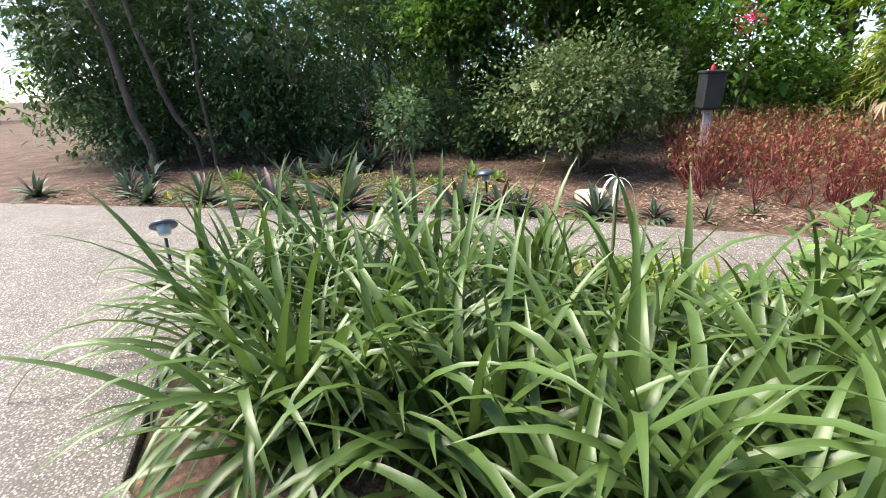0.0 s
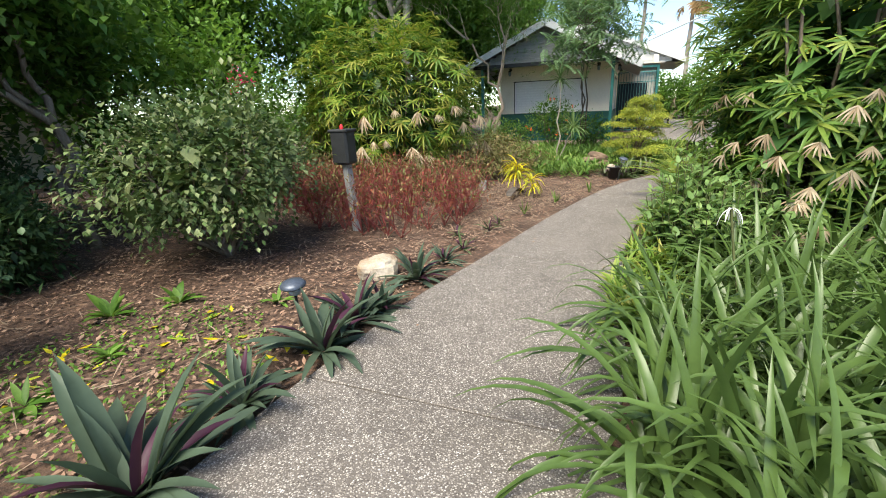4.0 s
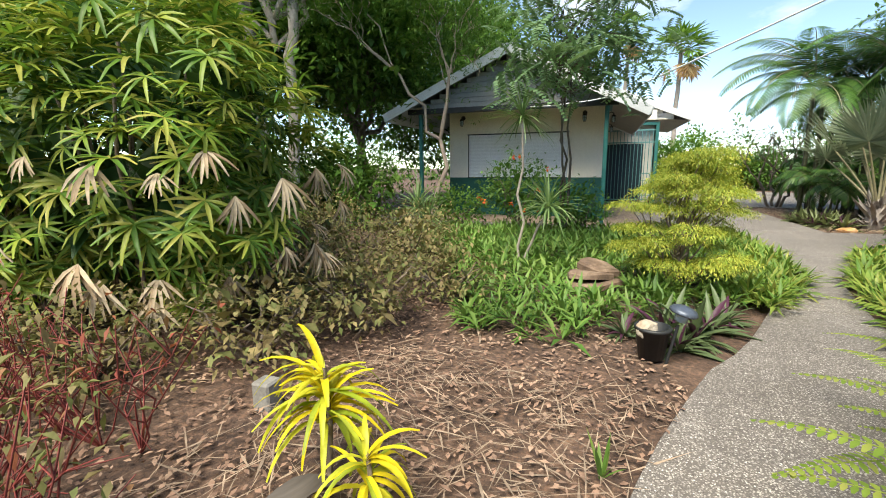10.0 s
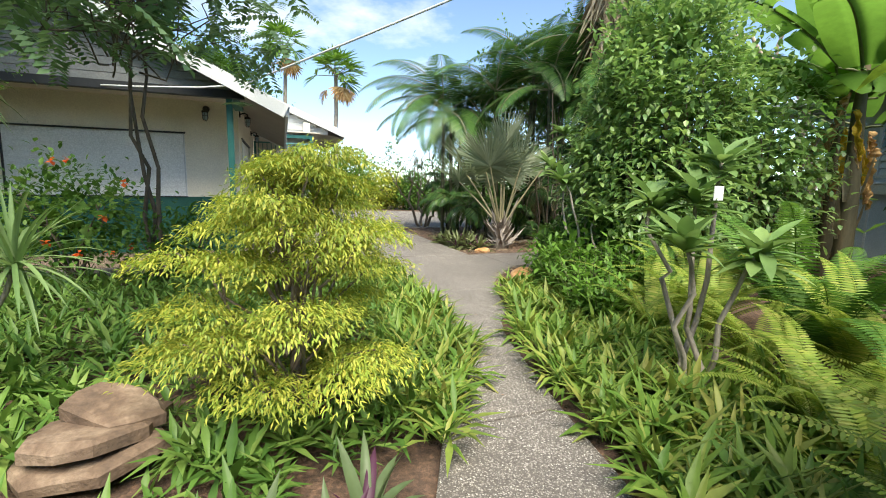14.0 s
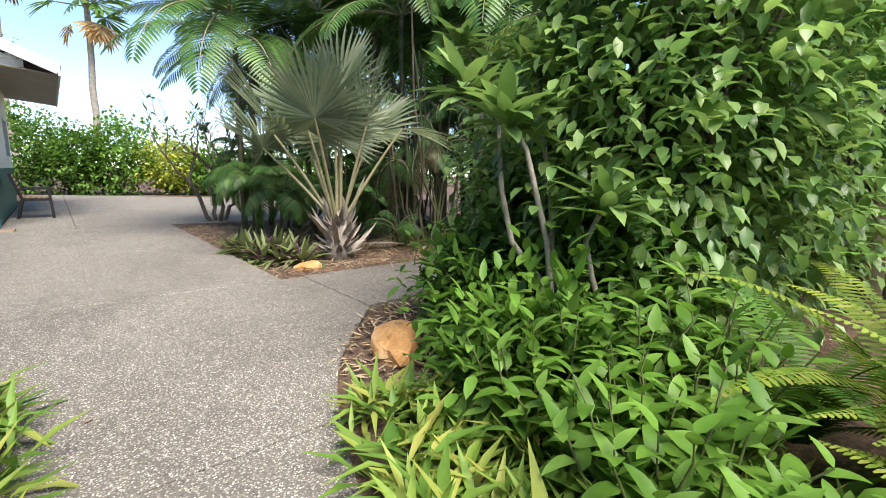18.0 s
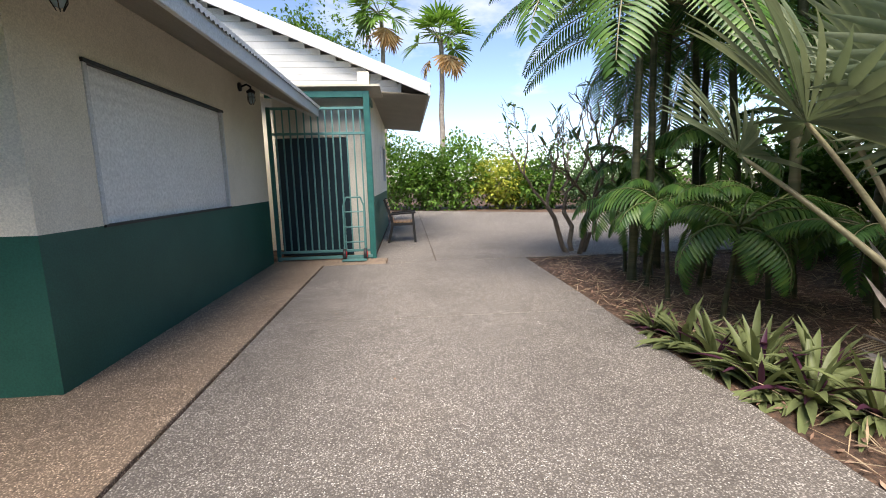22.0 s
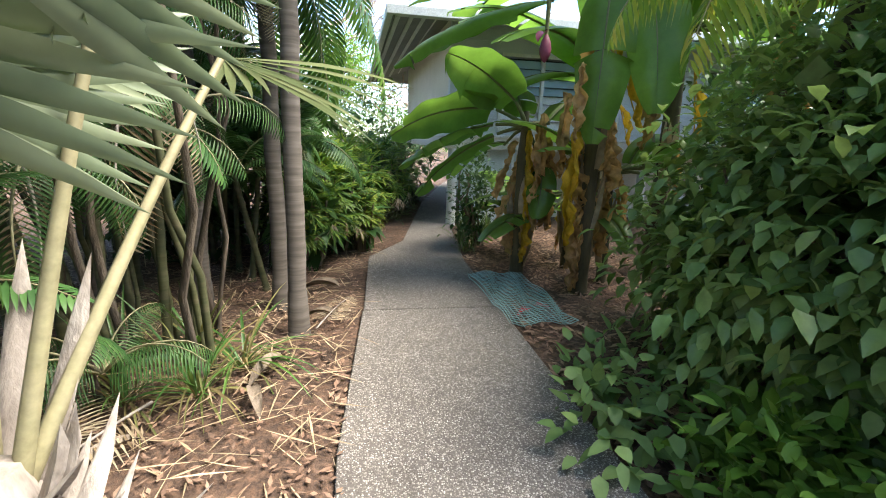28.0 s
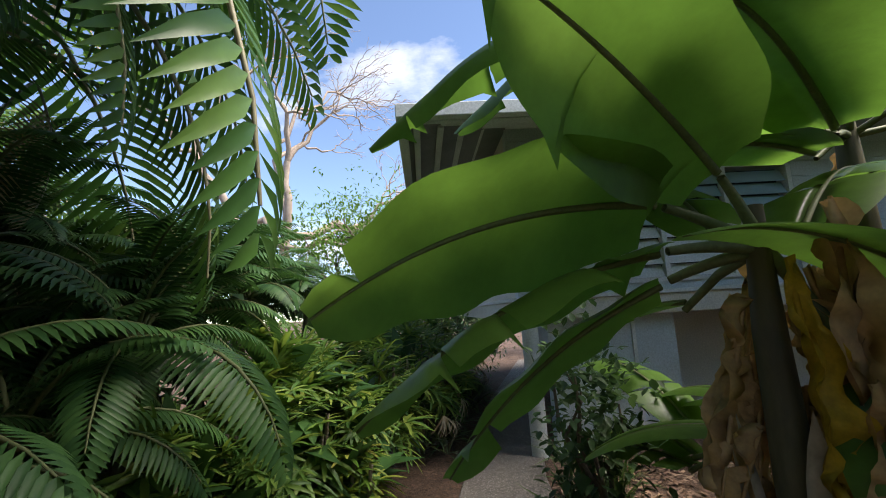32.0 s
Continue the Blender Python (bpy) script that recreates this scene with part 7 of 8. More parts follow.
# ---------------------------------------------------------------- side path
BL = []
for i in range(4):
    (V, F), (V2, F2) = banana_leaf(1.75, 0.6, (0.05, 0.14, 0.08, 0.2)[i], (0.95, 1.2, 0.7, 1.05)[i], 0.6)
    BL.append((fast_mesh("leaf", V, F, M["banana"], True), fast_mesh("midrib", V2, F2, M["stem_green"])))
(V, F), (V2, F2) = banana_leaf(1.05, 0.36, 0.22, 0.9, -0.5, 18)
V = V + np.array([noise.noise_vector(Vector(q) * 9) for q in V]) * 0.085
(V3, F3), (V4, F4) = banana_leaf(1.15, 0.62, 0.02, 0.55, 0.45)
BL.append((fast_mesh("leaf", V3, F3, M["banana"], True), fast_mesh("midrib", V4, F4, M["stem_green"])))


def long_leaf(hub, base, tip, W, face, sag=0.12, torn=0.035, n=22):
    """A banana leaf whose stalk runs hub to base and whose blade runs on to the tip; face is the way its upper side looks."""
    hub, base, tip = (np.array(q, float) for q in (hub, base, tip))
    s = np.linspace(0, 1, n + 1)[:, None]
    mid = (base + tip) / 2 + np.array([0, 0, sag]) + (base - hub) * 0.25
    P = (1 - s) ** 2 * base + 2 * s * (1 - s) * mid + s ** 2 * tip
    T = unit(np.gradient(P, axis=0))
    N = np.array(face, float)
    N = unit(N - T * (T @ N)[:, None])
    B = np.cross(N, T)
    w = 0.5 * W * np.clip(np.sin(np.pi * (0.05 + 0.93 * s[:, 0]) ** 0.75), 0.03, 1) ** 0.5
    cols, V, F = (0.0, 0.3, 0.65, 1.0), [], []
    for side in (-1, 1):
        cut, o = True, 0
        sag_ = 0.0
        for i in range(n + 1):
            row = []
            for f in cols:
                wave = 0.035 * f * math.sin(i * 0.9 + side) * W
                row.append(P[i] + side * B[i] * w[i] * f * (1 - 0.12 * sag_ * f) + N[i] * (w[i] * (0.22 * f - (0.42 + sag_) * f * f) + wave) + T[i] * 0.12 * f * w[i])
            if not cut and i:
                a = len(V) - 4
                V += row
                F += [(a + c, a + c + 1, a + 5 + c, a + 4 + c) for c in range(3)]
                if RNG.random() < torn:
                    sag_ = U(0.05, 0.4)
                    V += [q + np.array([0, 0, -0.02 * k]) for k, q in enumerate(row)]
            else:
                V += row
                cut = False
    pet = (1 - s[::4]) ** 2 * hub + 2 * s[::4] * (1 - s[::4]) * ((hub + base) / 2 + np.array([0, 0, 0.03])) + s[::4] ** 2 * base
    return (np.array(V), np.array(F)), tube(P - N * 0.005, np.linspace(0.014, 0.004, n + 1), 5), tube(pet, np.linspace(0.024, 0.015, len(pet)), 6)


def draped_leaf(L, W, mat, seed, torn=True):
    """A dead banana leaf hanging straight down from the origin, folded along its midrib and crumpled."""
    n, c = 30, 7
    V = []
    for i in range(n + 1):
        f = i / n
        w = W * math.sin(math.pi * (0.08 + 0.88 * f)) ** 0.6
        for j in range(c):
            v = (j / (c - 1) - 0.5) * 2
            q = noise.noise_vector(Vector((f * 6.5 + seed * 3.7, v * 2.2, seed))) * 0.42
            edge_cut = 1 - (0.9 * abs(noise.noise(Vector((f * 6.3, seed * 5 + (3 if v > 0 else 0), 1.7)))) if torn and abs(v) > 0.6 else 0)
            V.append((0.04 + abs(v) * w * (0.55 + 0.3 * math.sin(f * 7 + seed)) * edge_cut + q.x * W, v * w * 0.34 * edge_cut + q.y * W, -f * L * (1 - 0.06 * abs(v)) + q.z * 0.06))
    F = [(i * c + j, i * c + j + 1, (i + 1) * c + j + 1, (i + 1) * c + j) for i in range(n) for j in range(c - 1)]
    rib = tube([(0.035, 0, -L * k / 6) for k in range(7)], np.linspace(0.012, 0.004, 7), 5)
    return fast_mesh("dead_leaf", np.array(V), np.array(F), M[mat], True), fast_mesh("midrib", *rib, M[mat])


BD = [draped_leaf(U(0.6, 0.95), U(0.14, 0.24), "banana_yellow" if q == 3 else "banana_dead", q + 1) for q in range(6)]


def banana(at, h, leaves, dead=5, r=0.1, label="banana plant with broad green leaves and hanging dead ones", aimed=()):
    t = thing("banana_plant", at, label, "banana plant", "banana plants")
    part("stem", tube([(0, 0, -0.05), (0.02, 0.0, h * 0.4), (0.0, 0.03, h * 0.8), (0, 0.02, h * 1.05)], [r * 1.2, r, r * 0.75, r * 0.45], 12), M["banana_stem"], t, smooth=True)
    for a in U(0, 6.28, 7):
        part("old_sheath", blades([(math.cos(a) * r, math.sin(a) * r, U(0.1, h * 0.5))], [(math.cos(a) * 0.15, math.sin(a) * 0.15, 1)], U(0.35, 0.7), 0.075, 0.3, 4, -0.5, "strap"), M["dead"], t)
    for yaw, el, s, k, *tilt in leaves:
        me, rb = BL[k]
        m = pose(0, 0, h * 0.97, 0, 0, yaw) @ pose(0, 0, 0, 0, -el, 0)
        P = np.array([(0, 0, 0), (0.18, 0, 0.02), (0.36, 0, 0.0)])
        st = part("leaf_stalk", tube(P, [0.022, 0.018, 0.015], 6), M["stem_green"], t, m=m)
        lf = part("leaf", me, None, st, m=pose(0.3, 0, 0, *tilt) @ Matrix.Scale(s, 4))
        part("midrib", rb, None, st, m=pose(0.3, 0, 0, *tilt) @ Matrix.Scale(s, 4))
    for base, tip, W, face, sag in aimed:
        o = np.array(at)
        blade, rib, stalk = long_leaf((0, 0, h * 0.96), np.array(base) - o, np.array(tip) - o, W, face, sag)
        st = part("leaf_stalk", stalk, M["stem_green"], t, smooth=True)
        part("leaf", fast_mesh("leaf", *blade, M["banana"], True), None, st)
        part("midrib", rib, M["stem_green"], st)
    for i in range(dead):
        me, rb = BD[i % 6]
        a = U(0, 360)
        m = pose(math.cos(radians(a)) * r, math.sin(radians(a)) * r, h * U(0.5, 0.98), U(-12, 12), U(-22, 0), a) @ Matrix.Scale(U(0.55, 1.0) * min(1.0, h / 1.6), 4)
        hl = part("hanging_leaf", me, None, t, m=m)
        part("midrib", rb, None, hl)
    return t


banana((8.96, 12.98, 0), 1.66, [(350, 10, 0.8, 1), (300, 5, 0.8, 3), (30, -35, 0.6, 3)], 16, 0.066, aimed=(
    ((8.9, 13.37, 1.75), (8.6, 14.38, 1.46), 0.5, (0.75, 0.1, 0.75), 0.12),
    ((8.87, 13.17, 1.84), (8.32, 13.95, 2.12), 0.5, (0.6, 0.1, 0.75), 0.06),
    ((8.95, 13.35, 1.6), (8.7, 14.3, 1.18), 0.36, (0.35, -0.1, 1.0), 0.14),
    ((9.05, 13.3, 1.5), (9.25, 14.06, 0.86), 0.34, (0.5, 0.25, 0.9), 0.14),
    ((8.8, 12.86, 1.2), (8.58, 12.98, 0.72), 0.3, (-0.8, 0.6, 0.5), 0.1)))
banana((8.5, 12.48, 0), 2.85, [(280, -10, 1.0, 1), (20, 0, 1.0, 3), (330, 20, 1.0, 0)], 9, 0.075, "flowering banana plant with broad leaves and torn dead ones", aimed=(
    ((8.85, 12.95, 2.72), (9.3, 14.3, 2.13), 0.46, (-0.4, -0.1, 1.0), 0.22),
    ((8.75, 12.95, 2.85), (8.95, 14.2, 2.6), 0.42, (-0.3, 0.0, 1.0), 0.2),
    ((8.9, 12.85, 2.75), (9.7, 13.9, 2.35), 0.42, (-0.3, 0.3, 1.0), 0.15),
    ((8.3, 12.6, 2.75), (8.12, 12.72, 1.45), 0.5, (-0.9, 0.75, 0.3), 0.1),
    ((8.2, 12.35, 2.8), (7.85, 12.35, 1.7), 0.5, (-0.8, 0.8, 0.3), 0.1)))
banana((9.95, 11.55, 0), 2.4, [(125, -10, 1.15, 0), (95, 5, 1.1, 3), (200, 15, 1.1, 1), (250, 0, 1.0, 2), (140, 25, 1.1, 0), (105, -25, 1.0, 3)], 7)
banana((9.0, 11.3, 0), 2.7, [(170, 0, 1.1, 0), (215, -10, 1.1, 1), (250, 10, 1.1, 3), (130, 15, 1.1, 2), (300, 5, 1.0, 1), (190, 30, 1.0, 0)], 6)
banana((8.3, 10.7, 0), 2.9, [(200, 0, 1.1, 0), (240, 10, 1.1, 1), (150, 15, 1.1, 2), (110, 5, 1.0, 3), (280, 0, 1.0, 0), (180, 30, 1.0, 3)], 5)
for x, y, h, r in ((9.4, 12.2, 0.9, 0.04), (8.8, 12.05, 1.2, 0.05), (9.75, 12.6, 0.7, 0.035)):
    banana((x, y, 0), h, [(U(0, 360), U(-30, 15), U(0.45, 0.7), i % 4) for i in range(6)], 6, r, "banana sucker with green and dead leaves")
for x, y, z, s, q, yaw in ((8.26, 12.8, 2.1, 0.95, 1, 150), (8.36, 12.72, 1.55, 1.2, 3, 140), (8.66, 12.74, 1.9, 0.9, 0, 170), (8.84, 12.86, 1.72, 1.1, 4, 150), (8.6, 12.62, 1.4, 1.1, 2, 190), (8.95, 12.8, 1.5, 1.0, 5, 200), (8.74, 12.9, 1.2, 0.8, 4, 130), (8.9, 12.95, 0.75, 0.8, 1, 150), (9.0, 13.0, 0.7, 0.75, 2, 110), (8.45, 12.6, 0.85, 0.95, 0, 150), (8.4, 12.55, 0.7, 0.8, 4, 110), (8.62, 12.6, 0.8, 0.9, 1, 175), (8.82, 12.1, 1.2, 1.0, 5, 140), (8.7, 12.2, 1.0, 1.1, 2, 160)):
    hl = thing("hanging_banana_leaf", (x, y, z), "crumpled dry banana leaf hanging down between the stems", "leaf", "hanging banana leaves", rz=yaw, scale=s)
    bd_ = part("blade", BD[q][0], None, hl)
    part("midrib", BD[q][1], None, bd_)
fl = thing("banana_flower", (7.95, 13.28, 0.08), "purple banana flower hanging under a bunch of green fruit", "flower")
part("stalk", tube([(0.55, -0.78, 2.72), (0.28, -0.4, 2.85), (0.05, -0.04, 2.62), (0, 0, 2.4), (0, 0, 2.12)], [0.024, 0.024, 0.022, 0.018, 0.014], 7), M["stem_green"], fl)
part("bud", (lambda v: (np.array(v[0]) + np.array([0, 0, 1.95]), v[1]))(lathe([(0.0, 0.0), (0.025, 0.02), (0.042, 0.06), (0.046, 0.1), (0.036, 0.15), (0.012, 0.2), (0.0, 0.205)], 14)), M["flower_purple"], fl, smooth=True)
part("bract", blades([(0, 0, 2.16)], [(-0.5, 0.75, 0.25)], 0.14, 0.08, 1.8, 5, 0.5, "oval"), M["flower_purple"], fl)
for i in range(30):
    a = i * 2.4
    z = 2.42 + 0.055 * (i // 8)
    part("fruit", tube([(math.cos(a) * 0.03, math.sin(a) * 0.03, z), (math.cos(a) * 0.1, math.sin(a) * 0.1, z + 0.02), (math.cos(a) * 0.13, math.sin(a) * 0.13, z + 0.09), (math.cos(a) * 0.125, math.sin(a) * 0.125, z + 0.15)], [0.008, 0.018, 0.018, 0.004], 6), M["stem_green"], fl, smooth=True)
for i in range(14):
    a = i * 2.4
    part("scar", blades([(0, 0, 2.16 + i * 0.018)], [(math.cos(a), math.sin(a), 0.4)], 0.03, 0.02, 0.4, 2, 0.4, "oval"), M["bark_dark"], fl)

leaf_shrub("dark_climber", (10.4, 13.12, 0), (0.3, 0.26, 0.62), 130, 6, (0.06, 0.1, 0.035, 0.055), "dark", "dark leafy climber in front of the pale wall", "shrub", lift=0.75, stems=5, k=3)
cover("strappy_clump", [(9.7, 12.95), (11.6, 12.5), (11.6, 12.95), (10.6, 13.3), (9.8, 13.4)], 26, (0.25, 0.42), (0.015, 0.024), "lily", "grey-green strappy tufts by the path", 12, (40, 85))
# plastic mesh left on the soil
pm = thing("plastic_netting", (0, 0, 0), "crumpled pale blue plastic netting on the soil", "netting")
tb = []
for i in range(16):
    y = 12.95 + i * 0.038
    x_ = np.linspace(7.6, 9.0, 12)
    tb.append(tube(np.stack([x_, y + 0.02 * np.sin(x_ * 5 + i), 0.03 + 0.05 * np.abs(np.sin(x_ * 4 + i * 0.35))], -1), 0.004, 3))
for i in range(34):
    x = 7.6 + i * 0.0415
    y_ = np.linspace(12.95, 13.5, 8)
    tb.append(tube(np.stack([x + 0.01 * np.sin(y_ * 9), y_, 0.03 + 0.05 * np.abs(np.sin(x * 4 + (y_ - 12.95) / 0.038 * 0.35))], -1), 0.004, 3))
part("net", join(*tb), M["mesh_blue"], pm)
for x, y, m, lb in ((8.05, 13.14, "red", "small red plastic scrap beside the netting"), (7.98, 13.2, "red", "crumpled red plastic scrap beside the netting")):
    sc = thing("plastic_scrap", (x, y, 0.03), lb, "scrap", "plastic scraps", rz=U(0, 360))
    part("sheet", blades([(0, 0, 0.0)], [(1, 0.2, 0.3)], 0.16, 0.07, 0.9, 5, 0.5, "oval", wave=0.06), M[m], sc)
leaf_shrub("ground_creeper", (6.35, 13.35, 0), (0.5, 0.22, 0.14), 50, 5, (0.08, 0.14, 0.05, 0.075), "soft", "broad-leaved creeper spreading at the path's edge", "plant", lift=0.12, stems=5, stem_mat="stem_green", k=4, prof="ovate", fold=0.15)
# hedge of bamboo palms left of the side path
for x, y in ((7.05, 15.6), (7.35, 15.42), (7.0, 15.95), (7.6, 15.75)):
    t_ = thing("dry_strap_tuft", (x, y, -0.02), "half-dry tuft of long narrow leaves under the palms", "plant", "dry tufts")
    part("leaves", rosette_mesh(26, (0.35, 0.7), (0.01, 0.018), (25, 80), (0.8, 2.2), M["brownish"], 6, 0.4, "strap", 0.06), None, t_)
    part("green_leaves", rosette_mesh(14, (0.4, 0.75), (0.014, 0.022), (35, 80), (0.8, 1.8), M["palm"], 6, 0.4, "strap", 0.05), None, t_)
for x, y, r, h, n, m in ((10.55, 15.05, 0.62, 1.1, 330, "rhapis"), (9.75, 15.3, 0.5, 0.9, 240, "rhapis"), (10.45, 14.62, 0.26, 0.62, 70, "rhapis_gold"), (11.6, 14.9, 0.8, 1.1, 190, "rhapis"), (12.9, 14.5, 0.9, 1.15, 190, "rhapis"), (14.4, 14.2, 1.0, 1.2, 190, "rhapis")):
    rhapis((x, y, 0), (r, r * 0.8, h * 0.6), n, m, 10, "bamboo palm with finger leaves beside the side path", 0.2 if x < 11 else 0.3, 0.6, -0.3)
for x, y, h in ((9.2, 15.75, 1.2), (9.75, 15.65, 1.6), (10.4, 15.6, 1.75), (9.9, 16.3, 1.95), (10.8, 16.2, 1.95), (11.9, 16.0, 1.9), (10.2, 17.4, 2.4), (12.8, 15.8, 1.8), (9.3, 16.9, 2.2)):
    feather_palm("palm_clump", (x, y, 0), KIT_H if h < 2 else KIT, 12, h, "dense feather palm clump beside the side path", [(0, 0), (0.35, 0.2), (-0.3, -0.2)], 0.03, 0.25, (-50, 40), (0.6, 0.9))
cover("purple_edging", [(12.2, 13.95), (16, 13.0), (16, 13.4), (12.4, 14.3)], 50, (0.25, 0.4), (0.03, 0.05), "rhoeo_dark", "dark purple edging plants along the side path", 12)

# ---------------------------------------------------------------- trees over the bed and in the distance
tree("fine_leaf_tree", (-3.4, 14.35, 0), 4.6, 0.07, 4200, 7, (0.05, 0.09, 0.02, 0.032), "mid", "slender tree with fine leaves in front of the gable", 4, blur=0.5, bark="bark_pale", trunk=0.45, split=3, spread=0.55)
wt = thing("feather_leaf_tree", (-0.35, 13.1, 0), "slender tree with drooping feather leaves by the porch", "tree")
ps, LV = [], []
for i in range(3):
    ps.append(tube(crooked((U(-0.2, 0.2), U(-0.1, 0.1), -0.03), (U(-0.3, 0.5), U(-0.6, 0.0), U(2.4, 3.6)), 7, 0.02), np.linspace(0.03, 0.014, 7), 5))
for i in range(60):
    e = np.array([U(-0.6, 1.5), U(-3.3, -0.2), U(2.4, 4.4)])
    ps.append(tube(crooked((U(-0.3, 0.5), U(-0.6, 0), U(2.4, 3.4)), e, 6, 0.06), np.linspace(0.011, 0.003, 6), 4))
    for j in range(8):
        LV.append((e + RNG.normal(size=3) * 0.22, U(0, 6.28), U(-0.7, 0.25)))
part("trunk", join(*ps), M["bark_dark"], wt)
s_ = np.linspace(0.12, 1, 8)
Pl = np.stack([s_ * 0.34, 0 * s_, -0.1 * s_ ** 2], -1)
feather = join(*[blades(Pl, np.tile([0.4, sd, -0.1], (8, 1)), 0.11, 0.05, 0.3, 2, 0.2, "oval") for sd in (-1, 1)])
part("crown", place_many(feather, np.array([q[0] for q in LV]), np.array([q[1] for q in LV]), np.array([q[2] for q in LV]), U(0.7, 1.2, len(LV))), M["bluegreen"], wt)

gt = thing("twin_trunk_tree", (-5.9, 11.9, 0), "tall tree with two grey-brown trunks behind the lady palm", "tree")
for dx, tx, r in ((-0.35, -0.9, 0.19), (0.3, 0.5, 0.13)):
    part("trunk", tube(crooked((dx, 0, -0.1), (tx, 0.3, 6.2), 10, 0.008), np.linspace(r, r * 0.7, 10), 10), M["bark_grey"], gt, smooth=True)
for i in range(12):
    a = i * 2.4
    e = np.array([np.cos(a) * U(1.2, 3.2), np.sin(a) * U(1.0, 2.6), U(5.0, 8.5)])
    part("limb", tube(crooked((0, 0.2, U(3.6, 5.5)), e, 6, 0.05), np.linspace(0.07, 0.02, 6), 6), M["bark_grey"], gt, smooth=True)
    P = e + RNG.normal(size=(900, 3)) * np.array([0.75, 0.75, 0.5])
    part("crown", blades(P, around(900, (-50, 40)), U(0.1, 0.17, 900), U(0.03, 0.05, 900), 0.6, 1, 0.3, "lance"), M["mid"], gt)
for x, y, h, n in ((-8.2, 13.2, 6.0, 3000), (-6.8, 16.8, 6.5, 3000), (-9.5, 9.0, 5.5, 2000), (-4.5, 23.0, 7.5, 2200), (-3.8, 37.0, 11.5, 2200), (-9.0, 21.0, 8.0, 2200), (-10.5, 4.5, 6.0, 1950), (-12.0, -4.0, 6.5, 1800), (-8.0, -8.5, 6.0, 1600)):
    tree("background_tree", (x, y, 0), h, 0.17, n, 6, (0.17, 0.27, 0.09, 0.14), "mid" if n > 1900 else "dark", "large leafy tree closing off the garden", 3, blur=0.75, trunk=0.34, split=4, group="background trees")
for x, y, r, h, m in ((-6.5, 11.0, 1.3, 1.5, "mid"), (-7.8, 7.0, 1.4, 1.3, "mid"), (-6.4, 14.5, 1.3, 1.5, "mid"), (-9.5, -1.5, 1.6, 1.4, "mid"), (-7.0, -8, 1.6, 1.4, "dark"), (-10, 13.5, 1.8, 1.6, "mid"), (-8.2, 1.0, 1.3, 1.0, "bright")):
    leaf_shrub("background_shrub", (x, y, 0), (r, r, h * 0.6), 620, 6, (0.12, 0.19, 0.07, 0.1), m, "leafy shrub behind the garden beds", group="background shrubs", lift=h * 0.6, k=1, spread=0.15)
for x, y, r, h in ((-6.14, 5.28, 1.2, 2.6), (-7.29, 4.22, 1.4, 3.0)):
    leaf_shrub("background_shrub", (x, y, 0), (r, r, h * 0.6), 620, 6, (0.1, 0.16, 0.05, 0.08), "bright", "tall green shrub behind the speckled one", group="background shrubs", lift=h * 0.6, k=1, spread=0.15)
# right side, behind the hedge
for x, y, r, h, m in ((9.6, 8.6, 1.6, 2.6, "dark"), (7.4, 7.2, 1.2, 1.3, "mid"), (6.0, 4.6, 1.4, 2.2, "dark"), (5.2, 1.8, 1.3, 1.8, "mid"), (8.0, 3.5, 1.6, 2.6, "mid"), (5.8, 7.9, 0.7, 1.0, "mid"), (9.0, 20.0, 1.0, 1.6, "mid"), (10.6, 16.8, 1.0, 1.6, "dark")):
    leaf_shrub("background_shrub", (x, y, 0), (r, r, h * 0.6), 700, 6, (0.12, 0.19, 0.07, 0.1), m, "tall leafy shrub closing off the garden", group="background shrubs", lift=h * 0.6, k=1, spread=0.16)
tree("background_tree", (10.8, 19.5, 0), 6.5, 0.15, 2200, 6, (0.11, 0.17, 0.05, 0.08), "mid", "large leafy tree behind the palms", 3, blur=0.6, trunk=0.34, split=4, group="background trees")
tree("background_tree", (12.0, 24.0, 0), 7.0, 0.15, 2000, 6, (0.12, 0.18, 0.05, 0.08), "mid", "large leafy tree behind the palms", 3, blur=0.7, trunk=0.34, split=4, group="background trees")

# far edge of the court
for x, y, r, h, m in ((3.6, 33.6, 1.3, 2.4, "mid"), (5.0, 33.4, 1.4, 2.8, "bright"), (6.9, 33.0, 1.3, 2.0, "gold"), (8.4, 32.4, 1.2, 1.8, "mid"), (2.0, 34.5, 1.5, 3.0, "mid"), (10.5, 31.5, 1.3, 1.6, "bluegreen"), (12.5, 31.0, 1.5, 1.8, "mid")):
    leaf_shrub("court_bush", (x, y, 0), (r, r, h * 0.55), 600, 6, (0.13, 0.2, 0.08, 0.12), m, "leafy bush at the far edge of the court", group="court bushes", lift=h * 0.55, k=1, spread=0.14)


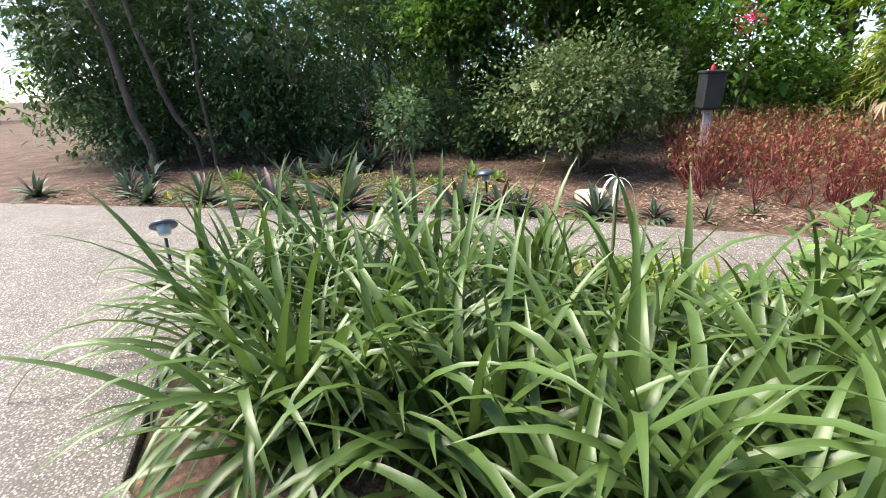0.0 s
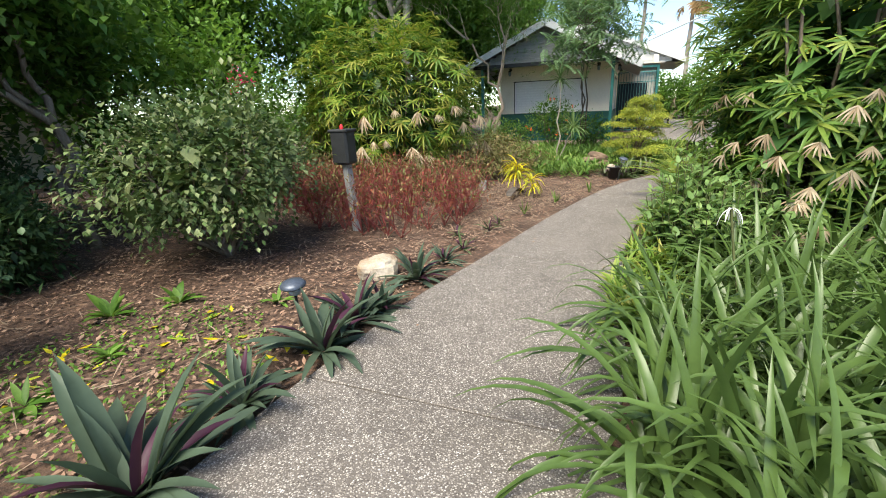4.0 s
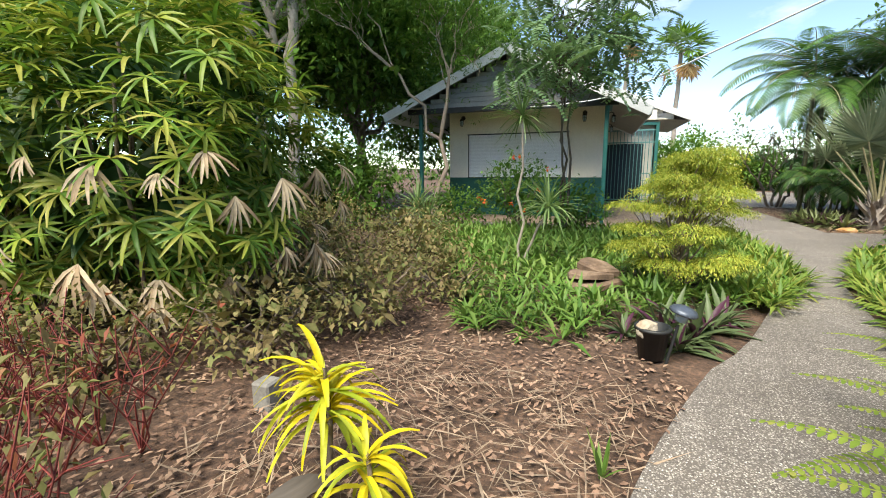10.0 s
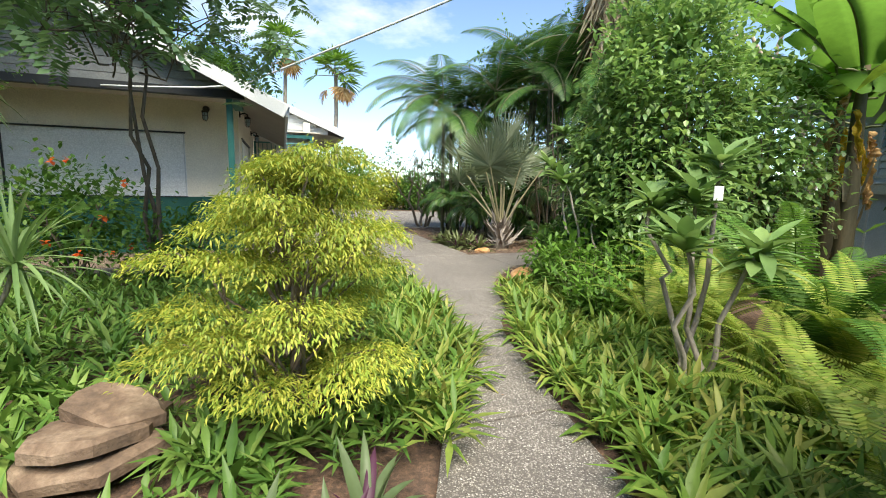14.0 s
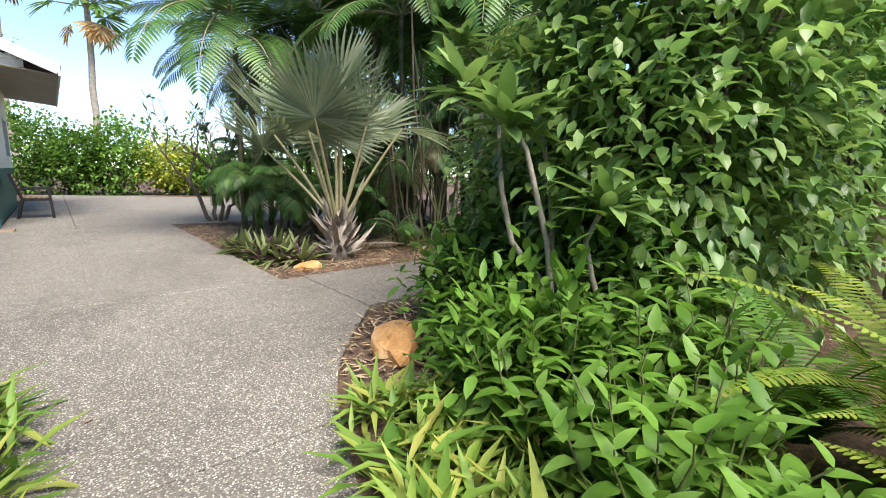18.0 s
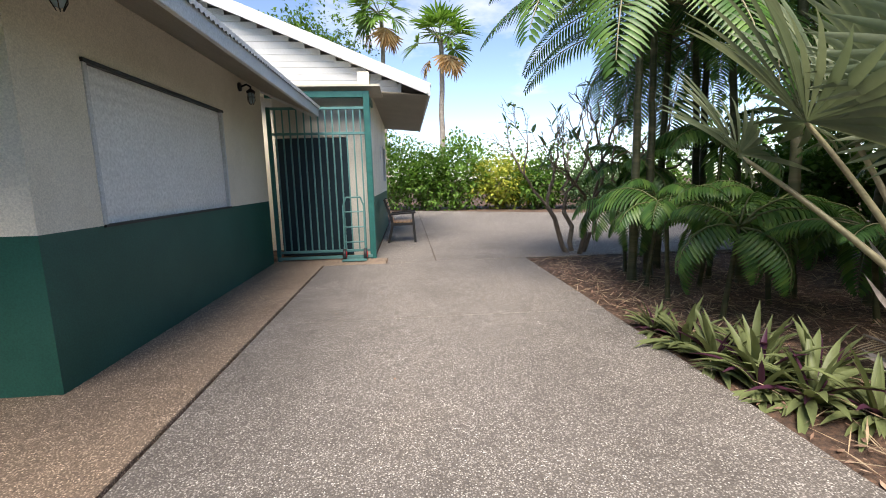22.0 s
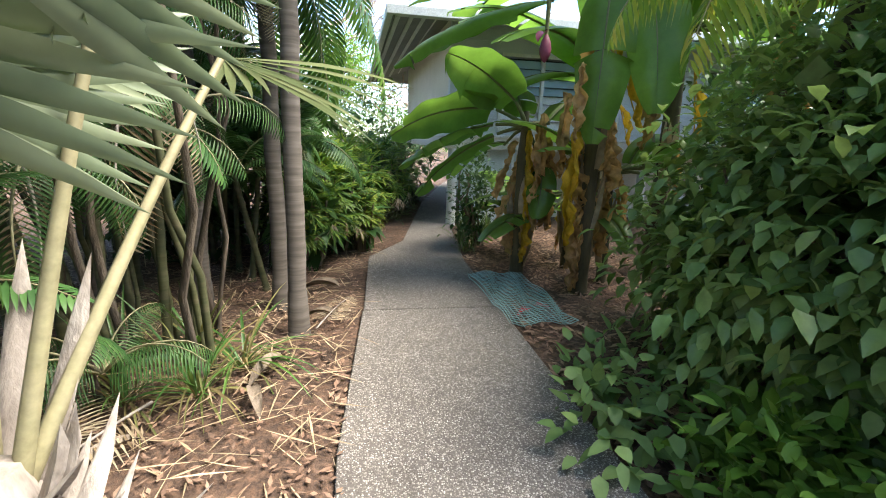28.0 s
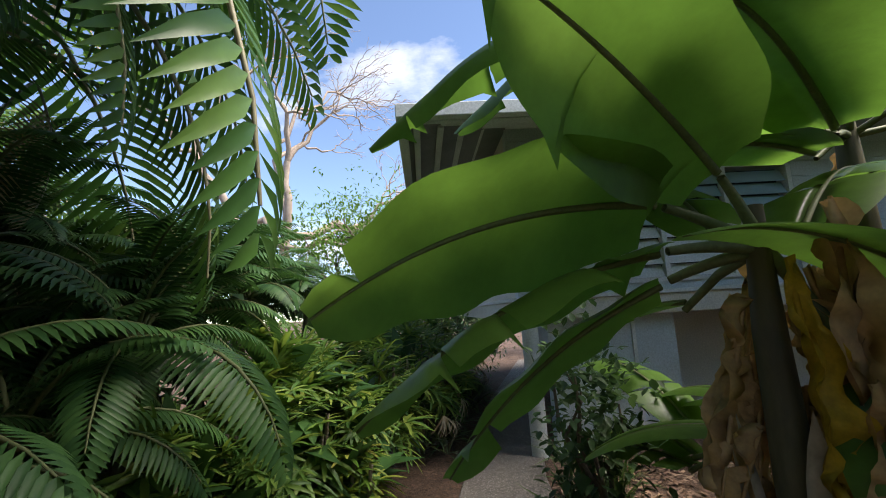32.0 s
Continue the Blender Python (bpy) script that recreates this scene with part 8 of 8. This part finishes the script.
def fan_crown_palm(at, h, s=1.0):
    t = thing("far_fan_palm", at, "tall fan palm with golden dead leaves under its crown", "palm", "far fan palms")
    part("trunk", tube(crooked((0, 0, -0.1), (0.1, 0, h), 8, 0.006), np.linspace(0.16, 0.11, 8) * s, 8), M["bark_grey"], t, smooth=True)
    me = fast_mesh("fan", *fan_leaf(16, 1.15, 1.7), M["bright"])
    md = fast_mesh("fan", *fan_leaf(12, 1.0, 1.2), M["banana_dead"])
    for i in range(17):
        el = U(-25, 75)
        d = around(1, (el, el))[0]
        c = np.array([0.1, 0, h]) + d * U(0.8, 1.1) * s
        st = part("leaf", tube([np.array([0.1, 0, h - 0.05]), c], [0.03, 0.02], 4), M["petiole"], t)
        part("fan", me, None, st, m=pose(*c, 0, 0, math.degrees(math.atan2(d[1], d[0]))) @ pose(0, 0, 0, 0, -el + U(10, 40), 0) @ Matrix.Scale(s, 4))
    for i in range(6):
        d = around(1, (-60, -35))[0]
        c = np.array([0.1, 0, h - 0.3]) + d * 0.9 * s
        part("dead_fan", md, None, t, m=pose(*c, 0, 0, math.degrees(math.atan2(d[1], d[0]))) @ pose(0, 0, 0, 0, 70, 0) @ Matrix.Scale(s, 4))
    return t


fan_crown_palm((1.5, 40.0, 0), 10.4, 1.05)
fan_crown_palm((4.7, 38.5, 0), 8.6, 1.12)
bt = thing("bare_tree", (23.2, 20.2, 0), "large leaning leafless tree with pale crooked branches", "tree")
for i in range(2):
    w_, tp, wy = branch_tree((0, 0.5 * i, -0.1), 13.0, 0.22, 7, 2, 0.62, 0.74, 0.055, 0.02, 0.36, 7, (-0.1, -0.34 + 0.25 * i, 1), (-0.05, -0.28, 0.1))
    part("limb", w_, M["bark_pale"], bt, smooth=True)
tree("bare_tree", (20.0, 26.0, 0), 8.0, 0.26, 0, 0, (0.1, 0.2, 0.05, 0.1), "mid", "leafless tree with pale crooked branches", 6, bark="bark_pale", spread=0.75, trunk=0.3, split=2, gnarl=0.1, lift=0.12)
tree("far_tree", (19.0, 15.2, 0), 4.5, 0.14, 1500, 6, (0.09, 0.14, 0.04, 0.06), "bright", "leafy tree at the end of the side path", 3, blur=0.5, trunk=0.34, split=4)
for x, y, r, h in ((16.5, 14.8, 1.4, 2.2), (18.5, 13.3, 1.3, 1.6), (22, 9.5, 1.8, 2.5), (21.0, 13.5, 1.8, 2.4)):
    leaf_shrub("far_bush", (x, y, 0), (r, r, h * 0.6), 420, 6, (0.09, 0.15, 0.03, 0.05), "bluegreen", "bushy greenery at the end of the side path", group="far bushes", lift=h * 0.6, k=1, spread=0.16)
# far tree line all round
tl = thing("far_tree_line", label="distant line of trees round the garden", category="trees", kind="stuff")
for i in range(64):
    a = i / 64 * 6.283 + U(-0.03, 0.03)
    R = U(38, 52)
    P, D = lumps((4 + math.cos(a) * R, 12 + math.sin(a) * R, 2.2), (3.2, 3.2, U(2.4, 4.4)), 620, 0.6, 0.35)
    ok = P[:, 2] > 0
    P, D = P[ok], D[ok]
    part("trees", blades(P, unit(D + RNG.normal(size=P.shape) * 0.6), U(0.35, 0.65, len(P)), U(0.2, 0.35, len(P)), 0.5, 1, 0.3, "oval"), M["mid"], tl)

# ---------------------------------------------------------------- litter on the soil
def litter(name, poly, count, L, W, mat, label, tilt=0.25, prof="oval", h=0.03):
    poly = np.array(poly)
    p = U(poly.min(0), poly.max(0), (count * 3, 2))
    p = p[in_poly(p, poly)][:count]
    me = scatter_mesh(name, p, L, W, M[mat], tilt, 1, prof, h)
    ob = new(name, me)
    ob.location.z = -0.02
    return tagged(ob, label, "leaf litter", kind="stuff")


BED_L = [(-0.62, -5.0), (-0.7, -2.7), (-0.64, 0), (-0.55, 1.4), (-0.32, 2.6), (-0.14, 3.9), (0.2, 4.9), (0.55, 5.9), (1.0, 7.0), (0.6, 8.2), (-2.0, 9.0), (-6, 8.5), (-6.5, -5.5)]
BED_P = [(4.62, 14.86), (8.2, 14.7), (9.9, 14.6), (10.6, 14.2), (10.5, 19.5), (6.0, 20.5), (4.64, 20.5)]
litter("leaf_litter", BED_L, 32000, (0.02, 0.065), (0.01, 0.028), "litter", "brown fallen leaves covering the bed")
litter("dry_straw", [(-0.3, 3.2), (0.9, 6.9), (-1.0, 7.2), (-1.6, 4.6)], 1500, (0.08, 0.28), (0.004, 0.008), "twig", "dry straw and twigs over the soil", 0.12, "line", 0.05)
litter("dry_straw", BED_L, 1600, (0.15, 0.45), (0.006, 0.014), "twig", "thin dry twigs over the bed", 0.12, "line", 0.05)
litter("leaf_litter", BED_P, 9000, (0.03, 0.08), (0.01, 0.025), "litter", "brown fallen leaves under the palms")
litter("dry_straw", BED_P, 2600, (0.12, 0.42), (0.005, 0.013), "straw", "dry palm leaflets on the soil", 0.12, "line", 0.06)
litter("leaf_litter", [(7.0, 11.2), (11.8, 11.2), (11.6, 13.1), (9.7, 13.35), (5.6, 13.46), (5.2, 13.2)], 5200, (0.04, 0.12), (0.015, 0.035), "litter", "dark fallen leaves beside the side path")
litter("leaf_litter", [(3.9, 12.3), (4.2, 12.9), (4.9, 13.4), (5.6, 13.45), (5.2, 12.2), (4.3, 11.6)], 700, (0.05, 0.14), (0.008, 0.02), "straw", "dry grass clippings at the bed's edge")
litter("stray_leaves", [(-0.4, 0), (0.9, 0.4), (1.0, 4), (2.2, 8), (3.4, 12), (4.4, 15), (4.4, 20), (1.6, 20), (2.0, 13), (1.4, 8), (0, 4)], 70, (0.02, 0.05), (0.01, 0.02), "litter", "few small dry leaves lying on the path")
litter("yellow_leaves", [(-2.6, -3.8), (-0.75, -3.0), (-0.8, 0.6), (-1.8, 1.0), (-2.8, -0.5)], 110, (0.06, 0.15), (0.025, 0.05), "croton", "yellowing fallen leaves at the bed's edge", 0.5)
litter("moss_patch", [(-2.8, -3.6), (-0.9, -3.4), (-0.9, 0.4), (-1.6, 1.0), (-2.6, 0.6)], 4200, (0.02, 0.05), (0.012, 0.025), "bright", "low green weeds between the leaves", 0.7)
